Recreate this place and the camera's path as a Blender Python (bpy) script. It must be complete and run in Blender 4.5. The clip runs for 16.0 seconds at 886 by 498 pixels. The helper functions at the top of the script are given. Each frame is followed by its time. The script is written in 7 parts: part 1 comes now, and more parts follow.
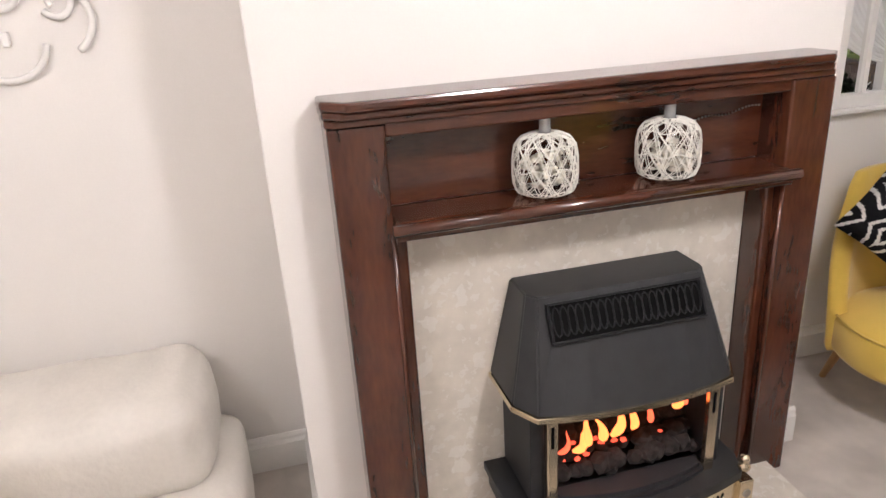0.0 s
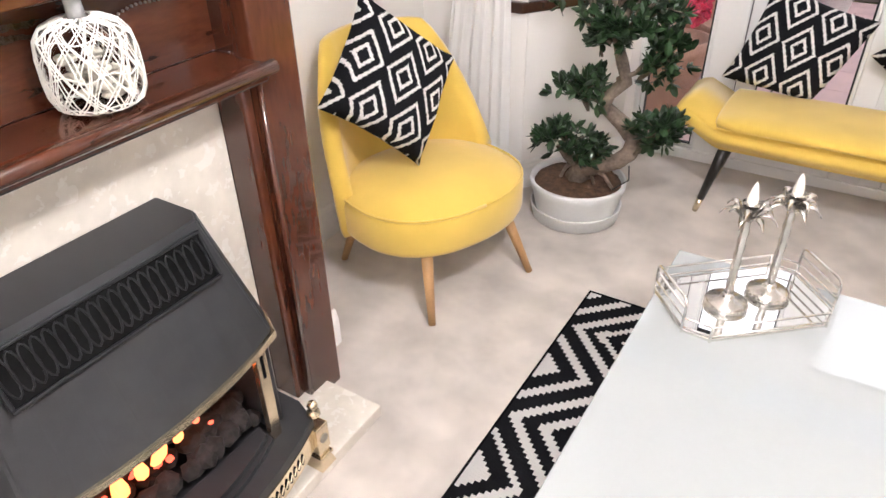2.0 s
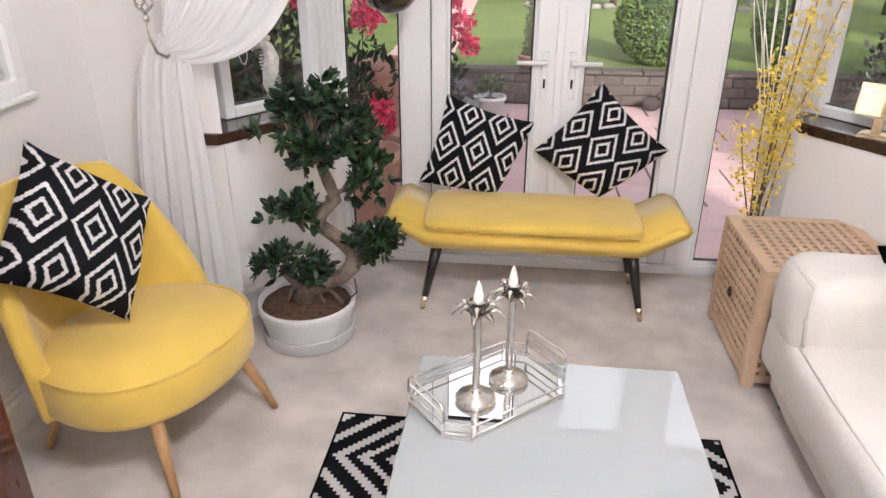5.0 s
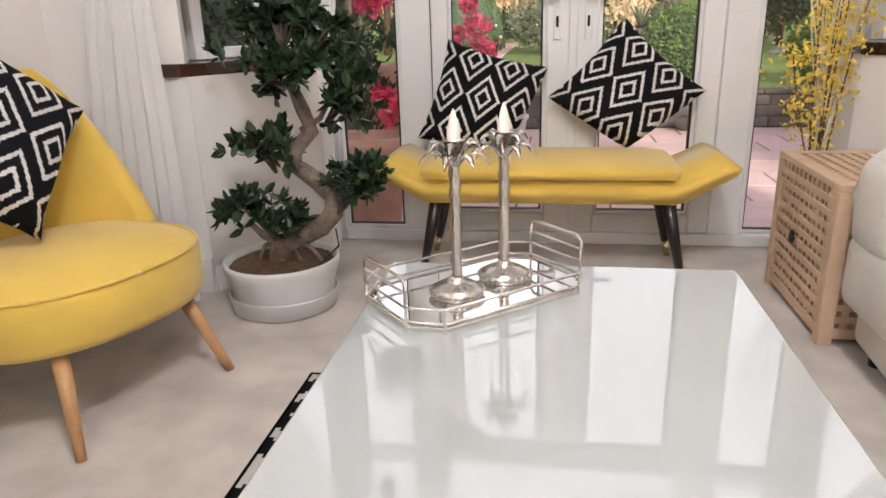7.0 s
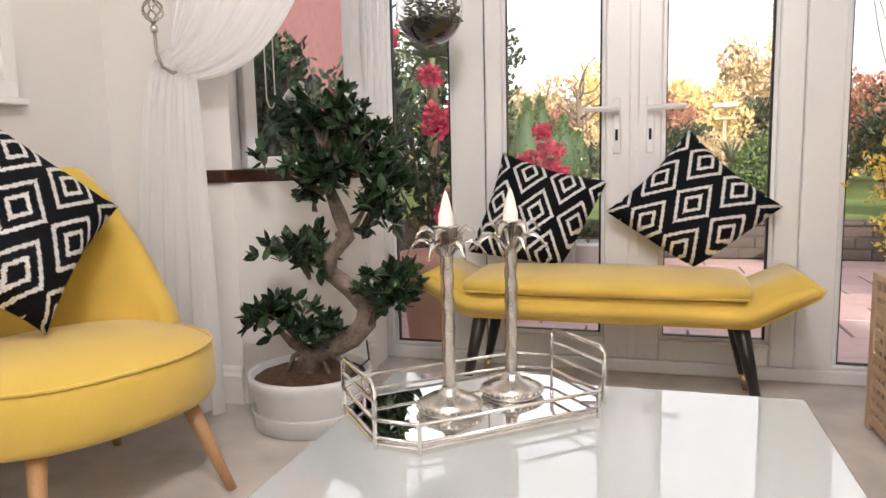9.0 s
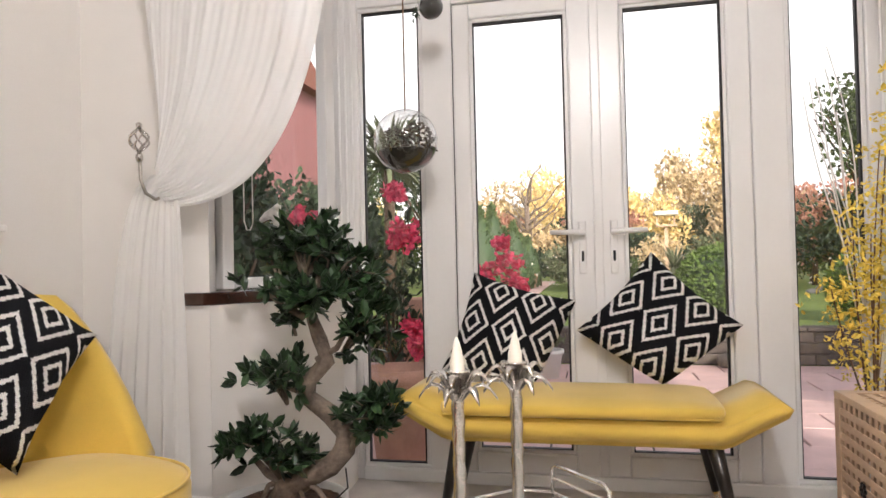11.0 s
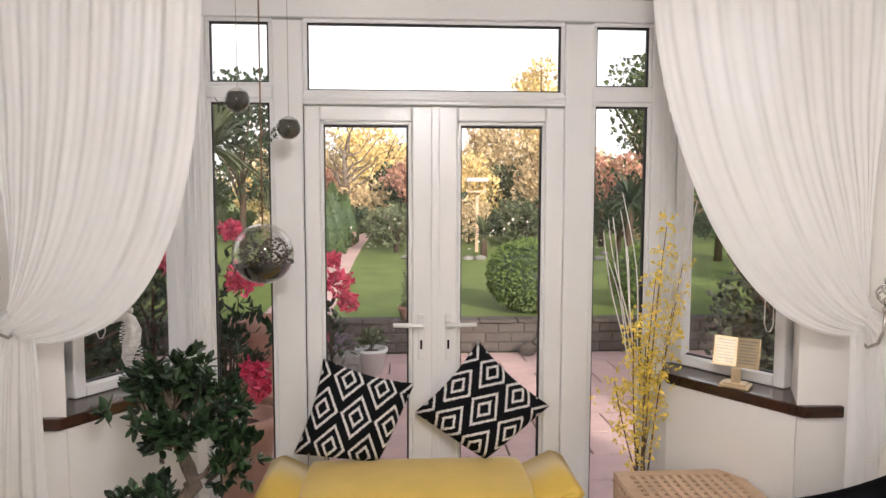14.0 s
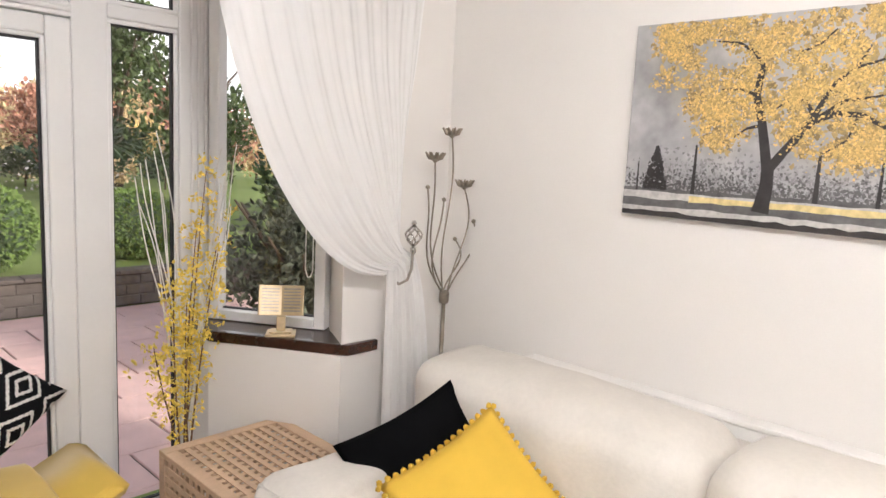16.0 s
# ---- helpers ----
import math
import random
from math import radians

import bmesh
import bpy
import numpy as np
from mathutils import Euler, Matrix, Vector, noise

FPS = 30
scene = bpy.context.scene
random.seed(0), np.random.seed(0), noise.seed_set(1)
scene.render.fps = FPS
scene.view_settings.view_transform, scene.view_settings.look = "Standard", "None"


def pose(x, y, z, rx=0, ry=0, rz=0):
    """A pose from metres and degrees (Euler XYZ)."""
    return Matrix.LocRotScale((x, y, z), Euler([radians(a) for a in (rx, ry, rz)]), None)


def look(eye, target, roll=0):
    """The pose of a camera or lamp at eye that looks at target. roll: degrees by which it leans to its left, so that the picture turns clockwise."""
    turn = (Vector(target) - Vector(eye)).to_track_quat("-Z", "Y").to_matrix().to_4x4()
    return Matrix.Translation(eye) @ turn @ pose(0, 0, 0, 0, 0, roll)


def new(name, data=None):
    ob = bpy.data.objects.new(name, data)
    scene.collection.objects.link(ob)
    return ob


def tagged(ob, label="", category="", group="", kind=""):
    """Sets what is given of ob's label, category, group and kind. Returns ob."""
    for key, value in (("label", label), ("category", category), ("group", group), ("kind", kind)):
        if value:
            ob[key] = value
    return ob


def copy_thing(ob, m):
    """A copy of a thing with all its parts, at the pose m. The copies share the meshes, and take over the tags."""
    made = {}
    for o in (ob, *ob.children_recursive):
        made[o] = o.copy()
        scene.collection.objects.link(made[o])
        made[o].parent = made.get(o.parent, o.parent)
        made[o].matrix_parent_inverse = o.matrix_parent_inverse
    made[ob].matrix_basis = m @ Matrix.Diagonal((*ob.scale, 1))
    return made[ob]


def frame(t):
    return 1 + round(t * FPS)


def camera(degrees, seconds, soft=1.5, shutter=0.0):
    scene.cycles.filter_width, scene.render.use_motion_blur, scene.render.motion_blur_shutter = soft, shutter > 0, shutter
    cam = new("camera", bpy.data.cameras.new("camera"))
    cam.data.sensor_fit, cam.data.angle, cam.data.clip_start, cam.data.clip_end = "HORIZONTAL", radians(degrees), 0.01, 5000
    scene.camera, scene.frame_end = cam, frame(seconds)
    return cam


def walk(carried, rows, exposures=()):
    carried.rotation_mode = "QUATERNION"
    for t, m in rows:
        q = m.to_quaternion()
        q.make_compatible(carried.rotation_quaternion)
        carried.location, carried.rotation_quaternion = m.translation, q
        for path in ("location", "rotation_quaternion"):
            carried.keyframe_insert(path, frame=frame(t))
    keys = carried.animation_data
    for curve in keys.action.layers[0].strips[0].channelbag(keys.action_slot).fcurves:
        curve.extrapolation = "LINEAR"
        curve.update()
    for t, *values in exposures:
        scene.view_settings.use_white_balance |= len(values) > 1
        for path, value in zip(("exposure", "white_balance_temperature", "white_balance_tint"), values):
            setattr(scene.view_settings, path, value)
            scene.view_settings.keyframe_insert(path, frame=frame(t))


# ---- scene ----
cam = camera(65.8, 16.0)
PATH = [
    (0, (0.325, -3.711, 1.642), (-1.487, -3.273, 0.919), -3.7),
    (0.5, (0.258, -3.662, 1.617), (-1.381, -3.031, 0.661), -4.7),
    (1, (0.158, -3.572, 1.582), (-1.292, -2.742, 0.483), -5.0),
    (1.5, (0.058, -3.459, 1.577), (-1.163, -2.359, 0.438), -3.6),
    (2, (-0.119, -3.366, 1.578), (-1.01, -1.955, 0.475), -1.2),
    (2.5, (-0.204, -3.359, 1.594), (-0.876, -1.762, 0.594), -1.0),
    (3, (-0.276, -3.374, 1.607), (-0.764, -1.655, 0.709), -1.4),
    (3.5, (-0.363, -3.383, 1.611), (-0.715, -1.595, 0.787), -1.0),
    (4, (-0.376, -3.362, 1.606), (-0.604, -1.557, 0.774), -0.5),
    (4.5, (-0.297, -3.329, 1.609), (-0.407, -1.517, 0.771), 0.2),
    (5, (-0.168, -3.295, 1.596), (-0.371, -1.489, 0.762), 0.2),
    (5.2, (-0.099, -3.286, 1.571), (-0.367, -1.496, 0.721), -0.2),
    (7.3, (-0.053, -2.974, 0.923), (-0.391, -1.078, 0.384), -2.3),
    (7.5, (-0.015, -2.938, 0.911), (-0.467, -1.048, 0.436), -2.8),
    (8, (0.059, -2.863, 0.87), (-0.514, -0.983, 0.496), -2.6),
    (8.2, (0.078, -2.838, 0.855), (-0.548, -0.964, 0.545), -1.9),
    (10.3, (0.018, -2.852, 0.902), (-0.411, -0.908, 0.715), -1.1),
    (10.5, (0.018, -2.868, 0.902), (-0.424, -0.92, 0.802), -1.7),
    (11, (-0.026, -2.907, 0.947), (-0.451, -0.953, 0.989), -1.3),
    (11.5, (-0.072, -2.94, 0.972), (-0.506, -0.992, 1.092), -0.9),
    (12, (-0.089, -2.94, 1.033), (-0.39, -0.965, 1.136), -1.2),
    (12.5, (-0.1, -2.93, 1.249), (-0.452, -0.961, 1.197), -1.0),
    (13, (-0.132, -2.998, 1.519), (-0.482, -1.036, 1.352), -1.8),
    (13.5, (-0.119, -3.112, 1.672), (-0.414, -1.144, 1.471), -1.7),
    (14, (-0.141, -3.189, 1.664), (-0.028, -1.198, 1.506), 0.1),
    (14.5, (-0.305, -3.172, 1.659), (0.222, -1.259, 1.408), 0.5),
    (15, (-0.299, -3.079, 1.638), (0.651, -1.349, 1.316), 2.2),
    (15.5, (-0.267, -2.96, 1.645), (0.888, -1.362, 1.309), 2.4),
    (16, (-0.302, -2.827, 1.648), (1.13, -1.459, 1.369), 2.9),
]
walk(cam, [(t, look(eye, target, roll)) for t, eye, target, roll in PATH],
     exposures=[(0.0, 0.25, 6350, 16), (0.5, 0.74, 6350, 16), (1.0, 1.08, 6250, 15), (2.0, 1.15, 6150, 14), (3.5, 0.96, 6100, 14), (5.0, 0.8, 6000, 15), (7.5, 0.60, 6400, 14), (8.0, 0.62, 6450, 14), (10.5, 0.7, 6400, 14), (11.5, 0.38, 6450, 13), (12.5, 0.4, 6400, 13), (13.5, 0.42, 6350, 13), (14.5, 0.36, 6400, 13), (16.0, 0.53, 6250, 12)])

# ---- light ----
world = bpy.data.worlds.new("sky")
scene.world = world
world.use_nodes = True
wn = world.node_tree
sky = wn.nodes.new("ShaderNodeTexSky")
sky.sky_type = "NISHITA"
sky.sun_disc = False
sky.sun_elevation = radians(22)
sky.sun_rotation = radians(159)
sky.dust_density = 4.0
sky.ozone_density = 0.6
back = wn.nodes["Background"]
back.inputs["Strength"].default_value = 0.14
pale = wn.nodes.new("ShaderNodeHueSaturation")
pale.inputs["Saturation"].default_value = 0.4
wn.links.new(sky.outputs["Color"], pale.inputs["Color"])
wn.links.new(pale.outputs["Color"], back.inputs["Color"])
sun_data = bpy.data.lights.new("sun", "SUN")
sun_data.energy = 2.6
sun_data.angle = radians(4)
sun_data.color = (1.0, 0.90, 0.74)
sun = new("sun", sun_data)
sun.matrix_world = look((6, -16, 7), (0, 0, 0))

# ---- helpers of the scene ----
def link(nt, a, b):
    nt.links.new(a, b)


def mat(name, base, rough=0.6, metal=0.0, scale=8.0, var=0.12, bump=0.15, fine=60.0, tint=None, sheen=0.0, coat=0.0, ior=1.45, stretch=None, random_tone=0.0):
    """A procedural surface: base colour varied at two scales, and a fine bump."""
    m = bpy.data.materials.new(name)
    m.use_nodes = True
    nt = m.node_tree
    b = nt.nodes["Principled BSDF"]
    b.inputs["Roughness"].default_value = rough
    b.inputs["Metallic"].default_value = metal
    b.inputs["IOR"].default_value = ior
    b.inputs["Sheen Weight"].default_value = sheen
    b.inputs["Coat Weight"].default_value = coat
    b.inputs["Coat Roughness"].default_value = 0.03
    co = nt.nodes.new("ShaderNodeTexCoord")
    mp = nt.nodes.new("ShaderNodeMapping")
    link(nt, co.outputs["Object"], mp.inputs["Vector"])
    if stretch:
        mp.inputs["Scale"].default_value = stretch
    n1 = nt.nodes.new("ShaderNodeTexNoise")
    n1.inputs["Scale"].default_value = scale
    n1.inputs["Detail"].default_value = 4
    n2 = nt.nodes.new("ShaderNodeTexNoise")
    n2.inputs["Scale"].default_value = fine
    n2.inputs["Detail"].default_value = 3
    for n in (n1, n2):
        link(nt, mp.outputs["Vector"], n.inputs["Vector"])
    ramp = nt.nodes.new("ShaderNodeMix")
    ramp.data_type = "RGBA"
    dark = [c * (1 - var) for c in base]
    light = [min(1, c * (1 + var)) for c in base]
    if tint:
        dark = tint
    ramp.inputs["A"].default_value = (*dark, 1)
    ramp.inputs["B"].default_value = (*light, 1)
    mixf = nt.nodes.new("ShaderNodeMath")
    mixf.operation = "MULTIPLY_ADD"
    mixf.inputs[1].default_value = 0.35
    link(nt, n2.outputs["Fac"], mixf.inputs[0])
    sub = nt.nodes.new("ShaderNodeMath")
    sub.operation = "MULTIPLY"
    sub.inputs[1].default_value = 0.65
    link(nt, n1.outputs["Fac"], sub.inputs[0])
    link(nt, sub.outputs[0], mixf.inputs[2])
    spread = nt.nodes.new("ShaderNodeMapRange")
    spread.inputs["From Min"].default_value = 0.32
    spread.inputs["From Max"].default_value = 0.68
    link(nt, mixf.outputs[0], spread.inputs["Value"])
    link(nt, spread.outputs["Result"], ramp.inputs["Factor"])
    out = ramp.outputs["Result"]
    if random_tone:
        info = nt.nodes.new("ShaderNodeObjectInfo")
        hsv = nt.nodes.new("ShaderNodeHueSaturation")
        mr = nt.nodes.new("ShaderNodeMapRange")
        mr.inputs["To Min"].default_value = 1 - random_tone
        mr.inputs["To Max"].default_value = 1 + random_tone
        link(nt, info.outputs["Random"], mr.inputs["Value"])
        link(nt, mr.outputs["Result"], hsv.inputs["Value"])
        link(nt, out, hsv.inputs["Color"])
        out = hsv.outputs["Color"]
    link(nt, out, b.inputs["Base Color"])
    if bump:
        bp = nt.nodes.new("ShaderNodeBump")
        bp.inputs["Strength"].default_value = bump
        bp.inputs["Distance"].default_value = 0.004
        link(nt, n2.outputs["Fac"], bp.inputs["Height"])
        link(nt, bp.outputs["Normal"], b.inputs["Normal"])
    return m


def glass_mat(name, tint=(1, 1, 1), rough=0.0, sheen_floor=0.03, falloff=4.0):
    """Thin clear glass: mostly see-through, with a mirror gloss that grows at grazing angles."""
    m = bpy.data.materials.new(name)
    m.use_nodes = True
    nt = m.node_tree
    nt.nodes.clear()
    o = nt.nodes.new("ShaderNodeOutputMaterial")
    mix = nt.nodes.new("ShaderNodeMixShader")
    tr = nt.nodes.new("ShaderNodeBsdfTransparent")
    gl = nt.nodes.new("ShaderNodeBsdfGlossy")
    lw = nt.nodes.new("ShaderNodeLayerWeight")
    lw.inputs["Blend"].default_value = 0.5
    pw = nt.nodes.new("ShaderNodeMath")
    pw.operation = "POWER"
    pw.inputs[1].default_value = falloff
    fr = nt.nodes.new("ShaderNodeMath")
    fr.operation = "MULTIPLY_ADD"
    fr.inputs[1].default_value, fr.inputs[2].default_value = 0.7, sheen_floor
    link(nt, lw.outputs["Facing"], pw.inputs[0])
    link(nt, pw.outputs[0], fr.inputs[0])
    tr.inputs["Color"].default_value = (*tint, 1)
    gl.inputs["Roughness"].default_value = rough
    link(nt, fr.outputs[0], mix.inputs["Fac"])
    link(nt, tr.outputs["BSDF"], mix.inputs[1])
    link(nt, gl.outputs["BSDF"], mix.inputs[2])
    link(nt, mix.outputs["Shader"], o.inputs["Surface"])
    return m


def mesh_of(name, bm, material, smooth=False):
    me = bpy.data.meshes.new(name)
    bmesh.ops.recalc_face_normals(bm, faces=bm.faces)
    bm.to_mesh(me)
    bm.free()
    if material:
        me.materials.append(material)
    if smooth:
        me.shade_smooth()
    return me


def part(name, bm, material, parent=None, label="", smooth=False):
    """One mesh object under a thing or a part."""
    ob = new(name, mesh_of(name, bm, material, smooth))
    if parent:
        ob.parent = parent
    if label:
        ob["label"] = label
    return ob


def thing(name, m, label, category, group=""):
    ob = new(name)
    ob.matrix_world = m
    ob.empty_display_size = 0.1
    return tagged(ob, label, category, group)


def block(x0, x1, y0, y1, z0, z1, bevel=0.0, seg=2, bm=None):
    bm = bm or bmesh.new()
    r = bmesh.ops.create_cube(bm, size=1, matrix=Matrix.LocRotScale(((x0 + x1) / 2, (y0 + y1) / 2, (z0 + z1) / 2), None, (abs(x1 - x0), abs(y1 - y0), abs(z1 - z0))))
    if bevel:
        edges = {e for v in r["verts"] for e in v.link_edges}
        bmesh.ops.bevel(bm, geom=list(edges), offset=bevel, segments=seg, affect="EDGES", profile=0.5)
    return bm


def prism(pts, z0, z1, bm=None, bevel=0.0, seg=2):
    """A plan outline raised from z0 to z1."""
    bm = bm or bmesh.new()
    lo = [bm.verts.new((x, y, z0)) for x, y in pts]
    hi = [bm.verts.new((x, y, z1)) for x, y in pts]
    n = len(pts)
    fs = [bm.faces.new(lo[::-1]), bm.faces.new(hi)]
    for i in range(n):
        fs.append(bm.faces.new((lo[i], lo[(i + 1) % n], hi[(i + 1) % n], hi[i])))
    if bevel:
        edges = {e for f in fs for e in f.edges}
        bmesh.ops.bevel(bm, geom=list(edges), offset=bevel, segments=seg, affect="EDGES", profile=0.5)
    return bm


def turned(profile, steps=24, bm=None, cap=True, at=(0, 0, 0)):
    """A lathe form about z from (radius, height) pairs."""
    bm = bm or bmesh.new()
    rings = []
    for r, z in profile:
        rings.append([bm.verts.new((at[0] + r * math.cos(2 * math.pi * i / steps), at[1] + r * math.sin(2 * math.pi * i / steps), at[2] + z)) for i in range(steps)])
    for a, b in zip(rings, rings[1:]):
        for i in range(steps):
            j = (i + 1) % steps
            bm.faces.new((a[i], a[j], b[j], b[i]))
    if cap:
        bm.faces.new(rings[0][::-1])
        bm.faces.new(rings[-1])
    return bm


def tube(points, radii, steps=8, bm=None):
    """A round bar through points, with a radius at each."""
    bm = bm or bmesh.new()
    pts = [Vector(p) for p in points]
    if not hasattr(radii, "__len__"):
        radii = [radii] * len(pts)
    rings, side = [], None
    for i, p in enumerate(pts):
        d = (pts[min(i + 1, len(pts) - 1)] - pts[max(i - 1, 0)]).normalized()
        if side is None:
            side = d.orthogonal().normalized()
        side = (side - d * side.dot(d)).normalized()
        up = d.cross(side)
        rings.append([bm.verts.new(p + float(radii[i]) * (math.cos(2 * math.pi * k / steps) * side + math.sin(2 * math.pi * k / steps) * up)) for k in range(steps)])
    for a, b in zip(rings, rings[1:]):
        for k in range(steps):
            j = (k + 1) % steps
            bm.faces.new((a[k], a[j], b[j], b[k]))
    bm.faces.new(rings[0][::-1])
    bm.faces.new(rings[-1])
    return bm


def structure(name, bm, material, label="", smooth=False):
    return tagged(part(name, bm, material, None, label, smooth), kind="structure")


# ---- materials ----
M_WALL = mat("wall_paint", (0.80, 0.768, 0.733), 0.85, scale=1.5, var=0.03, bump=0.06, fine=220)
M_WHITEWALL = mat("ceiling_paint", (0.82, 0.80, 0.77), 0.85, scale=1.5, var=0.03, bump=0.05, fine=220)
M_UPVC = mat("white_upvc", (0.80, 0.79, 0.78), 0.28, scale=3, var=0.02, bump=0.0)
M_GLOSSPAINT = mat("white_gloss_paint", (0.82, 0.80, 0.77), 0.35, scale=5, var=0.03, bump=0.03)
M_CARPET = mat("cream_carpet", (0.60, 0.535, 0.48), 0.95, scale=5.0, var=0.3, bump=0.9, fine=420, sheen=0.3)
M_MAHOGANY = mat("mahogany", (0.062, 0.0175, 0.0085), 0.18, scale=4, var=0.5, bump=0.03, fine=26, stretch=(3.2, 3.2, 0.7), coat=0.5)
M_MAHOGANY_H = mat("mahogany_along", (0.062, 0.0175, 0.0085), 0.18, scale=4, var=0.5, bump=0.03, fine=26, stretch=(3.2, 0.7, 3.2), coat=0.5)
M_SILL = mat("dark_stained_sill", (0.040, 0.016, 0.010), 0.2, scale=6, var=0.4, bump=0.08, fine=60, coat=0.4)
M_MARBLE = mat("cream_marble", (0.70, 0.64, 0.56), 0.22, scale=12, var=0.09, bump=0.02, fine=34)


def flecked(m, pale, rate):
    """Scattered pale crystals of two sizes in a stone."""
    nt = m.node_tree
    b = nt.nodes["Principled BSDF"]
    co = nt.nodes.new("ShaderNodeTexCoord")
    last = b.inputs["Base Color"].links[0].from_socket
    for size, keep in ((26.0, rate), (60.0, rate + 0.06)):
        warp = nt.nodes.new("ShaderNodeTexNoise")
        warp.inputs["Scale"].default_value = size * 0.7
        add = nt.nodes.new("ShaderNodeVectorMath")
        add.operation = "MULTIPLY_ADD"
        add.inputs[1].default_value = (0.05, 0.05, 0.05)
        vor = nt.nodes.new("ShaderNodeTexVoronoi")
        vor.inputs["Scale"].default_value = size
        sep = nt.nodes.new("ShaderNodeSeparateColor")
        less = nt.nodes.new("ShaderNodeMath")
        less.operation = "LESS_THAN"
        less.inputs[1].default_value = keep
        soft_ = nt.nodes.new("ShaderNodeMath")
        soft_.operation = "MULTIPLY"
        soft_.inputs[1].default_value = 0.6
        mx = nt.nodes.new("ShaderNodeMix")
        mx.data_type = "RGBA"
        mx.inputs["B"].default_value = (*pale, 1)
        link(nt, co.outputs["Object"], warp.inputs["Vector"])
        link(nt, warp.outputs["Color"], add.inputs[0])
        link(nt, co.outputs["Object"], add.inputs[2])
        link(nt, add.outputs[0], vor.inputs["Vector"])
        link(nt, vor.outputs["Color"], sep.inputs[0])
        link(nt, sep.outputs[0], less.inputs[0])
        link(nt, less.outputs[0], soft_.inputs[0])
        link(nt, soft_.outputs[0], mx.inputs["Factor"])
        link(nt, last, mx.inputs["A"])
        last = mx.outputs["Result"]
    link(nt, last, b.inputs["Base Color"])


flecked(M_MARBLE, (0.80, 0.76, 0.70), 0.06)
# near black that stands for shade inside openings; also colours the badge bars
M_GRILLE = mat("shade_and_trim_black", (0.005, 0.005, 0.005), 0.8, scale=20, var=0.3, bump=0.1, ior=1.12)
M_BLACK_METAL = mat("black_enamel", (0.024, 0.024, 0.026), 0.45, scale=20, var=0.15, bump=0.12, fine=500, ior=1.4)
M_CAST = mat("black_cast_iron", (0.011, 0.011, 0.012), 0.5, scale=20, var=0.2, bump=0.1, ior=1.3)
M_BRASS = mat("polished_brass", (0.81, 0.70, 0.51), 0.22, 1.0, scale=20, var=0.1, bump=0.03)
M_CHROME = mat("chrome", (0.78, 0.76, 0.73), 0.12, 1.0, scale=30, var=0.08, bump=0.03)
M_YELLOW = mat("yellow_velvet", (0.71, 0.48, 0.085), 0.85, scale=5, var=0.10, bump=0.25, fine=350, sheen=0.35)
M_LEATHER = mat("white_leather", (0.69, 0.65, 0.595), 0.45, scale=6, var=0.06, bump=0.35, fine=60)
M_TABLE = mat("white_lacquer", (0.365, 0.382, 0.378), 0.03, scale=3, var=0.015, bump=0.0, coat=0.6, ior=1.75)
M_OAK = mat("pale_oak", (0.47, 0.27, 0.12), 0.5, scale=8, var=0.2, bump=0.1, fine=60, stretch=(5, 5, 0.7))
M_BEECH = mat("pale_beech", (0.60, 0.42, 0.28), 0.55, scale=8, var=0.12, bump=0.1, fine=80)
M_GLASS = glass_mat("clear_glass")
M_BLACKRUB = mat("black_gasket", (0.015, 0.015, 0.016), 0.6, bump=0)
M_BLACKWOOD = mat("black_lacquered_wood", (0.018, 0.015, 0.013), 0.3, bump=0.05)

M_SKY = bpy.data.materials.new("white_overcast")
M_SKY.use_nodes = True
_n = M_SKY.node_tree
_n.nodes.clear()
_o, _e = _n.nodes.new("ShaderNodeOutputMaterial"), _n.nodes.new("ShaderNodeEmission")
_e.inputs["Color"].default_value = (1.0, 0.985, 0.97, 1)
_e.inputs["Strength"].default_value = 1.15
link(_n, _e.outputs[0], _o.inputs["Surface"])


def glow(name, colour, strength):
    m = bpy.data.materials.new(name)
    m.use_nodes = True
    b = m.node_tree.nodes["Principled BSDF"]
    b.inputs["Base Color"].default_value = (*colour, 1)
    b.inputs["Emission Color"].default_value = (*colour, 1)
    b.inputs["Emission Strength"].default_value = strength
    return m


def sheer(name, colour, through_light, clear):
    """Woven cloth that lets light through."""
    m = mat(name, colour, 0.9, scale=4, var=0.03, bump=0.2, fine=260)
    nt = m.node_tree
    b, o = nt.nodes["Principled BSDF"], nt.nodes["Material Output"]
    tl, tr = nt.nodes.new("ShaderNodeBsdfTranslucent"), nt.nodes.new("ShaderNodeBsdfTransparent")
    tl.inputs["Color"].default_value = (*colour, 1)
    m1, m2 = nt.nodes.new("ShaderNodeMixShader"), nt.nodes.new("ShaderNodeMixShader")
    m1.inputs["Fac"].default_value, m2.inputs["Fac"].default_value = through_light, clear
    link(nt, b.outputs[0], m1.inputs[1])
    link(nt, tl.outputs[0], m1.inputs[2])
    link(nt, m1.outputs[0], m2.inputs[1])
    link(nt, tr.outputs[0], m2.inputs[2])
    link(nt, m2.outputs[0], o.inputs["Surface"])
    return m


class Field:
    """Small node arithmetic for woven patterns."""

    def __init__(self, nt):
        self.nt = nt

    def op(self, kind, a, b=None, c=None):
        n = self.nt.nodes.new("ShaderNodeMath")
        n.operation = kind
        for k, v in enumerate((a, b, c)):
            if v is None:
                continue
            if isinstance(v, (int, float)):
                n.inputs[k].default_value = v
            else:
                link(self.nt, v, n.inputs[k])
        return n.outputs[0]


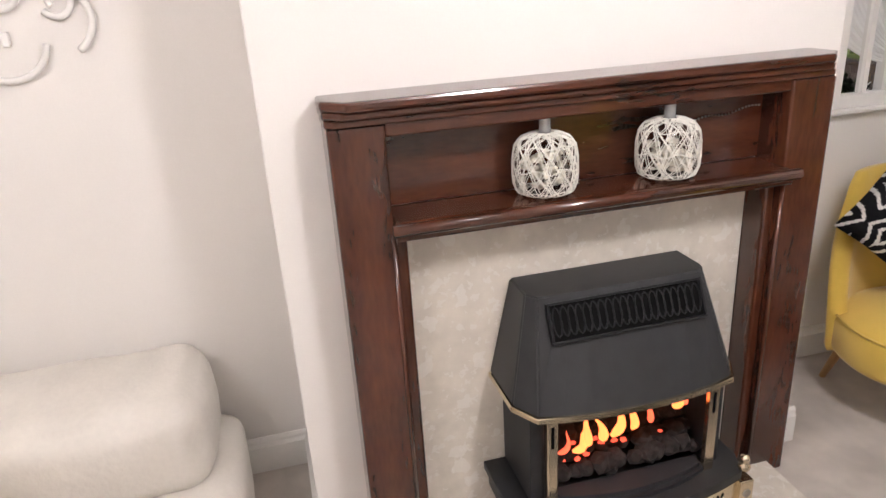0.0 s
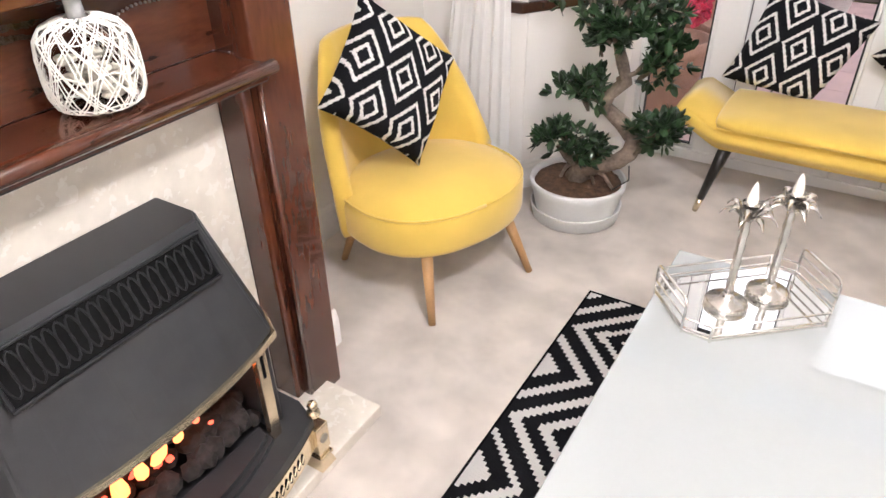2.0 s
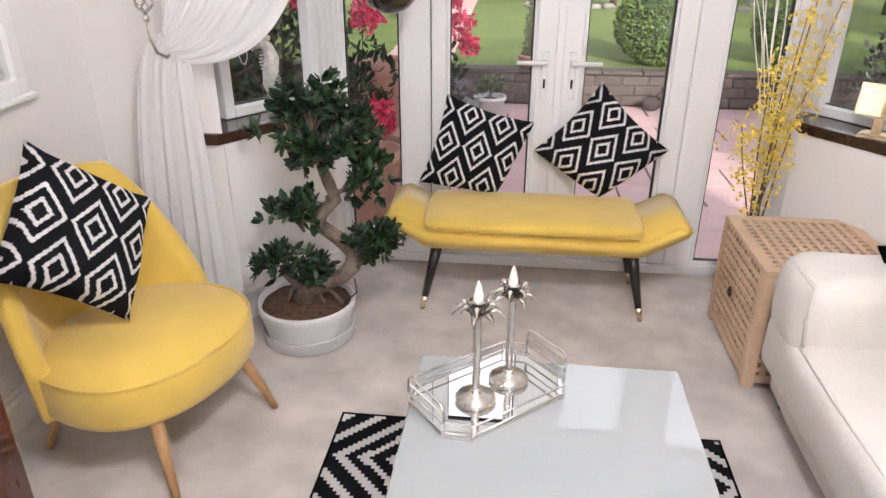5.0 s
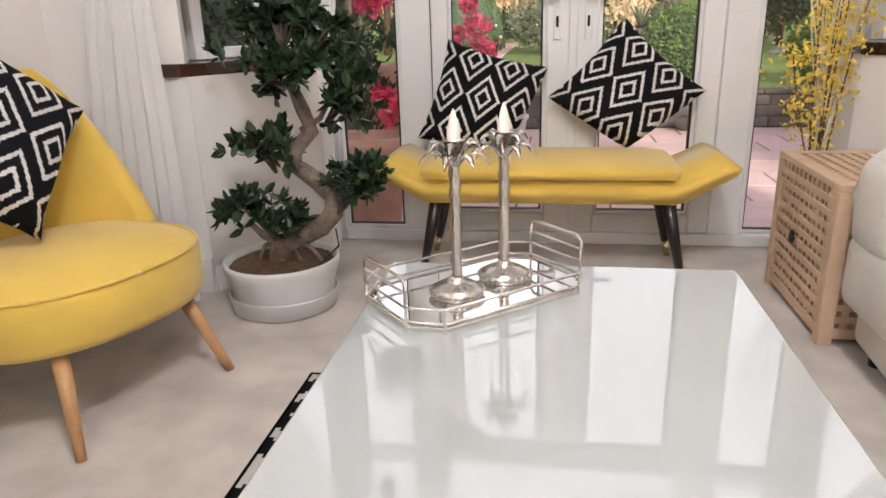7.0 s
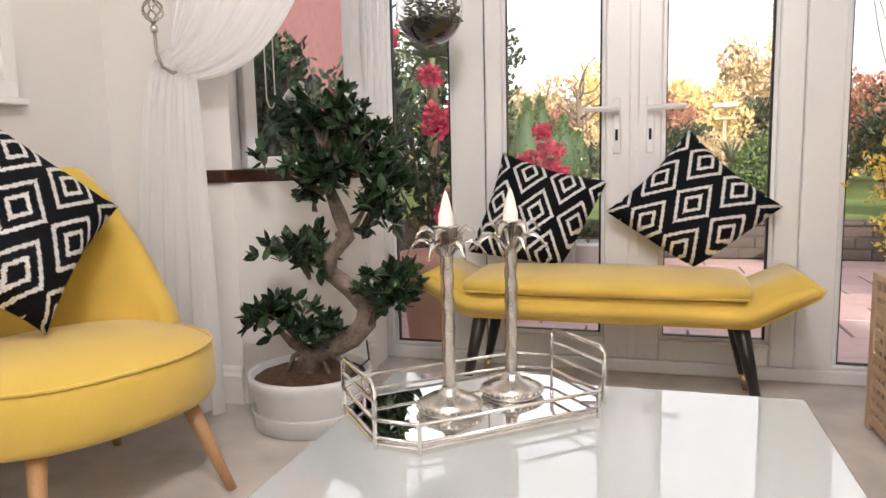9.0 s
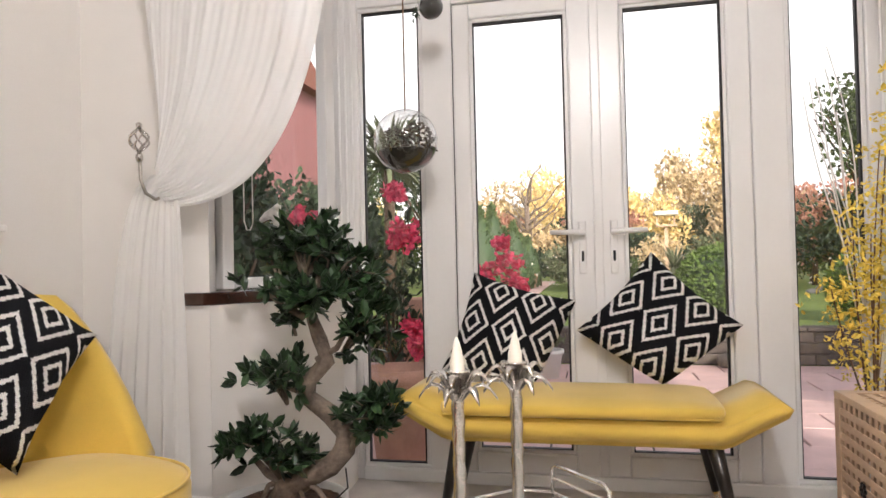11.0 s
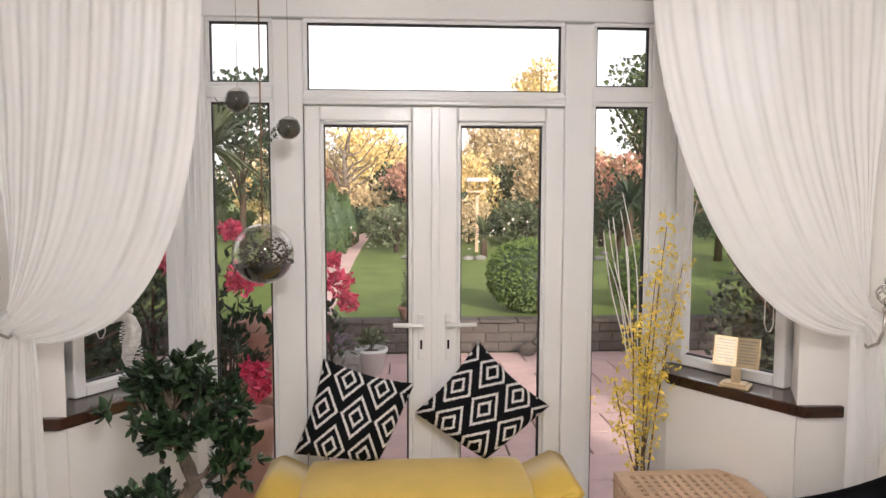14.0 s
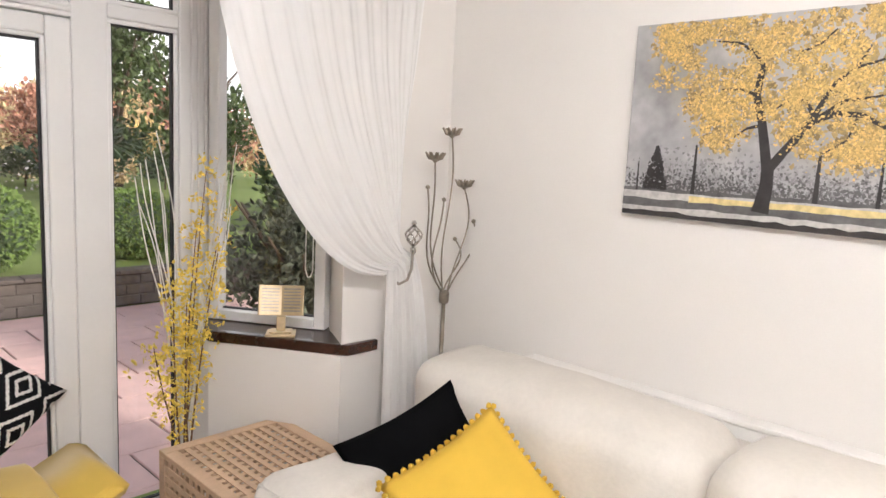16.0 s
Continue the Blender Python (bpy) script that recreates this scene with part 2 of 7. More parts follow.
def woven(name, kind, rings, black=(0.012, 0.012, 0.014), white=(0.74, 0.71, 0.67), step=0.0045, bump=0.6):
    """Black and white cloth, in stitches of one step. kind "cushion": leaning lozenges; "rug": upright ones."""
    m = mat(name, black, 0.95, scale=20, var=0.2, bump=0.0, fine=200, ior=1.15)
    nt = m.node_tree
    f = Field(nt)
    b = nt.nodes["Principled BSDF"]
    co = nt.nodes.new("ShaderNodeTexCoord")
    sp = nt.nodes.new("ShaderNodeSeparateXYZ")
    link(nt, co.outputs["Object"], sp.inputs[0])
    x, y = (f.op("SNAP", sp.outputs[k], step) for k in (0, 1))
    if kind == "cushion":
        def lozenge(off):
            du = f.op("ABSOLUTE", f.op("SUBTRACT", f.op("FRACT", f.op("ADD", f.op("DIVIDE", x, 0.156), 100.5 + off)), 0.5))
            dv = f.op("ABSOLUTE", f.op("SUBTRACT", f.op("FRACT", f.op("ADD", f.op("DIVIDE", y, 0.304), 100.5 + off)), 0.5))
            return f.op("ADD", f.op("MULTIPLY", du, 2.0), f.op("MULTIPLY", dv, 0.304 / 0.108))

        d = f.op("MINIMUM", lozenge(0.0), lozenge(0.5))
    else:
        dx = f.op("ABSOLUTE", f.op("SUBTRACT", f.op("FRACT", f.op("ADD", f.op("DIVIDE", x, 0.48), 100.5)), 0.5))
        dy = f.op("ABSOLUTE", f.op("SUBTRACT", f.op("FRACT", f.op("ADD", f.op("DIVIDE", y, 0.48), 100.5)), 0.5))
        d = f.op("MULTIPLY", f.op("ADD", dx, dy), 0.48)
    total = None
    for lo, hi in rings:
        band = f.op("MULTIPLY", f.op("GREATER_THAN", d, lo), f.op("LESS_THAN", d, hi))
        total = band if total is None else f.op("ADD", total, band)
    mix = nt.nodes.new("ShaderNodeMix")
    mix.data_type = "RGBA"
    mix.inputs["B"].default_value = (*white, 1)
    link(nt, total, mix.inputs["Factor"])
    old = b.inputs["Base Color"].links[0].from_socket
    link(nt, old, mix.inputs["A"])
    link(nt, mix.outputs["Result"], b.inputs["Base Color"])
    # stitches
    kx = f.op("SINE", f.op("MULTIPLY", sp.outputs[0], 1050))
    ky = f.op("SINE", f.op("MULTIPLY", sp.outputs[1], 1050))
    bp = nt.nodes.new("ShaderNodeBump")
    bp.inputs["Strength"].default_value = bump
    bp.inputs["Distance"].default_value = 0.003
    link(nt, f.op("ADD", f.op("MULTIPLY", kx, ky), total), bp.inputs["Height"])
    link(nt, bp.outputs["Normal"], b.inputs["Normal"])
    return m


def mirror_mat(name, rough=0.01):
    m = mat(name, (0.82, 0.83, 0.83), rough, 1.0, scale=3, var=0.01, bump=0)
    return m


M_CUSHION = woven("zigzag_knit", "cushion", ((0.29, 0.46), (0.76, 0.93)), white=(0.82, 0.80, 0.77))
M_RUG = woven("zigzag_rug", "rug", ((0.012, 0.045), (0.10, 0.14), (0.195, 0.235), (0.305, 0.345), (0.41, 1.0)), white=(0.84, 0.81, 0.77), step=0.014, bump=0.9)
M_VOILE = sheer("white_voile_curtain", (0.92, 0.91, 0.90), 0.40, 0.05)
M_MIRROR = mirror_mat("mirror_glass")
M_SILVER = mat("brushed_silver", (0.58, 0.55, 0.51), 0.22, 1.0, scale=40, var=0.15, bump=0.15, fine=200)
M_BRONZE = mat("dark_bronze", (0.30, 0.26, 0.21), 0.42, 0.9, scale=40, var=0.25, bump=0.1)
M_PEWTER = mat("aged_pewter", (0.40, 0.37, 0.33), 0.38, 1.0, scale=40, var=0.2, bump=0.1)
M_GOLD = mat("pale_gold", (0.62, 0.49, 0.31), 0.45, 0.75, scale=30, var=0.1, bump=0.05)
M_WAX = mat("cream_wax", (0.85, 0.80, 0.70), 0.5, bump=0.05)
M_NET = mat("white_string", (0.80, 0.77, 0.70), 0.85, scale=60, var=0.1, bump=0.3, fine=600)
M_POT = mat("pale_grey_glazed_pot", (0.70, 0.70, 0.69), 0.4, scale=8, var=0.04, bump=0.05)
M_SOIL = mat("brown_soil", (0.085, 0.045, 0.025), 0.95, scale=40, var=0.6, bump=1.0, fine=120)
M_BARK = mat("grey_brown_bark", (0.17, 0.13, 0.10), 0.85, scale=16, var=0.65, bump=0.7, fine=70)
M_DARKBARK = mat("dark_bark", (0.09, 0.06, 0.04), 0.9, scale=12, var=0.4, bump=0.6, fine=50)
M_TERRA = mat("terracotta", (0.55, 0.32, 0.24), 0.8, scale=10, var=0.15, bump=0.2)
M_PATIO = mat("pink_paving", (0.72, 0.50, 0.47), 0.85, scale=6, var=0.10, bump=0.3, fine=120, random_tone=0.07)
M_JOINT = mat("dark_paving_joint", (0.13, 0.10, 0.09), 0.95, bump=0.3)
M_WALLSTONE = mat("grey_brown_walling", (0.105, 0.088, 0.08), 0.9, scale=10, var=0.3, bump=0.5, random_tone=0.12)
M_LAWN = mat("lawn", (0.17, 0.235, 0.055), 0.9, scale=1.2, var=0.3, bump=0.9, fine=180)
M_BRICK = mat("red_brick_wall", (0.38, 0.17, 0.17), 0.85, scale=8, var=0.2, bump=0.3)
M_ROOF = mat("red_roof_tile", (0.28, 0.11, 0.075), 0.8, scale=8, var=0.25, bump=0.4)
M_STONE = mat("grey_stone", (0.28, 0.27, 0.25), 0.85, scale=12, var=0.25, bump=0.4)
M_BLACKCLOTH = mat("black_velvet", (0.0045, 0.0045, 0.005), 0.95, scale=8, var=0.3, bump=0.15, fine=400, ior=1.08)
M_YELLOWCLOTH = mat("mustard_cotton", (0.66, 0.42, 0.05), 0.9, scale=10, var=0.07, bump=0.3, fine=500)
M_COAL = mat("charcoal", (0.022, 0.018, 0.017), 0.9, scale=30, var=0.5, bump=0.8)
M_FLAME = glow("flame", (1.0, 0.25, 0.06), 2.2)
M_FLAME_RED = glow("red_flame", (1.0, 0.12, 0.05), 1.6)
M_EMBER = glow("ember", (1.0, 0.10, 0.05), 1.2)
M_LAMP = glow("lit_lamp_globe", (1.0, 0.97, 0.94), 100.0)
M_LAMP_FILL = glow("fill_lamp_globe", (1.0, 0.97, 0.94), 60.0)


def leaf_mat(name, base, gloss=0.6, spread=0.35):
    """Leaf colour that differs from leaf to leaf."""
    m = mat(name, base, gloss, scale=30, var=0.15, bump=0)
    nt = m.node_tree
    b = nt.nodes["Principled BSDF"]
    g = nt.nodes.new("ShaderNodeNewGeometry")
    mr = nt.nodes.new("ShaderNodeMapRange")
    mr.inputs["To Min"].default_value, mr.inputs["To Max"].default_value = 1 - spread, 1 + spread
    hsv = nt.nodes.new("ShaderNodeHueSaturation")
    link(nt, g.outputs["Random Per Island"], mr.inputs["Value"])
    link(nt, mr.outputs["Result"], hsv.inputs["Value"])
    link(nt, b.inputs["Base Color"].links[0].from_socket, hsv.inputs["Color"])
    link(nt, hsv.outputs["Color"], b.inputs["Base Color"])
    return m


M_FICUS = leaf_mat("dark_glossy_leaf", (0.021, 0.046, 0.017), 0.34, 0.7)
M_HEDGE = leaf_mat("box_leaf", (0.14, 0.22, 0.05), 0.7)
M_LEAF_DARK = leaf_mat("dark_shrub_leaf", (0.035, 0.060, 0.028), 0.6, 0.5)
M_LEAF_GREYDARK = leaf_mat("dusky_green_leaf", (0.075, 0.085, 0.055), 0.7, 0.6)
M_LEAF_MID = leaf_mat("green_leaf", (0.075, 0.11, 0.035), 0.7, 0.4)
M_LEAF_GREY = leaf_mat("grey_green_leaf", (0.12, 0.14, 0.075), 0.7, 0.4)
M_LEAF_GOLD = leaf_mat("golden_leaf", (0.80, 0.62, 0.28), 0.7, 0.3)
M_LEAF_TAN = leaf_mat("tan_leaf", (0.62, 0.48, 0.28), 0.7, 0.3)
M_LEAF_RUST = leaf_mat("rust_leaf", (0.46, 0.23, 0.16), 0.7, 0.3)
M_PETAL_RED = leaf_mat("crimson_petal", (0.80, 0.09, 0.18), 0.6, 0.3)
M_PETAL_YELLOW = leaf_mat("yellow_petal", (0.84, 0.64, 0.12), 0.6, 0.2)
M_PETAL_WHITE = leaf_mat("white_petal", (0.75, 0.70, 0.65), 0.6, 0.2)
M_WILLOW = mat("white_painted_twig", (0.74, 0.71, 0.67), 0.7, bump=0.1)
M_TWIG = mat("brown_twig", (0.16, 0.09, 0.05), 0.8, bump=0.2)

ROOT = {}


def stand(name, at, label, category, group="", rz=0.0, m=None):
    """An Empty at a thing's base."""
    m = m or pose(*at, 0, 0, rz)
    ob = thing(name, m, label, category, group)
    ROOT[ob.name] = m.inverted()
    return ob


def wpart(name, bm, material, parent, label="", smooth=False):
    """A part given in world coordinates."""
    top = parent
    while top.parent:
        top = top.parent
    bm.transform(ROOT[top.name])
    return part(name, bm, material, parent, label, smooth)


def soft(x0, x1, y0, y1, z0, z1, r=0.06, seg=4, puff=0.0, bm=None, crease=0.0):
    """A padded box: rounded edges, and faces that swell a little."""
    bm = bm or bmesh.new()
    c = Vector(((x0 + x1) / 2, (y0 + y1) / 2, (z0 + z1) / 2))
    h = Vector(((x1 - x0) / 2, (y1 - y0) / 2, (z1 - z0) / 2))
    got = bmesh.ops.create_cube(bm, size=2)
    vs = got["verts"]
    es = list({e for v in vs for e in v.link_edges})
    res = bmesh.ops.subdivide_edges(bm, edges=es, cuts=21 if crease else 9, use_grid_fill=True)
    allv = {v for f in bm.faces for v in f.verts}
    for v in allv:
        p = Vector((v.co.x * h.x, v.co.y * h.y, v.co.z * h.z))
        inner = Vector([max(-(h[k] - r), min(h[k] - r, p[k])) for k in range(3)])
        d = p - inner
        q = inner + (d.normalized() * r if d.length > 1e-9 else d)
        u = v.co
        for k in range(3):
            if abs(u[k]) > 0.999:
                a, b2 = u[(k + 1) % 3], u[(k + 2) % 3]
                q[k] += math.copysign(puff * (1 - a * a) * (1 - b2 * b2), u[k])
        if crease and d.length > 1e-9:
            q += d.normalized() * crease * (noise.noise((c + q) * 5.0) - 0.5 * abs(noise.noise((c + q) * 13.0)))
        v.co = c + q
    return bm


def pillow(side, thick, steps=20):
    """A stuffed square cushion in its own plane, with drawn-out corners."""
    bm = bmesh.new()
    grid = {}
    for s in (1, -1):
        for i in range(steps + 1):
            for j in range(steps + 1):
                u, v = 2 * i / steps - 1, 2 * j / steps - 1
                rim = i in (0, steps) or j in (0, steps)
                if rim and s < 0:
                    grid[s, i, j] = grid[1, i, j]
                    continue
                draw = 1 - 0.09 * ((1 - u * u) * abs(v) ** 3 + (1 - v * v) * abs(u) ** 3)
                z = s * thick / 2 * ((1 - u * u) * (1 - v * v)) ** 0.42
                z += 0.006 * noise.noise((u * 2.1, v * 2.1, s))*(0 if rim else 1)
                grid[s, i, j] = bm.verts.new((u * side / 2 * draw, v * side / 2 * draw, z))
    for s in (1, -1):
        for i in range(steps):
            for j in range(steps):
                q = [grid[s, i, j], grid[s, i + 1, j], grid[s, i + 1, j + 1], grid[s, i, j + 1]]
                bm.faces.new(q if s > 0 else q[::-1])
    return bm


def frame_of(centre, xdir, ydir):
    """A pose whose x and y axes lie along the given ways."""
    x = Vector(xdir).normalized()
    z = x.cross(Vector(ydir)).normalized()
    y = z.cross(x)
    m = Matrix((x, y, z)).transposed().to_4x4()
    m.translation = centre
    return m


def leaves(points, size, name, material, parent, seed=1, wide=0.5, label="", bend=0.25, face_up=0.3, out_from=None):
    """Many small folded leaves at the given places, as one part."""
    rng = random.Random(seed)
    vs, fs = [], []
    for p in points:
        p = Vector(p)
        d = Vector((rng.gauss(0, 1), rng.gauss(0, 1), rng.gauss(0, 1)))
        if out_from is not None:
            d += 1.3 * (p - Vector(out_from)).normalized()
        d.normalize()
        n = Vector((rng.gauss(0, 1), rng.gauss(0, 1), rng.gauss(0, 1) + face_up * 4))
        side = d.cross(n)
        if side.length < 1e-4:
            continue
        side.normalize()
        n = side.cross(d)
        L = size * rng.uniform(0.7, 1.25)
        W = L * wide / 2
        k = len(vs)
        low, high = p + d * L * 0.36 - n * bend * W, p + d * L * 0.76 - n * bend * (W + 0.12 * L)
        vs += [p, low + side * W, high + side * W * 0.72, p + d * L - n * bend * L * 0.3, high - side * W * 0.72, low - side * W, p + d * L * 0.5 + n * 0.02 * L]
        fs += [(k + q, k + (q + 1) % 6, k + 6) for q in range(6)]
    me = bpy.data.meshes.new(name)
    me.from_pydata([tuple(v) for v in vs], [], fs)
    me.materials.append(material)
    ob = new(name, me)
    ob.parent = parent
    if label:
        ob["label"] = label
    return ob


def cloud(centre, radii, count, seed, hollow=0.55, lumps=7):
    """Points in a lumpy, uneven crown with gaps."""
    rng = random.Random(seed)
    c, r = Vector(centre), Vector(radii)
    cores = []
    for _ in range(lumps):
        d = Vector((rng.gauss(0, 1), rng.gauss(0, 1), rng.gauss(0, 1))).normalized()
        cores.append((Vector((d.x * r.x, d.y * r.y, d.z * r.z)) * rng.uniform(0.3, 0.62), rng.uniform(0.32, 0.52)))
    out = []
    while len(out) < count:
        core, s = cores[rng.randrange(lumps)]
        d = Vector((rng.gauss(0, 1), rng.gauss(0, 1), rng.gauss(0, 1))).normalized()
        q = d * rng.uniform(hollow, 1.0) ** 0.6 * s
        out.append(c + core + Vector((q.x * r.x, q.y * r.y, q.z * r.z)))
    return out


def bulb(r, sub=2, squash=(1, 1, 1), at=(0, 0, 0), rough_edge=0.0, bm=None, seed=0):
    bm = bm or bmesh.new()
    got = bmesh.ops.create_icosphere(bm, subdivisions=sub, radius=1)
    for v in got["verts"]:
        k = r * (1 + rough_edge * noise.noise(v.co * 2.3 + Vector((seed, seed * 1.7, 0))))
        v.co = Vector(at) + Vector((v.co.x * squash[0], v.co.y * squash[1], v.co.z * squash[2])) * k
    return bm

# ---- structure ----
XL, XR, ZC = -1.88, 1.93, 2.56
YB = -0.70
structure("floor", block(XL - 0.15, XR + 0.15, -6.2, 0.12, -0.15, 0), M_CARPET, "cream short-pile carpet over the whole room")
structure("ceiling", block(XL - 0.15, XR + 0.15, -6.2, 0.12, ZC, ZC + 0.12), M_WHITEWALL, "plain white painted ceiling")
structure("wall_west", block(XL - 0.15, XL, -6.2, YB, 0, ZC), M_WALL, "warm cream painted wall")
structure("wall_east", block(XR, XR + 0.15, -6.2, YB, 0, ZC), M_WALL, "warm cream painted wall")
structure("wall_south", block(XL - 0.15, XR + 0.15, -6.35, -6.2, 0, ZC), M_WALL, "warm cream painted wall")
structure("chimney_breast", block(XL, -1.41, -3.735, -2.04, 0, ZC, 0.004), M_WALL, "cream painted chimney breast")
for s, nm in ((-1, "west"), (1, "east")):
    xe = XL - 0.15 if s < 0 else XR + 0.15
    structure("wall_north_" + nm, prism([(s * 1.36, YB), (xe, YB), (xe, -0.25), (s * 1.60, -0.38), (s * 1.47, -0.47)], 0, ZC), M_WALL, "cream return wall beside the bay")
    structure("wall_bay_" + nm, prism([(s * 1.358, YB), (s * 1.468, -0.47), (s * 1.598, -0.38), (s * 1.30, 0.08), (s * 1.18, 0.0), (s * 1.06, -0.02), (s * 1.05, -0.20)], 0, 0.815), M_WALL, "low cream wall under the bay window")
    structure("window_sill_" + nm, prism([(s * 1.375, -0.725), (s * 1.535, -0.725), (s * 1.535, -0.702), (s * 1.362, -0.702), (s * 1.472, -0.468), (s * 1.175, 0.0), (s * 1.06, -0.015), (s * 1.04, -0.215)], 0.816, 0.862, bevel=0.006), M_SILL, "dark stained wooden window sill")
    structure("bay_head_" + nm, prism([(s * 1.36, YB), (s * 1.47, -0.47), (s * 1.60, -0.38), (s * 1.30, 0.08), (s * 1.18, 0.0), (s * 1.05, -0.20)], 2.50, ZC), M_WHITEWALL, "white head above the bay window")


def skirting(x0, y0, x1, y1, side):
    """A moulded board along a wall; side: the way into the room."""
    a, b, n = Vector((x0, y0, 0)), Vector((x1, y1, 0)), Vector((*side, 0)).normalized()
    bm = bmesh.new()
    prof = [(0, 0), (0.018, 0), (0.018, 0.105), (0.012, 0.118), (0.012, 0.128), (0.005, 0.14), (0, 0.14)]
    rings = [[bm.verts.new(p + n * d + Vector((0, 0, h))) for d, h in prof] for p in (a, b)]
    k = len(prof)
    for i in range(k):
        bm.faces.new((rings[0][i], rings[0][(i + 1) % k], rings[1][(i + 1) % k], rings[1][i]))
    bm.faces.new(rings[0])
    bm.faces.new(rings[1][::-1])
    structure("baseboard", bm, M_GLOSSPAINT, "white gloss painted skirting board")


skirting(XL, -6.2, XL, -3.735, (1, 0))
skirting(XL, -3.735, -1.41, -3.735, (0, -1))
skirting(-1.41, -3.753, -1.41, -3.586, (1, 0))
skirting(-1.41, -2.164, -1.41, -2.022, (1, 0))
skirting(XL, -2.04, -1.41, -2.04, (0, 1))
skirting(XL, -2.02, XL, YB, (1, 0))
skirting(XR, -6.2, XR, YB, (-1, 0))
for s in (-1, 1):
    skirting(s * 1.86, YB, s * 1.36, YB, (0, -1))
    skirting(s * 1.36, YB, s * 1.05, -0.20, (-s * 0.85, -0.53))
skirting(XL, -6.2, XR, -6.2, (0, 1))


# glazed screen: posts, rails, fixed lights, two doors
def bar(x0, x1, z0, z1, y0=0.0, y1=0.07, bev=0.007):
    return block(x0, x1, y0, y1, z0, z1, bev)


def glazing(name, x0, x1, z0, z1, label, bead=0.018):
    """A pane in a white bead, with a dark gasket."""
    w = new(name)
    tagged(w, label, "window", kind="structure")
    w.location = ((x0 + x1) / 2, 0.03, z0)
    cx, cz = (x0 + x1) / 2, z0
    X0, X1, Z1 = x0 - cx, x1 - cx, z1 - z0
    g = 0.005
    for nm, q in (("bead_bottom", (X0, X1, 0, bead)), ("bead_top", (X0, X1, Z1 - bead, Z1)), ("bead_left", (X0, X0 + bead, bead, Z1 - bead)), ("bead_right", (X1 - bead, X1, bead, Z1 - bead))):
        part(nm, block(q[0], q[1], -0.018, 0.02, q[2], q[3], 0.004), M_UPVC, w)
    bm = bmesh.new()
    for q in ((X0, X1, bead, bead + g), (X0, X1, Z1 - bead - g * 1.6, Z1 - bead), (X0 + bead, X0 + bead + g, bead, Z1 - bead), (X1 - bead - g * 1.6, X1 - bead, bead, Z1 - bead)):
        block(q[0], q[1], -0.010, 0.012, q[2], q[3], 0, bm=bm)
    part("gasket", bm, M_BLACKRUB, w)
    p = part("pane", block(X0 + bead, X1 - bead, 0.000, 0.006, bead, Z1 - bead), M_GLASS, w)
    p.visible_shadow = False
    return w


for x0, x1 in ((-1.175, -1.034), (1.022, 1.175)):
    structure("trim_post", bar(x0, x1, 0, 2.53), M_UPVC, "white plastic corner post")
    for k in range(3):
        xx = x0 + 0.045 + k * 0.03
        structure("trim_rib", bar(xx, xx + 0.014, 0.05, 2.5, -0.012, -0.001, 0.005), M_UPVC, "ribbed cover strip on the post")
structure("trim_mullion", bar(-0.735, -0.598, 0.0, 2.45, -0.004), M_UPVC, "white plastic mullion")
structure("trim_mullion", bar(0.606, 0.738, 0.0, 2.45, -0.004), M_UPVC, "white plastic mullion")
structure("trim_rail", bar(-1.034, -0.735, 2.10, 2.155), M_UPVC, "white plastic transom")
structure("trim_rail", bar(0.738, 1.022, 2.095, 2.150), M_UPVC, "white plastic transom")
structure("trim_rail", bar(-0.598, 0.606, 2.072, 2.122, -0.018), M_UPVC, "white plastic transom over the doors")
structure("trim_drip", bar(-0.598, 0.606, 2.088, 2.108, -0.03, -0.016, 0.008), M_UPVC, "moulded strip on the transom")
structure("trim_head", bar(-1.175, 1.175, 2.46, 2.56, -0.01), M_UPVC, "white plastic head")
structure("trim_threshold", bar(-1.034, 1.022, 0.0, 0.055, -0.012, 0.09), M_UPVC, "white plastic threshold")
glazing("window_1", -1.034, -0.735, 0.055, 2.10, "tall clear fixed side light in a white plastic frame")
glazing("window_2", 0.738, 1.022, 0.055, 2.095, "tall clear fixed side light in a white plastic frame")
glazing("window_3", -1.034, -0.735, 2.155, 2.46, "small clear top light in a white plastic frame")
glazing("window_4", -0.598, 0.606, 2.122, 2.46, "wide clear top light over the garden doors")
glazing("window_5", 0.738, 1.022, 2.150, 2.46, "small clear top light in a white plastic frame")


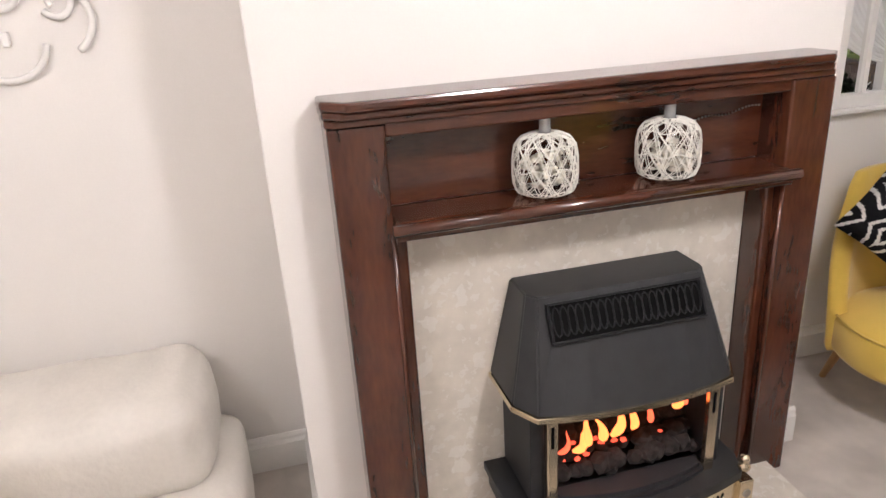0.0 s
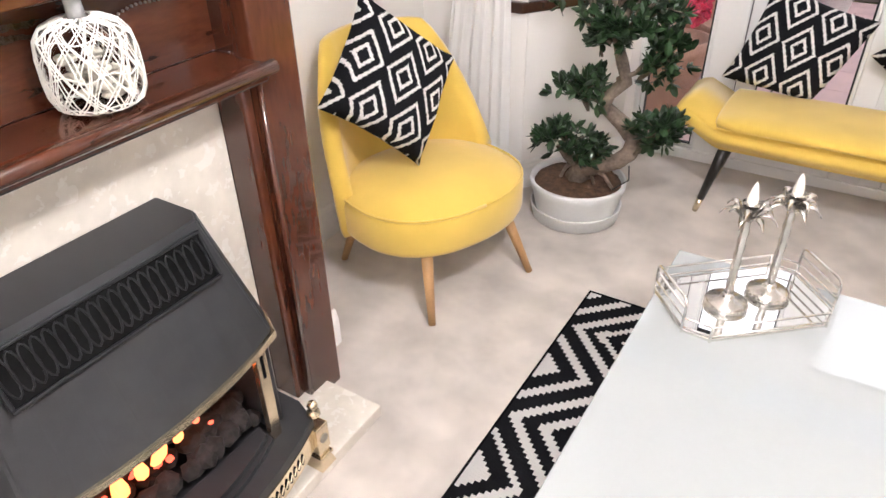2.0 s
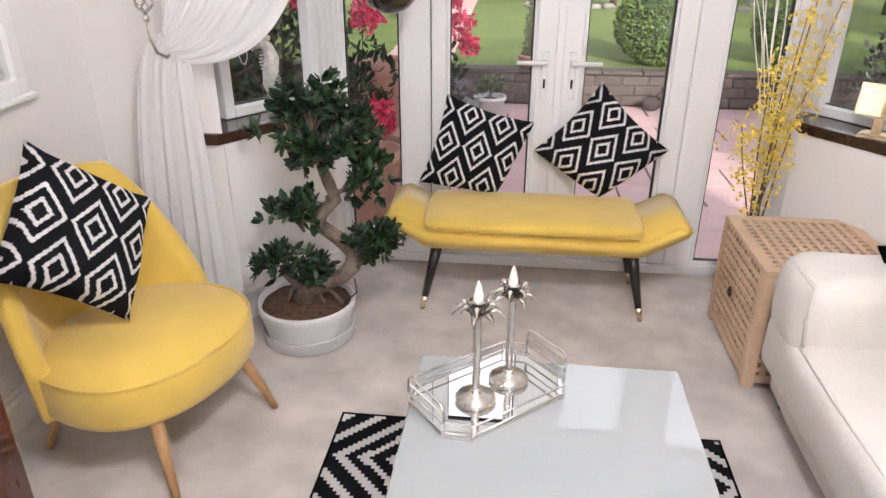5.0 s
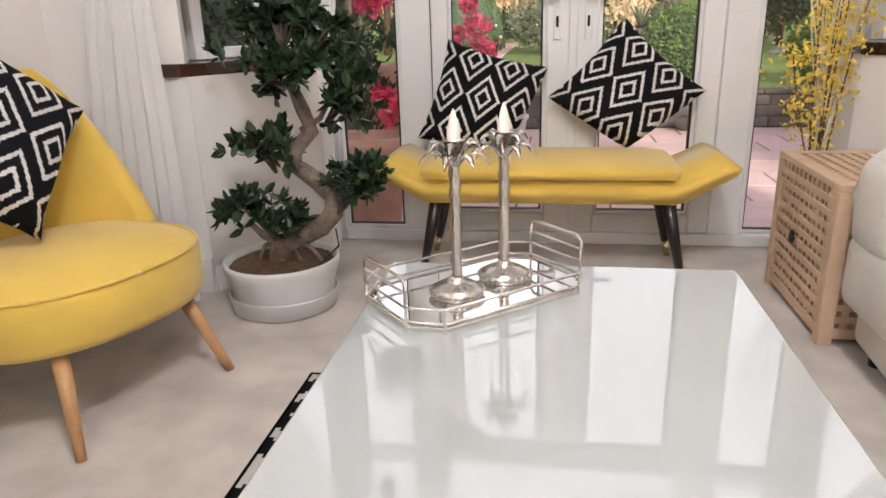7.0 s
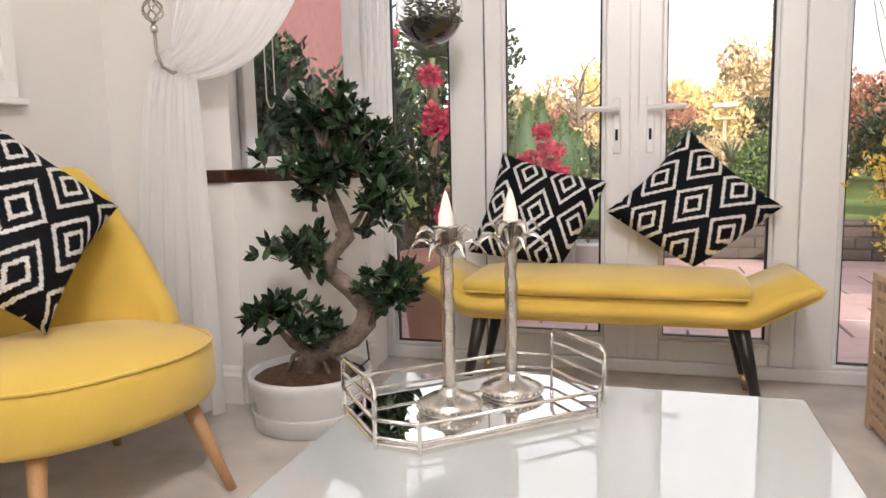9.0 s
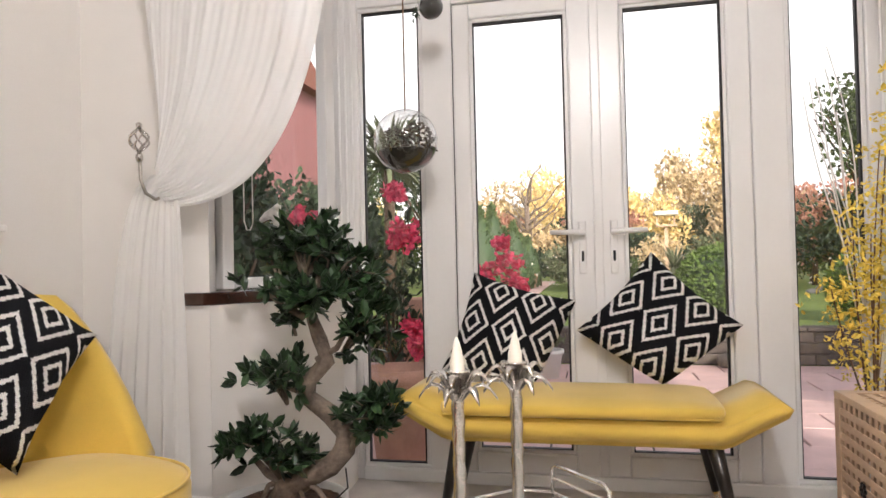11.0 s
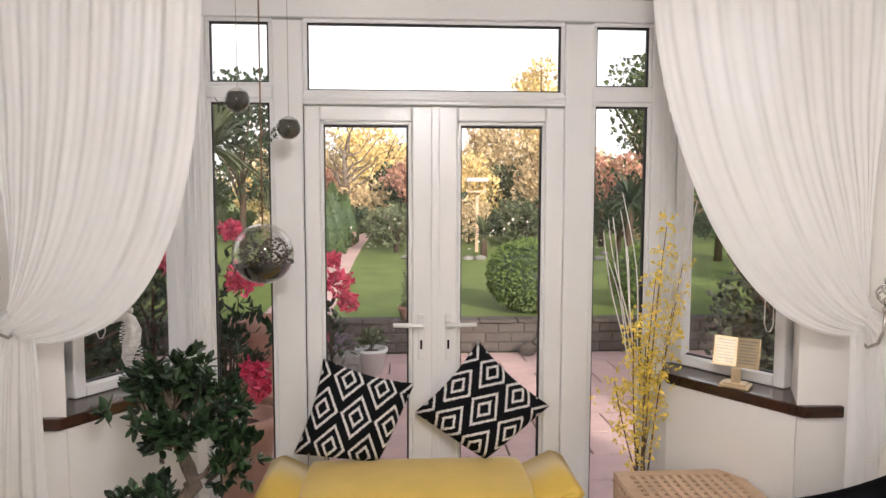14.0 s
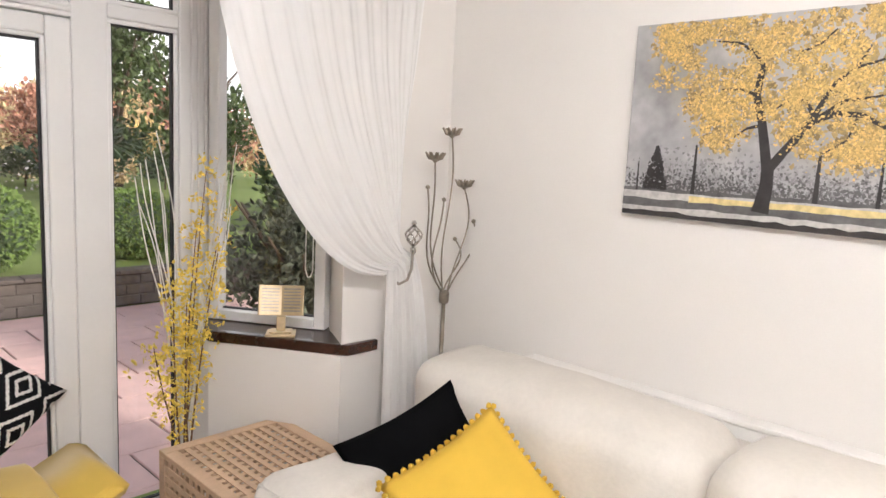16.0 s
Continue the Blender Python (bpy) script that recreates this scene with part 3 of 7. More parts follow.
def leaf_door(name, x0, x1, lock, way):
    """One door leaf: stiles, rails, pane, handle and lock plate; way: where the lever points."""
    d = new(name)
    tagged(d, "closed white plastic glazed garden door with lever handle", "door", kind="structure")
    d.location = (x0, 0.0, 0.058)
    w, h = x1 - x0, 2.066 - 0.058
    left, right = (0.096, 0.090) if lock > 0 else (0.075, 0.100)
    part("stile", block(0.003, left, -0.016, 0.06, 0, h, 0.008), M_UPVC, d)
    part("stile", block(w - right, w - 0.003, -0.016, 0.06, 0, h, 0.008), M_UPVC, d)
    part("top_rail", block(left, w - right, -0.016, 0.06, h - 0.068, h, 0.008), M_UPVC, d)
    part("bottom_rail", block(left, w - right, -0.016, 0.06, 0, 0.085, 0.008), M_UPVC, d)
    X0, X1, Z0, Z1 = left, w - right, 0.085, h - 0.068
    for nm, q in (("bead", (X0, X1, Z0, Z0 + 0.016)), ("bead", (X0, X1, Z1 - 0.016, Z1)), ("bead", (X0, X0 + 0.016, Z0, Z1)), ("bead", (X1 - 0.016, X1, Z0, Z1))):
        part(nm, block(q[0], q[1], -0.008, 0.03, q[2], q[3], 0.005), M_UPVC, d)
    bm = bmesh.new()
    for q in ((X0, X1, Z1 - 0.026, Z1 - 0.015), (X1 - 0.024, X1 - 0.015, Z0, Z1), (X0 + 0.015, X0 + 0.02, Z0, Z1), (X0, X1, Z0 + 0.015, Z0 + 0.02)):
        block(q[0], q[1], -0.002, 0.02, q[2], q[3], 0, bm=bm)
    part("gasket", bm, M_BLACKRUB, d)
    p = part("pane", block(X0 + 0.016, X1 - 0.016, 0.010, 0.016, Z0 + 0.016, Z1 - 0.016), M_GLASS, d)
    p.visible_shadow = False
    hx, hz = lock - x0, 1.06 - 0.058
    plate = part("lock_plate", block(hx - 0.016, hx + 0.016, -0.026, -0.015, hz - 0.17, hz + 0.05, 0.006), M_UPVC, d, "white handle plate")
    part("keyhole", block(hx - 0.005, hx + 0.005, -0.029, -0.024, hz - 0.118, hz - 0.075, 0.002), M_CAST, plate, "dark lock cylinder")
    part("lever", tube([(hx, -0.024, hz), (hx, -0.06, hz), (hx + way * 0.03, -0.068, hz + 0.002), (hx + way * 0.13, -0.066, hz + 0.004)], [0.013, 0.012, 0.012, 0.009], 10), M_UPVC, plate, "white lever handle", True)
    part("seam", block(0.0, 0.003, -0.010, 0.04, 0, h), M_BLACKRUB, d)


leaf_door("door_1", -0.598, -0.006, -0.063, -1)
leaf_door("door_2", 0.010, 0.606, 0.064, 1)
structure("trim_astragal", bar(-0.016, 0.022, 0.06, 2.066, -0.026, -0.016, 0.005), M_UPVC, "white strip where the doors meet")

for s, nm in ((-1, "window_6"), (1, "window_7")):
    # splayed side window: local x runs from the corner post to the wall
    a, b = Vector((s * 1.178, 0.0, 0)), Vector((s * 1.468, -0.468, 0))
    d = (b - a).normalized()
    w = new(nm)
    ang = math.atan2(d.y, d.x)
    w.matrix_world = Matrix.Translation((a.x, a.y, 0.864)) @ Matrix.Rotation(ang, 4, "Z")
    tagged(w, "splayed white plastic window beside the garden doors", "window", kind="structure")
    L, H = (b - a).length, 2.50 - 0.864
    sg = 1 if s < 0 else -1
    y0, y1 = (-0.02, 0.05) if s < 0 else (-0.05, 0.02)
    part("window_frame", block(0.0, 0.05, y0, y1, 0, H, 0.006), M_UPVC, w)
    part("window_frame", block(L - 0.05, L, y0, y1, 0, H, 0.006), M_UPVC, w)
    part("window_frame", block(0.05, L - 0.05, y0, y1, 0, 0.045, 0.006), M_UPVC, w)
    part("window_frame", block(0.05, L - 0.05, y0, y1, H - 0.05, H, 0.006), M_UPVC, w)
    p = part("pane", block(0.05, L - 0.05, 0.0, 0.006, 0.045, H - 0.05), M_GLASS, w)
    p.visible_shadow = False
    bm = bmesh.new()
    block(L - 0.056, L - 0.05, -0.01, 0.012, 0.045, H - 0.05, 0, bm=bm)
    block(0.05, L - 0.05, -0.01, 0.012, 0.045, 0.050, 0, bm=bm)
    part("gasket", bm, M_BLACKRUB, w)
    # beaded blind cord
    q = a + d * (L - 0.09) + Vector((-s * 0.06, -0.05, 0))
    cord = stand("blind_cord", (q.x, q.y, 2.48), "looped white bead cord hanging at the window", "blind cord")
    bm = bmesh.new()
    path = [(0.0, 0, z) for z in np.arange(0, -1.36, -0.03)] + [(0.012, 0.0, -1.385), (0.025, 0, -1.385)] + [(0.037, 0, z) for z in np.arange(-1.36, 0.01, 0.03)]
    tube(path, [0.0022 + 0.0012 * (i % 2) for i in range(len(path))], 5, bm)
    part("bead_chain", bm, M_WILLOW, cord)

# ---- lamps of the room: one inferred from shadows, one added as fill ----
# the second, weaker globe is an added fill for the rear of the room
for i, (lx, ly) in enumerate(((0.05, -2.75), (0.05, -4.95))):
    c = stand("ceiling_light", (lx, ly, ZC), "lit white globe pendant out of view; the rear one is added fill", "ceiling light", "ceiling lights")
    part("rose", turned([(0.05, -0.03), (0.05, -0.001)], 20), M_GLOSSPAINT, c)
    part("cord", tube([(0, 0, -0.03), (0, 0, -0.07)], 0.006, 6), M_GLOSSPAINT, c)
    part("globe", bulb(0.13, 3, at=(0, 0, -0.19)), (M_LAMP, M_LAMP_FILL)[i], c, "lit opal glass globe", True)

# ---- fire surround, hearth and gas fire ----
fs = stand("fire_surround", (-1.41, -2.88, 0), "polished mahogany fire surround with an open niche", "fireplace surround")
YL, YR = -3.585, -2.165
for y0, y1 in ((YL, YL + 0.14), (YR - 0.14, YR)):
    leg = wpart("leg", block(-1.409, -1.28, y0, y1, 0, 1.338, 0.006), M_MAHOGANY, fs)
    inner = (y1, y1 + 0.035) if y0 == YL else (y0 - 0.035, y0)
    wpart("inner_moulding", block(-1.409, -1.30, inner[0], inner[1], 0.046, 1.06, 0.008), M_MAHOGANY, fs)
    edge = y1 - 0.004 if y0 == YL else y0 + 0.004
    wpart("bead", tube([(-1.281, edge, 0.05), (-1.281, edge, 1.06)], 0.007, 8), M_MAHOGANY, fs, "", True)
wpart("niche_back", block(-1.409, -1.398, YL + 0.14, YR - 0.14, 1.10, 1.312), M_MAHOGANY_H, fs)
wpart("niche_shelf", block(-1.409, -1.245, YL + 0.142, YR - 0.142, 1.062, 1.098, 0.008), M_MAHOGANY_H, fs)
wpart("shelf_nosing", tube([(-1.238, -3.455, 1.082), (-1.238, -2.287, 1.082)], 0.017, 10), M_MAHOGANY_H, fs, "", True)
wpart("shelf_moulding", block(-1.30, -1.250, -3.45, -2.293, 1.046, 1.066, 0.006), M_MAHOGANY_H, fs)
wpart("top_rail", block(-1.409, -1.285, YL + 0.14, YR - 0.14, 1.306, 1.341, 0.004), M_MAHOGANY_H, fs)


def chamfered(x1, y0, y1, c):
    return [(-1.409, y0), (x1 - c, y0), (x1, y0 + c), (x1, y1 - c), (x1 - c, y1), (-1.409, y1)]


wpart("cornice", prism(chamfered(-1.270, YL - 0.003, YR + 0.003, 0.02), 1.340, 1.358, bevel=0.004), M_MAHOGANY_H, fs)
wpart("cornice", prism(chamfered(-1.256, YL - 0.006, YR + 0.006, 0.04), 1.358, 1.378, bevel=0.006), M_MAHOGANY_H, fs)
wpart("mantel_shelf", prism(chamfered(-1.242, YL - 0.008, YR + 0.008, 0.055), 1.378, 1.403, bevel=0.007), M_MAHOGANY_H, fs)
bm = bmesh.new()
for k in range(26):
    bulb(0.0035, 1, at=(-1.392, -2.32 - 0.011 * k, 1.255 + 0.004 * math.sin(k * 0.5) - 0.0012 * k), bm=bm)
garland = stand("bead_string", (-1.392, -2.29, 1.25), "thin string of silver beads pinned in the niche", "bead string")
wpart("beads", bm, M_PEWTER, garland)

back_panel = stand("marble_back_panel", (-1.40, -2.88, 0.046), "cream marble back panel behind the gas fire", "marble panel")
wpart("slab", block(-1.409, -1.386, YL + 0.176, YR - 0.176, 0.047, 1.045, 0.002), M_MARBLE, back_panel)
hearth = stand("hearth", (-1.2, -2.88, 0), "cream marble hearth slab on the carpet", "hearth")
wpart("slab", block(-1.385, -1.072, -3.50, -2.88, 0.0, 0.045, 0.004), M_MARBLE, hearth)
wpart("slab", block(-1.385, -1.072, -2.878, -2.228, 0.0, 0.045, 0.004), M_MARBLE, hearth)

gf = stand("gas_fire", (-1.2, -2.865, 0.045), "black enamel gas fire with brass trim and lit coals", "gas fire")
GY = -2.836


def bowed(half_back, half_front, xb, xs, xf, bow, n=9):
    """A plan outline: flat back, cut corners, front bowed into the room."""
    pts = [(xb, GY - half_back), (xs, GY - half_back)]
    for k in range(n):
        u = 2 * k / (n - 1) - 1
        pts.append((xf + bow * (1 - u * u), GY + u * half_front))
    pts += [(xs, GY + half_back), (xb, GY + half_back)]
    return pts


def loft(a, za, b, zb, bm=None):
    bm = bm or bmesh.new()
    lo, hi = [bm.verts.new((x, y, za)) for x, y in a], [bm.verts.new((x, y, zb)) for x, y in b]
    n = len(a)
    bm.faces.new(lo[::-1])
    bm.faces.new(hi)
    for i in range(n):
        bm.faces.new((lo[i], lo[(i + 1) % n], hi[(i + 1) % n], hi[i]))
    return bm


HB, HT = bowed(0.342, 0.295, -1.384, -1.19, -1.115, 0.035), bowed(0.272, 0.250, -1.384, -1.262, -1.228, 0.006)
bm = loft(HB, 0.545, HT, 0.842)
bmesh.ops.bevel(bm, geom=bm.edges[:], offset=0.005, segments=2, affect="EDGES")
hood = wpart("hood", bm, M_BLACK_METAL, gf, "black enamel canopy")
rim = bowed(0.347, 0.30, -1.384, -1.188, -1.108, 0.036)
wpart("hood_rim", prism(rim, 0.528, 0.545, bevel=0.003), M_BRASS, gf, "brass rim of the canopy")


# outlet grille just under the top edge of the canopy: oval links over a sheet coloured as the slot's shade
tilt = math.atan2(0.142, 0.297)
GR = Matrix.Translation((-1.08 - 0.142 * (0.778 - 0.545) / 0.297, GY, 0.778)) @ Matrix.Rotation(-tilt, 4, "Y")


def on_slope(bm):
    bm.transform(GR)
    return bm


def link_ring(y, half_w, half_h, thick, x=0.0, bm=None):
    """An oval ring standing in the y-z plane."""
    return tube([(x, y + half_w * math.cos(a), half_h * math.sin(a)) for a in np.linspace(0, 2 * math.pi, 13)], thick, 5, bm)


wpart("grille_shade_sheet", on_slope(block(-0.006, 0.0045, -0.225, 0.225, -0.052, 0.046, 0.003)), M_GRILLE, gf)
for q in ((-0.233, 0.233, 0.046, 0.053), (-0.233, 0.233, -0.060, -0.052), (-0.233, -0.225, -0.052, 0.046), (0.225, 0.233, -0.052, 0.046)):
    wpart("grille_frame", on_slope(block(-0.002, 0.010, q[0], q[1], q[2], q[3], 0.002)), M_CAST, gf)
for k in range(20):
    wpart("grille_link", on_slope(link_ring(-0.2095 + k * 0.02205, 0.0122, 0.040, 0.0024, 0.006)), M_CAST, gf, "", True)

# firebox
TT = 0.225
wpart("side_panel", block(-1.384, -1.150, GY - 0.305, GY - 0.262, TT, 0.53, 0.006), M_BLACK_METAL, gf)
wpart("side_panel", block(-1.384, -1.150, GY + 0.262, GY + 0.305, TT, 0.53, 0.006), M_BLACK_METAL, gf)
wpart("firebox_back", block(-1.384, -1.355, GY - 0.262, GY + 0.262, TT, 0.53), M_COAL, gf)
for sgn in (-1, 1):
    y = GY + sgn * 0.252
    post = wpart("pillar", block(-1.140, -1.120, y - 0.016, y + 0.016, TT, 0.529, 0.003), M_BRASS, gf, "flat brass pillar")
    # the slot's shade is a dark strip on the pillar face
    wpart("slot", block(-1.1215, -1.119, y - 0.005, y + 0.005, 0.43, 0.50, 0.001), M_GRILLE, post, "dark strip for the slot's shade")
rng = random.Random(4)
for k in range(52):
    row = k % 4
    bm = bulb(rng.uniform(0.024, 0.040), 2, (1, 1, 0.8), (-1.33 + 0.045 * row + rng.uniform(-0.01, 0.01), GY - 0.23 + 0.46 * (k // 4) / 12 + rng.uniform(-0.015, 0.015), 0.268 + 0.030 * (3 - row) + rng.uniform(0, 0.02)), 0.35, seed=k)
    wpart("coal", bm, M_COAL, gf)
for k in range(14):
    wpart("ember", bulb(0.009, 1, (1, 1.3, 0.7), (-1.185 - rng.uniform(0, 0.08), GY + rng.uniform(-0.20, 0.20), 0.285 + rng.uniform(0, 0.05)), 0.4, seed=k), M_EMBER, gf, "glowing ember")


def flame(y, z, h, w, lean, material):
    pts, rad = [], []
    for i in range(9):
        u = i / 8
        pts.append((-1.205 + 0.015 * math.sin(5 * u), y + lean * u + 0.006 * math.sin(6 * u + y * 40), z + h * u))
        rad.append(w * (0.35 + 1.9 * u * (1 - u) ** 1.6 * 2) * (1 - u) ** 0.8 + 0.0008)
    wpart("flame", tube(pts, rad, 7), material, gf, "burning gas flame", True)


for y, z, h, w, lean, m in ((-0.15, 0.335, 0.06, 0.016, 0.05, M_FLAME), (-0.115, 0.345, 0.12, 0.017, 0.015, M_FLAME), (-0.05, 0.36, 0.07, 0.020, -0.03, M_FLAME), (-0.02, 0.36, 0.115, 0.019, 0.025, M_FLAME), (0.035, 0.37, 0.115, 0.016, 0.01, M_FLAME), (0.105, 0.38, 0.09, 0.012, -0.035, M_FLAME_RED), (0.175, 0.415, 0.09, 0.022, 0.005, M_FLAME), (0.205, 0.42, 0.07, 0.013, -0.01, M_FLAME_RED), (-0.19, 0.34, 0.06, 0.010, 0.03, M_FLAME_RED)):
    flame(GY + y, z, h, w, lean, m)

# base tray on stepped brass feet, with a fretted brass apron
tray_out = bowed(0.375, 0.345, -1.384, -1.16, -1.085, 0.055)
wpart("base_tray", prism(tray_out, 0.196, TT, bevel=0.004), M_BLACK_METAL, gf, "black base tray")
wpart("fret_step", prism(bowed(0.245, 0.235, -1.165, -1.155, -1.118, 0.045), TT, TT + 0.014, bevel=0.004), M_BLACK_METAL, gf)
wpart("fret_step", prism(bowed(0.236, 0.226, -1.165, -1.158, -1.128, 0.040), TT + 0.014, TT + 0.030, bevel=0.004), M_BLACK_METAL, gf)
wpart("apron_back", prism(bowed(0.36, 0.335, -1.384, -1.155, -1.088, 0.054), 0.132, 0.196), M_BLACK_METAL, gf)


def bow_at(u, out=0.0):
    """A place and heading on the bowed front, u from -1 to 1."""
    d = Vector((-0.112 * u, 0.335, 0)).normalized()
    return Vector((-1.086 + 0.056 * (1 - u * u), GY + u * 0.335, 0)) + Vector((d.y, -d.x, 0)) * out, d


bm = bmesh.new()
cols = []
for k in range(25):
    col = []
    for out, z in ((0.0, 0.130), (0.005, 0.130), (0.005, 0.197), (0.0, 0.197)):
        q = bow_at(2 * k / 24 - 1, out)[0]
        col.append(bm.verts.new((q.x, q.y, z)))
    cols.append(col)
for a, b in zip(cols, cols[1:]):
    for i in range(4):
        bm.faces.new((a[i], a[(i + 1) % 4], b[(i + 1) % 4], b[i]))
bm.faces.new(cols[0])
bm.faces.new(cols[-1][::-1])
apron = wpart("apron", bm, M_BRASS, gf, "fretted brass apron")
for side in (-1, 1):
    for k in range(10):
        q, d = bow_at(side * (0.26 + 0.058 * k), 0.0056)
        bm = bmesh.new()
        rim_v = [bm.verts.new((q.x + d.x * 0.0075 * math.cos(a), q.y + d.y * 0.0075 * math.cos(a), 0.164 + 0.021 * math.sin(a))) for a in np.linspace(0, 2 * math.pi, 14)[:-1]]
        bm.faces.new(rim_v)
        # flat oval on the brass, its colour standing for the opening's shade
        wpart("fret_shade", bm, M_GRILLE, apron, "dark oval for the shade in a fret opening")
        e = q + Vector((d.y, -d.x, 0)) * 0.001
        wpart("fret_bar", tube([(e.x - d.x * 0.006, e.y - d.y * 0.006, 0.156), (e.x + d.x * 0.006, e.y + d.y * 0.006, 0.172)], 0.0022, 5), M_BRASS, apron)
for k in range(3):
    q, d = bow_at(-0.03 + 0.03 * k, 0.0058)
    wpart("badge_bar", tube([(q.x, q.y, 0.152), (q.x + 0.001, q.y + 0.008, 0.174)], 0.0022, 5), M_GRILLE, apron)
for sgn in (-1, 1):
    fx, fy = -1.088, GY + sgn * 0.352
    foot = wpart("foot", block(fx - 0.023, fx + 0.023, fy - 0.023, fy + 0.023, 0.108, 0.198, 0.003), M_BRASS, gf, "square brass corner foot")
    wpart("foot_plinth", loft([(fx + a * 0.029, fy + b * 0.029) for a, b in ((-1, -1), (1, -1), (1, 1), (-1, 1))], 0.0455, [(fx + a * 0.019, fy + b * 0.019) for a, b in ((-1, -1), (1, -1), (1, 1), (-1, 1))], 0.082), M_BRASS, foot)
    wpart("foot_step", block(fx - 0.026, fx + 0.026, fy - 0.026, fy + 0.026, 0.080, 0.090, 0.002), M_BRASS, foot)
    wpart("foot_neck", block(fx - 0.019, fx + 0.019, fy - 0.019, fy + 0.019, 0.090, 0.108, 0.002), M_BRASS, foot)
    wpart("medallion", tube([(fx + 0.022, fy, 0.155), (fx + 0.0255, fy, 0.155)], 0.014, 12), M_PEWTER, foot)
    wpart("finial", turned([(0.014, TT), (0.019, TT + 0.010), (0.017, TT + 0.020), (0.009, TT + 0.026), (0.013, TT + 0.033), (0.015, TT + 0.040), (0.012, TT + 0.048), (0.004, TT + 0.053)], 14, at=(fx, fy, 0)), M_BRASS, foot, "", True)


# ---- jars in the niche ----
def net_jar(at, turn):
    j = stand("net_jar", at, "clear glass jar wrapped in a white string net", "jar", "jars in the niche", rz=turn)
    prof = [(0.058, 0.002), (0.074, 0.010), (0.082, 0.03), (0.084, 0.06), (0.083, 0.10), (0.078, 0.13), (0.064, 0.150), (0.042, 0.160), (0.020, 0.164)]
    part("jar_body", turned(prof, 28), M_JARGLASS, j, "clear glass body", True)
    part("neck", turned([(0.016, 0.163), (0.015, 0.19), (0.015, 0.215), (0.018, 0.222), (0.014, 0.222), (0.012, 0.19)], 16), M_NECKGLASS, j, "clear glass neck", True)

    def around(a, u):
        k = u * (len(prof) - 1)
        i = min(int(k), len(prof) - 2)
        r = prof[i][0] + (prof[i + 1][0] - prof[i][0]) * (k - i) + 0.004
        z = prof[i][1] + (prof[i + 1][1] - prof[i][1]) * (k - i)
        return (r * math.cos(a), r * math.sin(a), z + 0.003)

    bm = bmesh.new()
    for k in range(22):
        for way in (1, -1):
            for off in (-0.035, 0.035):
                tube([around(2 * math.pi * k / 22 + off + way * 1.5 * u + 0.09 * math.sin(9 * u + 2.3 * k + 5 * off), u) for u in np.linspace(0, 1, 17)], 0.0013, 4, bm)
    for u in (0.16, 0.42, 0.66, 0.86):
        tube([around(a, u + 0.02 * math.sin(7 * a)) for a in np.linspace(0, 2 * math.pi, 33)], 0.0016, 4, bm)
    part("string_net", bm, M_NET, j, "knotted white string net")
    rng_j = random.Random(int(turn) + 3)
    bm = bmesh.new()
    for k in range(46):
        a, r_, z = rng_j.uniform(0, 6.28), 0.062 * math.sqrt(rng_j.random()), rng_j.uniform(0.018, 0.115)
        bulb(rng_j.uniform(0.012, 0.019), 1, (1, 0.7, 0.6), (r_ * math.cos(a), r_ * math.sin(a), z), 0.4, bm, k)
    part("shell_filling", bm, M_SHELL, j, "pale sea shells inside the jar", True)


M_SHELL = mat("pale_shell", (0.72, 0.66, 0.56), 0.5, scale=30, var=0.25, bump=0.2)
M_NECKGLASS = mat("thick_glass", (0.80, 0.80, 0.79), 0.12, scale=20, var=0.05, bump=0.0)
M_NECKGLASS.node_tree.nodes["Principled BSDF"].inputs["Transmission Weight"].default_value = 0.55
M_JARGLASS = glass_mat("jar_glass", (0.93, 0.93, 0.92), 0.02)
net_jar((-1.325, -3.02, 1.0985), 0)
net_jar((-1.325, -2.655, 1.0985), 25)


# ---- yellow cocktail chair ----
def seat_outline(w, d, n=40, sq=2.6):
    pts = []
    for k in range(n):
        a = 2 * math.pi * k / n
        c, s_ = math.cos(a), math.sin(a)
        pts.append((math.copysign(abs(c) ** (2 / sq), c) * d, math.copysign(abs(s_) ** (2 / sq), s_) * w))
    return pts


def padded_disc(outline, z0, z1, crown, r=0.03, bm=None):
    """An upholstered seat: rounded rims and a crowned top."""
    bm = bm or bmesh.new()
    levels = [(0.90, z0), (0.97, z0 + r * 0.3), (1.0, z0 + r), (1.0, z1 - r), (0.975, z1 - r * 0.3), (0.93, z1), (0.75, z1 + crown * 0.5), (0.5, z1 + crown * 0.85), (0.25, z1 + crown)]
    rings = [[bm.verts.new((x * k, y * k, z)) for x, y in outline] for k, z in levels]
    n = len(outline)
    for a, b in zip(rings, rings[1:]):
        for i in range(n):
            bm.faces.new((a[i], a[(i + 1) % n], b[(i + 1) % n], b[i]))
    bm.faces.new(rings[0][::-1])
    bm.faces.new(rings[-1])
    return bm


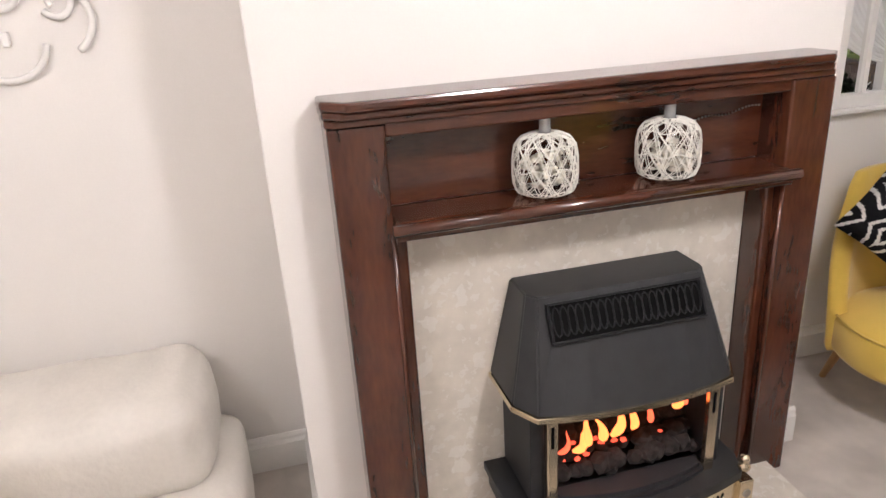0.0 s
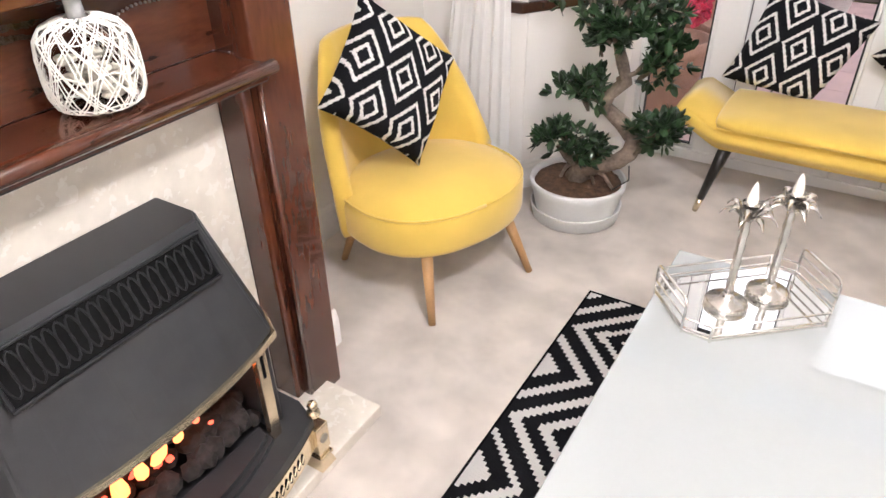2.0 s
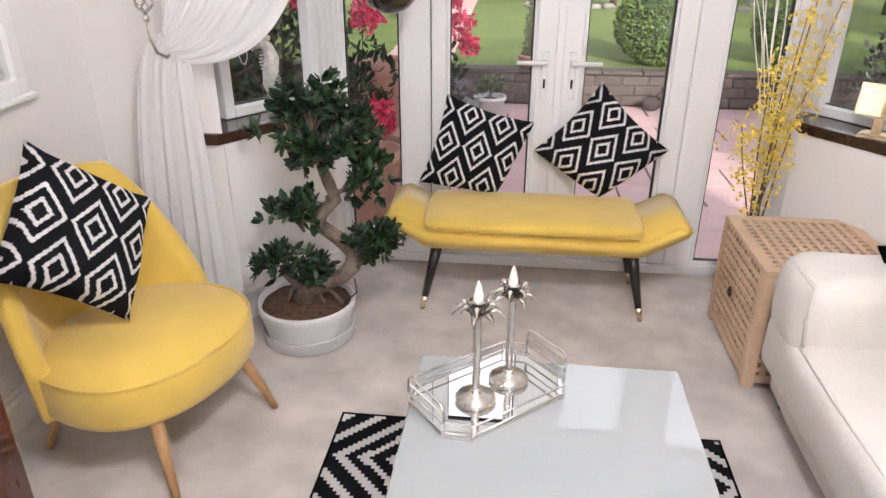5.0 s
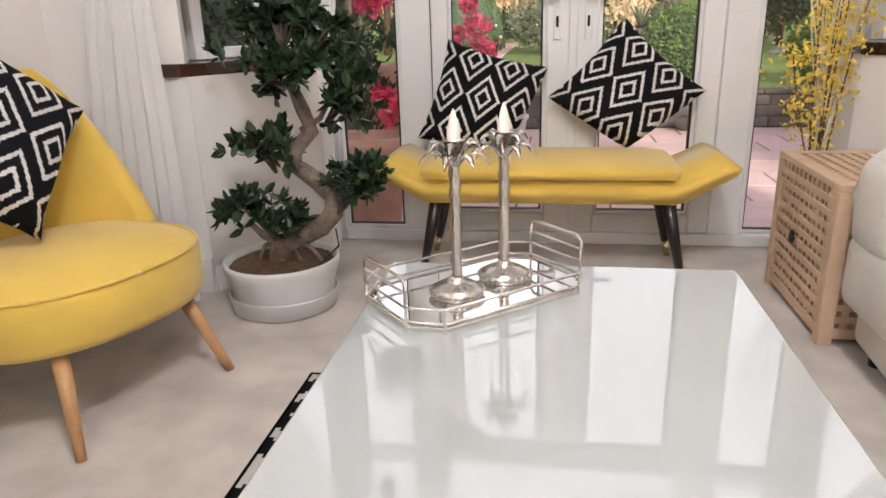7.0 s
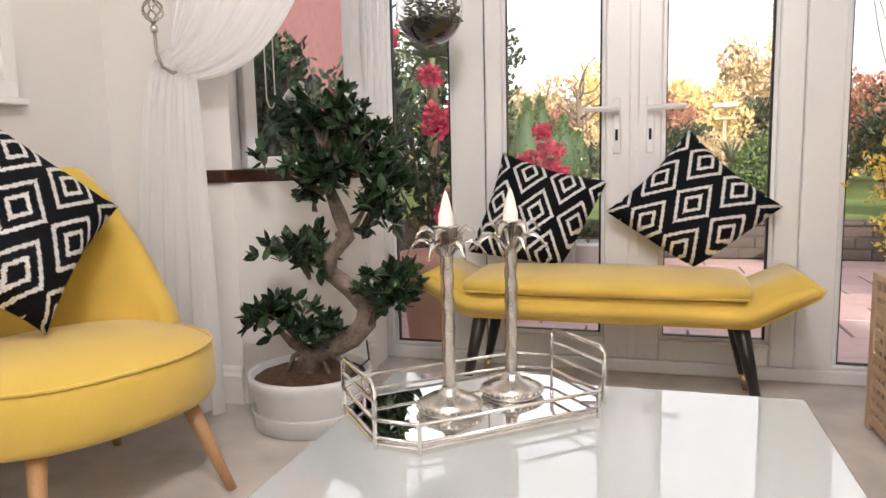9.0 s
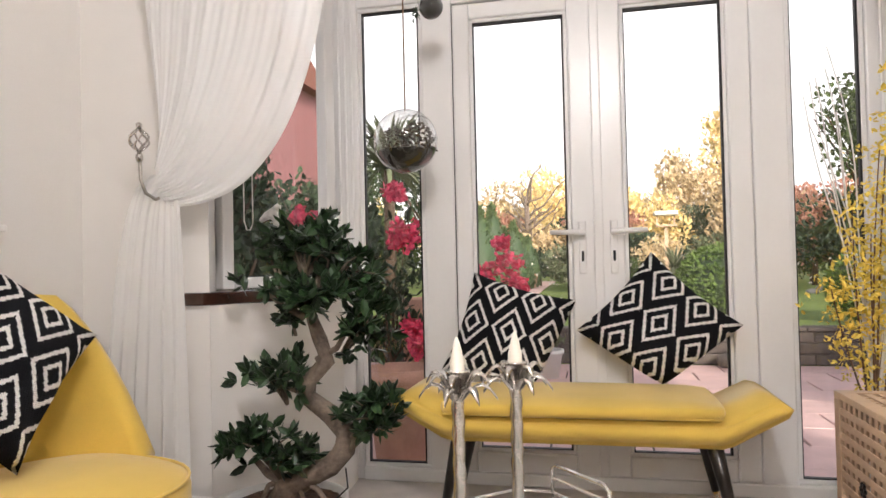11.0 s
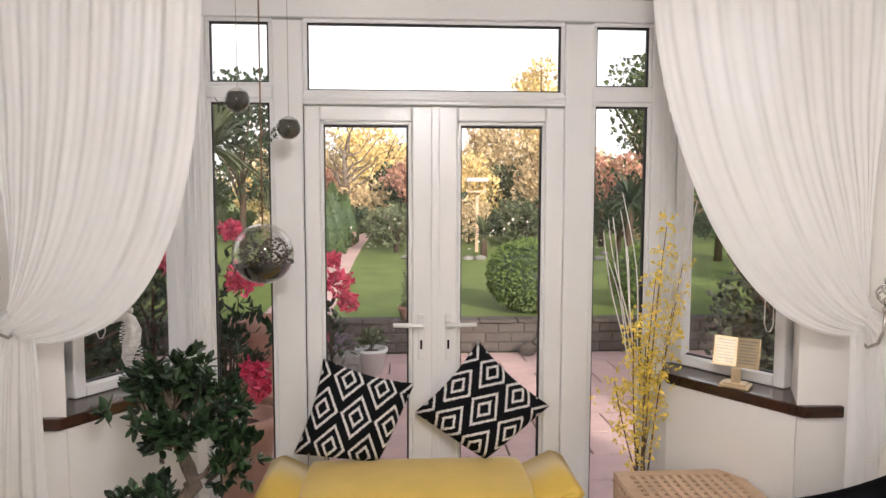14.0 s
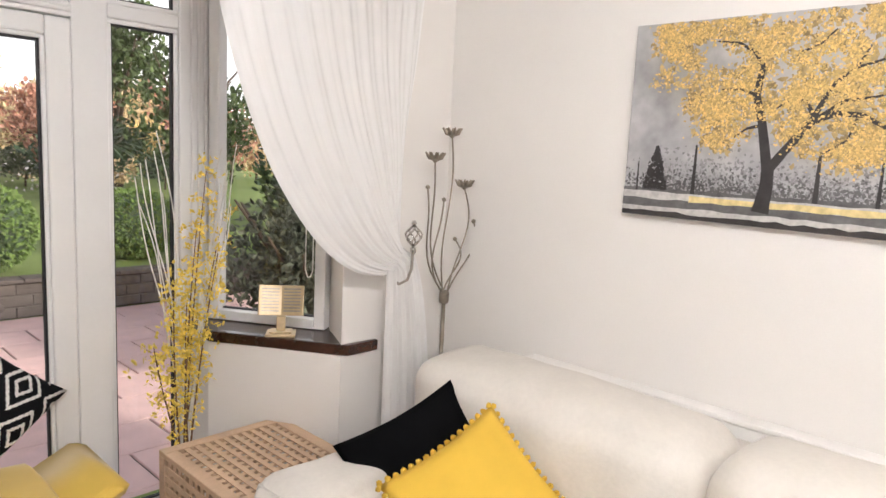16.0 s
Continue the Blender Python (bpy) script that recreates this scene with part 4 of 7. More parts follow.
ch = stand("cocktail_chair", (-1.372, -1.458, 0), "yellow velvet cocktail chair on splayed oak legs", "chair", rz=-18)
so = seat_outline(0.352, 0.305, sq=2.35)
part("seat", padded_disc(so, 0.245, 0.405, 0.045, 0.03), M_YELLOW, ch, "round-fronted yellow velvet seat", True)
part("piping", tube([(x * 0.985, y * 0.985, 0.399) for x, y in so + so[:1]], 0.005, 6), M_YELLOW, ch, "", True)
bm = bmesh.new()
rows = []
for i in range(27):
    a = radians(180 - 80 + 160 * i / 26)
    u = abs(2 * i / 26 - 1)
    top = 0.885 - 0.02 * u ** 2 - 0.44 * max(0, (u - 0.45) / 0.55) ** 1.3
    col = []
    for k in range(9):
        v = k / 8
        z = 0.25 + (top - 0.25) * v
        lean = 0.10 * v * (1 - 0.5 * u)
        for r in ((0.345, 0.278) if k < 8 else (0.33, 0.30)):
            col.append(bm.verts.new(((r - 0.02 + lean) * math.cos(a), (r + 0.022 + 0.3 * lean) * math.sin(a), z)))
    rows.append(col)
for a, b in zip(rows, rows[1:]):
    for k in range(8):
        bm.faces.new((a[2 * k], b[2 * k], b[2 * k + 2], a[2 * k + 2]))
        bm.faces.new((a[2 * k + 1], a[2 * k + 3], b[2 * k + 3], b[2 * k + 1]))
    bm.faces.new((a[16], b[16], b[17], a[17]))
    bm.faces.new((a[0], a[1], b[1], b[0]))
for col in (rows[0], rows[-1]):
    for k in range(8):
        bm.faces.new((col[2 * k], col[2 * k + 2], col[2 * k + 3], col[2 * k + 1]))
part("backrest", bm, M_YELLOW, ch, "curved yellow velvet backrest", True)
for lx, ly, tx, ty in ((0.20, -0.19, 0.295, -0.25), (0.20, 0.19, 0.295, 0.25), (-0.20, -0.19, -0.27, -0.25), (-0.20, 0.19, -0.27, 0.25)):
    part("leg", tube([(lx, ly, 0.262), (tx, ty, 0.0)], [0.023, 0.013], 12), M_OAK, ch, "tapered oak leg", True)


def cushion(name, m, side, thick, material, label, group, trim=None, crushed=None):
    c = stand(name, (0, 0, 0), label, "cushion", group, m=m)
    bm = pillow(side, thick)
    if crushed:
        # the corner that bears the weight is pushed in and bulges
        way = Vector((crushed[0], crushed[1], 0)).normalized()
        reach = side * 0.707
        for v in bm.verts:
            k = v.co.dot(way) / reach
            if k > 0:
                v.co -= way * reach * crushed[2] * k * k
                v.co.z *= 1 + 0.5 * k
    part("cover", bm, material, c, "", True)
    if trim:
        bm = bmesh.new()
        n = 17
        for e in range(4):
            for k in range(n):
                u = (k + 0.5) / n * 2 - 1
                inset = 1 - 0.09 * (1 - u * u)
                p = [(u * side / 2, -side / 2 * inset), (side / 2 * inset, u * side / 2), (u * side / 2, side / 2 * inset), (-side / 2 * inset, u * side / 2)][e]
                bulb(0.0105, 1, at=(p[0] * 1.02, p[1] * 1.02, 0), rough_edge=0.3, bm=bm, seed=k)
        part("pompom_trim", bm, trim, c, "row of yellow pompoms along the edges")
    return c


def diamond(left, right, up, side, name, material, label, group, crush=0.0):
    """A cushion standing on a corner, its side corners at left and right."""
    l, r = Vector(left), Vector(right)
    x45 = (r - l).normalized()
    upv = Vector(up)
    upv = (upv - x45 * upv.dot(x45)).normalized()
    ex, ey = (x45 + upv).normalized(), (upv - x45).normalized()
    return cushion(name, frame_of((l + r) / 2, ey, -ex), side, 0.17, material, label, group, None, (-1, 1, crush))


diamond((-1.575, -1.80, 0.745), (-1.42, -1.20, 0.765), (-0.36, 0.10, 0.9), 0.445, "cushion", M_CUSHION, "black and white zigzag knitted cushion standing on the chair", "zigzag cushions")
diamond((-0.095, -0.115, 0.668), (0.531, -0.10, 0.685), (-0.06, 0.16, 0.5), 0.445, "cushion", M_CUSHION, "black and white zigzag knitted cushion leaning on the door", "zigzag cushions", 0.30)
cushion("cushion", frame_of((-0.366, -0.115, 0.648), (0.93, -0.03, -0.27), (0.28, 0.33, 0.86)), 0.44, 0.15, M_CUSHION, "black and white zigzag knitted cushion slumped against the door", "zigzag cushions", None, (1, -1, 0.30))

# ---- yellow bench ----
be = stand("bench", (-0.078, -0.325, 0), "yellow velvet bench with upswept ends and black legs", "bench")
prof = [(-0.638, 0.472), (-0.668, 0.455), (-0.652, 0.427), (-0.485, 0.332), (-0.45, 0.322), (0.45, 0.322), (0.485, 0.332), (0.652, 0.427), (0.668, 0.455), (0.638, 0.472), (0.605, 0.480), (0.475, 0.418), (0.44, 0.408), (-0.44, 0.408), (-0.475, 0.418), (-0.605, 0.480)]
bm = bmesh.new()
a, b = [bm.verts.new((x, -0.225, z)) for x, z in prof], [bm.verts.new((x, 0.225, z)) for x, z in prof]
bm.faces.new(a)
bm.faces.new(b[::-1])
for i in range(len(prof)):
    bm.faces.new((a[i], b[i], b[(i + 1) % len(prof)], a[(i + 1) % len(prof)]))
bmesh.ops.recalc_face_normals(bm, faces=bm.faces)
bmesh.ops.bevel(bm, geom=[e for e in bm.edges if abs(e.verts[0].co.y - e.verts[1].co.y) < 1e-6], offset=0.018, segments=3, affect="EDGES")
part("bench_body", bm, M_YELLOW, be, "upholstered yellow velvet body", True)
pad = part("seat_pad", soft(-0.485, 0.460, -0.235, 0.20, 0.409, 0.466, 0.026, puff=0.012), M_YELLOW, be, "loose yellow velvet seat pad", True)
part("piping", tube([(-0.47, -0.233, 0.422), (0.445, -0.233, 0.422)], 0.004, 6), M_YELLOW, pad)
for sx in (-1, 1):
    for sy in (-1, 1):
        top, tip = Vector((sx * 0.43, sy * 0.17, 0.328)), Vector((sx * 0.50, sy * 0.185, 0.0))
        mid = top.lerp(tip, 0.80)
        leg = part("leg", tube([top, mid], [0.027, 0.0155], 14), M_BLACKWOOD, be, "black lacquered tapered leg", True)
        part("ferrule", tube([mid, tip], [0.0158, 0.012], 14), M_BRASS, leg, "brass leg tip", True)

# ---- rug, table, tray and candlesticks ----
rug = stand("rug", (-0.51, -1.555, 0), "black and white zigzag flat-woven rug under the table", "rug")
part("weave", block(-0.24, 1.08, -1.68, 0.225, 0.0005, 0.010, 0.003), M_RUG, rug, "")
part("border", block(-0.246, -0.238, -1.68, 0.232, 0.0, 0.011), M_BLACKCLOTH, rug)
part("border", block(1.078, 1.086, -1.68, 0.232, 0.0, 0.011), M_BLACKCLOTH, rug)
part("border", block(-0.246, 1.086, 0.224, 0.232, 0.0, 0.011), M_BLACKCLOTH, rug)

TZ = 0.456
tb = stand("coffee_table", (-0.05, -2.22, 0.011), "glossy white lacquered coffee table on the rug", "coffee table")
wpart("tabletop", block(-0.423, 0.322, -2.78, -1.584, TZ - 0.055, TZ, 0.004, 3), M_TABLE, tb, "glossy white top")
for y0, y1 in ((-2.72, -2.67), (-1.69, -1.64)):
    wpart("end_panel", block(-0.38, 0.28, y0, y1, 0.0112, TZ - 0.0555, 0.004), M_TABLE, tb)
wpart("lower_shelf", block(-0.37, 0.27, -2.67, -1.69, 0.14, 0.165, 0.003), M_TABLE, tb)

tr = stand("mirror_tray", (-0.215, -1.757, TZ), "mirrored tray with chrome gallery rails on the table", "tray", rz=41)
LX, LY, CH = 0.205, 0.130, 0.05


def octo(lx, ly, c):
    return [(-lx + c, -ly), (lx - c, -ly), (lx, -ly + c), (lx, ly - c), (lx - c, ly), (-lx + c, ly), (-lx, ly - c), (-lx, -ly + c)]


part("base", prism(octo(LX, LY, CH), 0.0, 0.010, bevel=0.002), M_CHROME, tr, "chrome base rim")
part("mirror", prism(octo(LX - 0.006, LY - 0.006, CH), 0.0102, 0.0125), M_MIRROR, tr, "mirrored glass floor of the tray")
oc = octo(LX, LY, CH)
for z in (0.018, 0.045):
    part("rail", tube([(x, y, z) for x, y in oc + oc[:1]], 0.003, 6), M_CHROME, tr, "", True)
for x, y in oc:
    part("post", tube([(x, y, 0.0), (x, y, 0.046)], 0.0035, 6), M_CHROME, tr)
for sx in (-1, 1):
    p = [(sx * LX, -LY + CH, 0.046), (sx * LX, -LY + CH, 0.088), (sx * LX, -LY + CH + 0.012, 0.098), (sx * LX, LY - CH - 0.012, 0.098), (sx * LX, LY - CH, 0.088), (sx * LX, LY - CH, 0.046)]
    part("handle", tube(p, 0.0038, 8), M_CHROME, tr, "raised chrome handle", True)
    part("handle_bar", tube([(sx * LX, -LY + CH, 0.072), (sx * LX, LY - CH, 0.072)], 0.003, 6), M_CHROME, tr)


def candlestick(at, turn):
    c = stand("candlestick", at, "silver palm tree candlestick with a cream candle", "candlestick", "palm candlesticks", rz=turn)
    part("foot", turned([(0.050, 0.0), (0.053, 0.006), (0.050, 0.016), (0.040, 0.020), (0.036, 0.024), (0.020, 0.027), (0.016, 0.034), (0.012, 0.040)], 28), M_SILVER, c, "beaded round foot", True)
    bm = bmesh.new()
    for k in range(26):
        a = 2 * math.pi * k / 26
        bulb(0.0045, 1, at=(0.052 * math.cos(a), 0.052 * math.sin(a), 0.011), bm=bm)
    part("beading", bm, M_SILVER, c)
    bm = bmesh.new()
    rings = []
    for i in range(60):
        z = 0.038 + 0.222 * i / 59
        ring = []
        for k in range(10):
            a = 2 * math.pi * k / 10
            r = 0.0105 * (1 + 0.10 * math.sin(3 * a + i * 0.55))
            ring.append(bm.verts.new((r * math.cos(a), r * math.sin(a), z)))
        rings.append(ring)
    for a, b in zip(rings, rings[1:]):
        for k in range(10):
            bm.faces.new((a[k], a[(k + 1) % 10], b[(k + 1) % 10], b[k]))
    part("stem", bm, M_SILVER, c, "twisted palm trunk stem", True)
    for k in range(12):
        a = 2 * math.pi * k / 12 + 0.2 * (k % 3)
        up = 0.5 if k % 2 else 0.05
        bm = bmesh.new()
        prev = None
        for i in range(6):
            u = i / 5
            r = 0.008 + 0.058 * u * (0.8 if k % 2 else 1)
            z = 0.257 + 0.035 * math.sin(u * 2.2) * (1 + up) - 0.028 * u * u * (1 - up)
            w = 0.011 * math.sin(math.pi * min(1, u * 0.85 + 0.15)) + 0.0008
            px, py = math.cos(a), math.sin(a)
            row = [bm.verts.new((r * px - w * py * s_, r * py + w * px * s_, z - abs(s_) * 0.004)) for s_ in (-1, 0, 1)] + [bm.verts.new((r * px, r * py, z - 0.006))]
            if prev:
                for q in range(2):
                    bm.faces.new((prev[q], prev[q + 1], row[q + 1], row[q]))
                bm.faces.new((prev[2], prev[3], row[3], row[2]))
                bm.faces.new((prev[3], prev[0], row[0], row[3]))
            prev = row
        part("palm_leaf", bm, M_SILVER, c, "", True)
    part("cup", turned([(0.010, 0.258), (0.012, 0.275), (0.020, 0.300), (0.022, 0.303)], 18), M_SILVER, c, "", True)
    part("candle", turned([(0.0125, 0.27), (0.0125, 0.318), (0.010, 0.326), (0.0085, 0.335), (0.005, 0.348), (0.001, 0.358)], 14), M_WAX, c, "cream flame-tipped candle", True)


candlestick((-0.247, -1.802, TZ + 0.0125), 0)
candlestick((-0.163, -1.703, TZ + 0.0125), 40)

# ---- lattice side table ----
BX0, BX1, BY0, BY1, BZ = 0.738, 1.258, -0.982, -0.425, 0.502
bx = stand("lattice_side_table", ((BX0 + BX1) / 2, (BY0 + BY1) / 2, 0), "pale wooden storage side table with lattice sides", "side table")
for x in (BX0 + 0.022, BX1 - 0.022):
    for y in (BY0 + 0.022, BY1 - 0.022):
        wpart("corner_post", block(x - 0.022, x + 0.022, y - 0.022, y + 0.022, 0, BZ - 0.022, 0.003), M_BEECH, bx)
wpart("lid_rail", block(BX0, BX1, BY0, BY0 + 0.05, BZ - 0.022, BZ, 0.003), M_BEECH, bx)
wpart("lid_rail", block(BX0, BX1, BY1 - 0.05, BY1, BZ - 0.022, BZ, 0.003), M_BEECH, bx)
wpart("lid_rail", block(BX0, BX0 + 0.05, BY0 + 0.05, BY1 - 0.05, BZ - 0.022, BZ, 0.003), M_BEECH, bx)
wpart("lid_rail", block(BX1 - 0.05, BX1, BY0 + 0.05, BY1 - 0.05, BZ - 0.022, BZ, 0.003), M_BEECH, bx)
nx, ny, nz = 11, 12, 11


def slats(lo, hi, n, make):
    step = (hi - lo) / n
    for k in range(n - 1):
        c = lo + step * (k + 1)
        wpart("slat", make(c - step * 0.27, c + step * 0.27), M_BEECH, bx)


slats(BX0 + 0.045, BX1 - 0.045, nx, lambda p, q: block(p, q, BY0 + 0.05, BY1 - 0.05, BZ - 0.007, BZ - 0.003))
slats(BY0 + 0.045, BY1 - 0.045, ny, lambda p, q: block(BX0 + 0.05, BX1 - 0.05, p, q, BZ - 0.011, BZ - 0.007))
for x0, x1, xa, xb in ((BX0 + 0.004, BX0 + 0.008, BX0 + 0.008, BX0 + 0.012), (BX1 - 0.008, BX1 - 0.004, BX1 - 0.012, BX1 - 0.008)):
    wpart("side_rail", block(x0, xb if xb > x1 else x1, BY0 + 0.044, BY1 - 0.044, 0.022, 0.058, 0.002), M_BEECH, bx)
    slats(BY0 + 0.03, BY1 - 0.03, ny, lambda p, q: block(xa, xb, p, q, 0.058, BZ - 0.022))
    slats(0.045, BZ - 0.02, nz, lambda p, q: block(x0, x1, BY0 + 0.044, BY1 - 0.044, p, q))
for y0, y1, ya, yb in ((BY0 + 0.004, BY0 + 0.008, BY0 + 0.008, BY0 + 0.012), (BY1 - 0.008, BY1 - 0.004, BY1 - 0.012, BY1 - 0.008)):
    wpart("side_rail", block(BX0 + 0.044, BX1 - 0.044, min(y0, ya), max(y1, yb), 0.022, 0.058, 0.002), M_BEECH, bx)
    slats(BX0 + 0.03, BX1 - 0.03, nx, lambda p, q: block(p, q, ya, yb, 0.058, BZ - 0.022))
    slats(0.045, BZ - 0.02, nz, lambda p, q: block(BX0 + 0.044, BX1 - 0.044, y0, y1, p, q))
wpart("base_board", block(BX0 + 0.02, BX1 - 0.02, BY0 + 0.024, BY1 - 0.024, 0.03, 0.042), M_BEECH, bx)
bm = bmesh.new()
for k in range(6):
    a = math.pi * k / 3
    bulb(0.011, 1, (0.5, 1, 1), (BX0 - 0.002, -0.66 + 0.014 * math.cos(a), 0.25 + 0.014 * math.sin(a)), bm=bm)
wpart("flower_knob", bm, M_BLACKWOOD, bx, "small dark flower-shaped knob")

# ---- white leather sofas ----
sf = stand("sofa", (1.35, -2.0, 0), "white leather sofa with piped seams along the wall", "sofa")
wpart("base", soft(0.80, 1.86, -3.25, -1.03, 0.03, 0.30, 0.05), M_LEATHER, sf, "", True)
for y0, y1 in ((-2.15, -1.03), (-3.25, -2.16)):
    sc = wpart("seat_cushion", soft(0.745, 1.62, y0, y1, 0.16, 0.425, 0.07, puff=0.02, crease=0.006), M_LEATHER, sf, "", True)
    wpart("piping", tube([(0.765, y0 + 0.05, 0.40), (0.757, (y0 + y1) / 2, 0.402), (0.765, y1 - 0.05, 0.40)], 0.0075, 6), M_LEATHER, sc, "", True)
    wpart("back_cushion", soft(1.40, 1.80, y0 + 0.004, y1 - 0.004, 0.36, 0.895, 0.10, puff=0.03, crease=0.010), M_LEATHER, sf, "plump white leather back cushion", True)
arm = wpart("arm", soft(0.750, 1.60, -1.35, -1.03, 0.33, 0.632, 0.075, puff=0.025, crease=0.010), M_LEATHER, sf, "rolled white leather arm pad", True)
wpart("piping", tube([(0.765, -1.325, 0.40), (0.752, -1.332, 0.50), (0.768, -1.305, 0.605), (0.768, -1.075, 0.605), (0.752, -1.048, 0.5), (0.765, -1.06, 0.40)], 0.006, 6), M_LEATHER, arm, "", True)
wpart("arm", soft(0.80, 1.60, -3.25, -2.95, 0.32, 0.625, 0.085, puff=0.02), M_LEATHER, sf, "rolled white leather arm pad", True)
wpart("back_frame", soft(1.62, 1.85, -3.25, -1.02, 0.05, 0.82, 0.05), M_LEATHER, sf, "", True)
for x in (0.86, 1.78):
    for y in (-1.1, -3.18):
        wpart("foot", turned([(0.02, 0.0), (0.025, 0.04)], 12, at=(x, y, 0)), M_BLACKWOOD, sf)


def edge_cushion(l, t, down, side, material, label, trim=None):
    l, t = Vector(l), Vector(t)
    x = (t - l).normalized()
    d = Vector(down)
    d = (d - x * d.dot(x)).normalized()
    c = (l + t) / 2 + d * side / 2
    return cushion("cushion", frame_of(c, x, -d), side, 0.13, material, label, "sofa cushions", trim)


edge_cushion((0.99, -1.125, 0.68), (1.415, -1.27, 0.868), (0.10, -0.55, -0.55), 0.46, M_BLACKCLOTH, "plain black velvet cushion lying over the sofa arm")
edge_cushion((0.935, -1.435, 0.691), (1.325, -1.515, 0.863), (0.14, -0.60, -0.46), 0.44, M_YELLOWCLOTH, "mustard yellow cushion with pompom edging on the sofa", M_YELLOWCLOTH)

s2 = stand("sofa", (-1.45, -4.75, 0), "white leather sofa standing in the alcove", "sofa")
wpart("base", soft(-1.84, -1.10, -5.5, -3.95, 0.03, 0.325, 0.07, puff=0.02, crease=0.006), M_LEATHER, s2, "", True)
wpart("back_cushion", soft(-1.85, -1.40, -4.75, -4.02, 0.30, 0.60, 0.075, puff=0.03, crease=0.012), M_LEATHER, s2, "plump white leather back cushion", True)
wpart("back_cushion", soft(-1.85, -1.36, -5.48, -4.77, 0.33, 0.66, 0.12, puff=0.03), M_LEATHER, s2, "plump white leather back cushion", True)
cushion("cushion", frame_of((-1.18, -4.78, 0.50), (0.3, 0.9, 0.2), (-0.6, 0.1, 0.7)), 0.42, 0.13, M_YELLOWCLOTH, "mustard yellow cushion on the alcove sofa", "sofa cushions")

# ---- curtains ----
def bez(p, t):
    a, b, c, d = p
    u = 1 - t
    return tuple(u ** 3 * a[k] + 3 * u * u * t * b[k] + 3 * u * t * t * c[k] + t ** 3 * d[k] for k in range(2))


def curtain(s, outer, inner, gx, foot0, foot1, label):
    """A voile panel, drawn aside and held by a hook. outer, inner: its top edge; gx: the hook."""
    c = stand("curtain", (s * gx, -0.83, 0), label, "curtain", "voile curtains")
    n, mrows = 150, 40
    bm = bmesh.new()
    rows = []
    for i in range(n + 1):
        u = i / n
        xt = outer + (inner - outer) * u
        wob = 0.03 * math.sin(u * 17)
        p = ((xt, 2.53), (xt - 0.01, 2.53 - 0.50 - (0.34 - 0.06 * s) * u), (gx - (0.50 - 0.04 * s) * u ** 1.3, 1.30 - 0.17 * u + 0.4 * (1 - u)), (gx - 0.03 * u, 1.33 - 0.17 * u))
        row = []
        for k in range(mrows + 1):
            t = k / mrows
            x, z = bez(p, t)
            amp = (0.006 + 0.006 * noise.noise((u * 5, 0.3, s))) * (1 - 0.5 * t)
            y = -0.835 + amp * math.sin(u * 2 * math.pi * 10 + 0.6 * math.sin(3 * t)) + 0.002 * math.sin(u * 2 * math.pi * 23 + 2 * t) - 0.05 * math.sin(math.pi * t) * u + 0.012 * noise.noise((u * 6, t * 4, s)) - 0.05 * t * (0.5 - abs(u - 0.5)) * 2
            row.append(bm.verts.new((s * x, y, z)))
        rows.append(row)
    for a, b in zip(rows, rows[1:]):
        for k in range(mrows):
            bm.faces.new((a[k], b[k], b[k + 1], a[k + 1]))
    wpart("drawn_panel", bm, M_VOILE, c, "", True)
    bm = bmesh.new()
    rows = []
    for i in range(101):
        u = i / 100
        row = []
        for k in range(31):
            t = k / 30
            sp = t ** 0.38
            x = (gx - 0.02 + 0.10 * (0.5 - u)) * (1 - sp) + (foot0 + (foot1 - foot0) * u) * sp
            z = 1.24 * (1 - t) + 0.012 * t + 0.03 * (1 - t) * math.sin(9 * u)
            y = -0.845 + (0.007 + 0.020 * t) * math.sin(u * 2 * math.pi * 6 + math.sin(2.5 * t)) + 0.004 * math.sin(u * 2 * math.pi * 15)
            row.append(bm.verts.new((s * x, y, z)))
        rows.append(row)
    for a, b in zip(rows, rows[1:]):
        for k in range(30):
            bm.faces.new((a[k], b[k], b[k + 1], a[k + 1]))
    wpart("hanging_tail", bm, M_VOILE, c, "", True)
    # hook with a wire cage knob
    h = stand("curtain_holdback", (s * (gx + 0.03), YB, 1.36), "silver curtain holdback with a wire cage finial", "curtain holdback", "curtain holdbacks")
    X, Z = s * (gx + 0.035), 1.36 if s < 0 else 1.295
    wpart("wall_plate", tube([(X - s * 0.06, YB, Z - 0.02), (X - s * 0.06, YB - 0.012, Z - 0.02)], 0.022, 16), M_PEWTER, h)
    wpart("arm", tube([(X - s * 0.06, YB - 0.01, Z - 0.02), (X - s * 0.05, YB - 0.10, Z - 0.15), (X - s * 0.035, YB - 0.155, Z - 0.175), (X - s * 0.015, YB - 0.18, Z - 0.155), (X - s * 0.004, YB - 0.19, Z - 0.11), (X, YB - 0.19, Z - 0.02)], 0.006, 8), M_PEWTER, h, "", True)
    wpart("collar", bulb(0.013, 2, (1, 1, 1.4), (X, YB - 0.19, Z - 0.036)), M_SILVER, h, "", True)
    bm = bmesh.new()
    for q in range(6):
        a0 = 2 * math.pi * q / 6
        tube([(X + 0.034 * math.sin(math.pi * t) * math.cos(a0 + 2.2 * t), YB - 0.19 + 0.034 * math.sin(math.pi * t) * math.sin(a0 + 2.2 * t), Z - 0.02 + 0.085 * t) for t in np.linspace(0, 1, 10)], 0.0035, 5, bm)
    wpart("cage_finial", bm, M_SILVER, h, "twisted wire cage", True)
    wpart("tip", bulb(0.011, 2, at=(X, YB - 0.19, Z + 0.072)), M_SILVER, h, "", True)


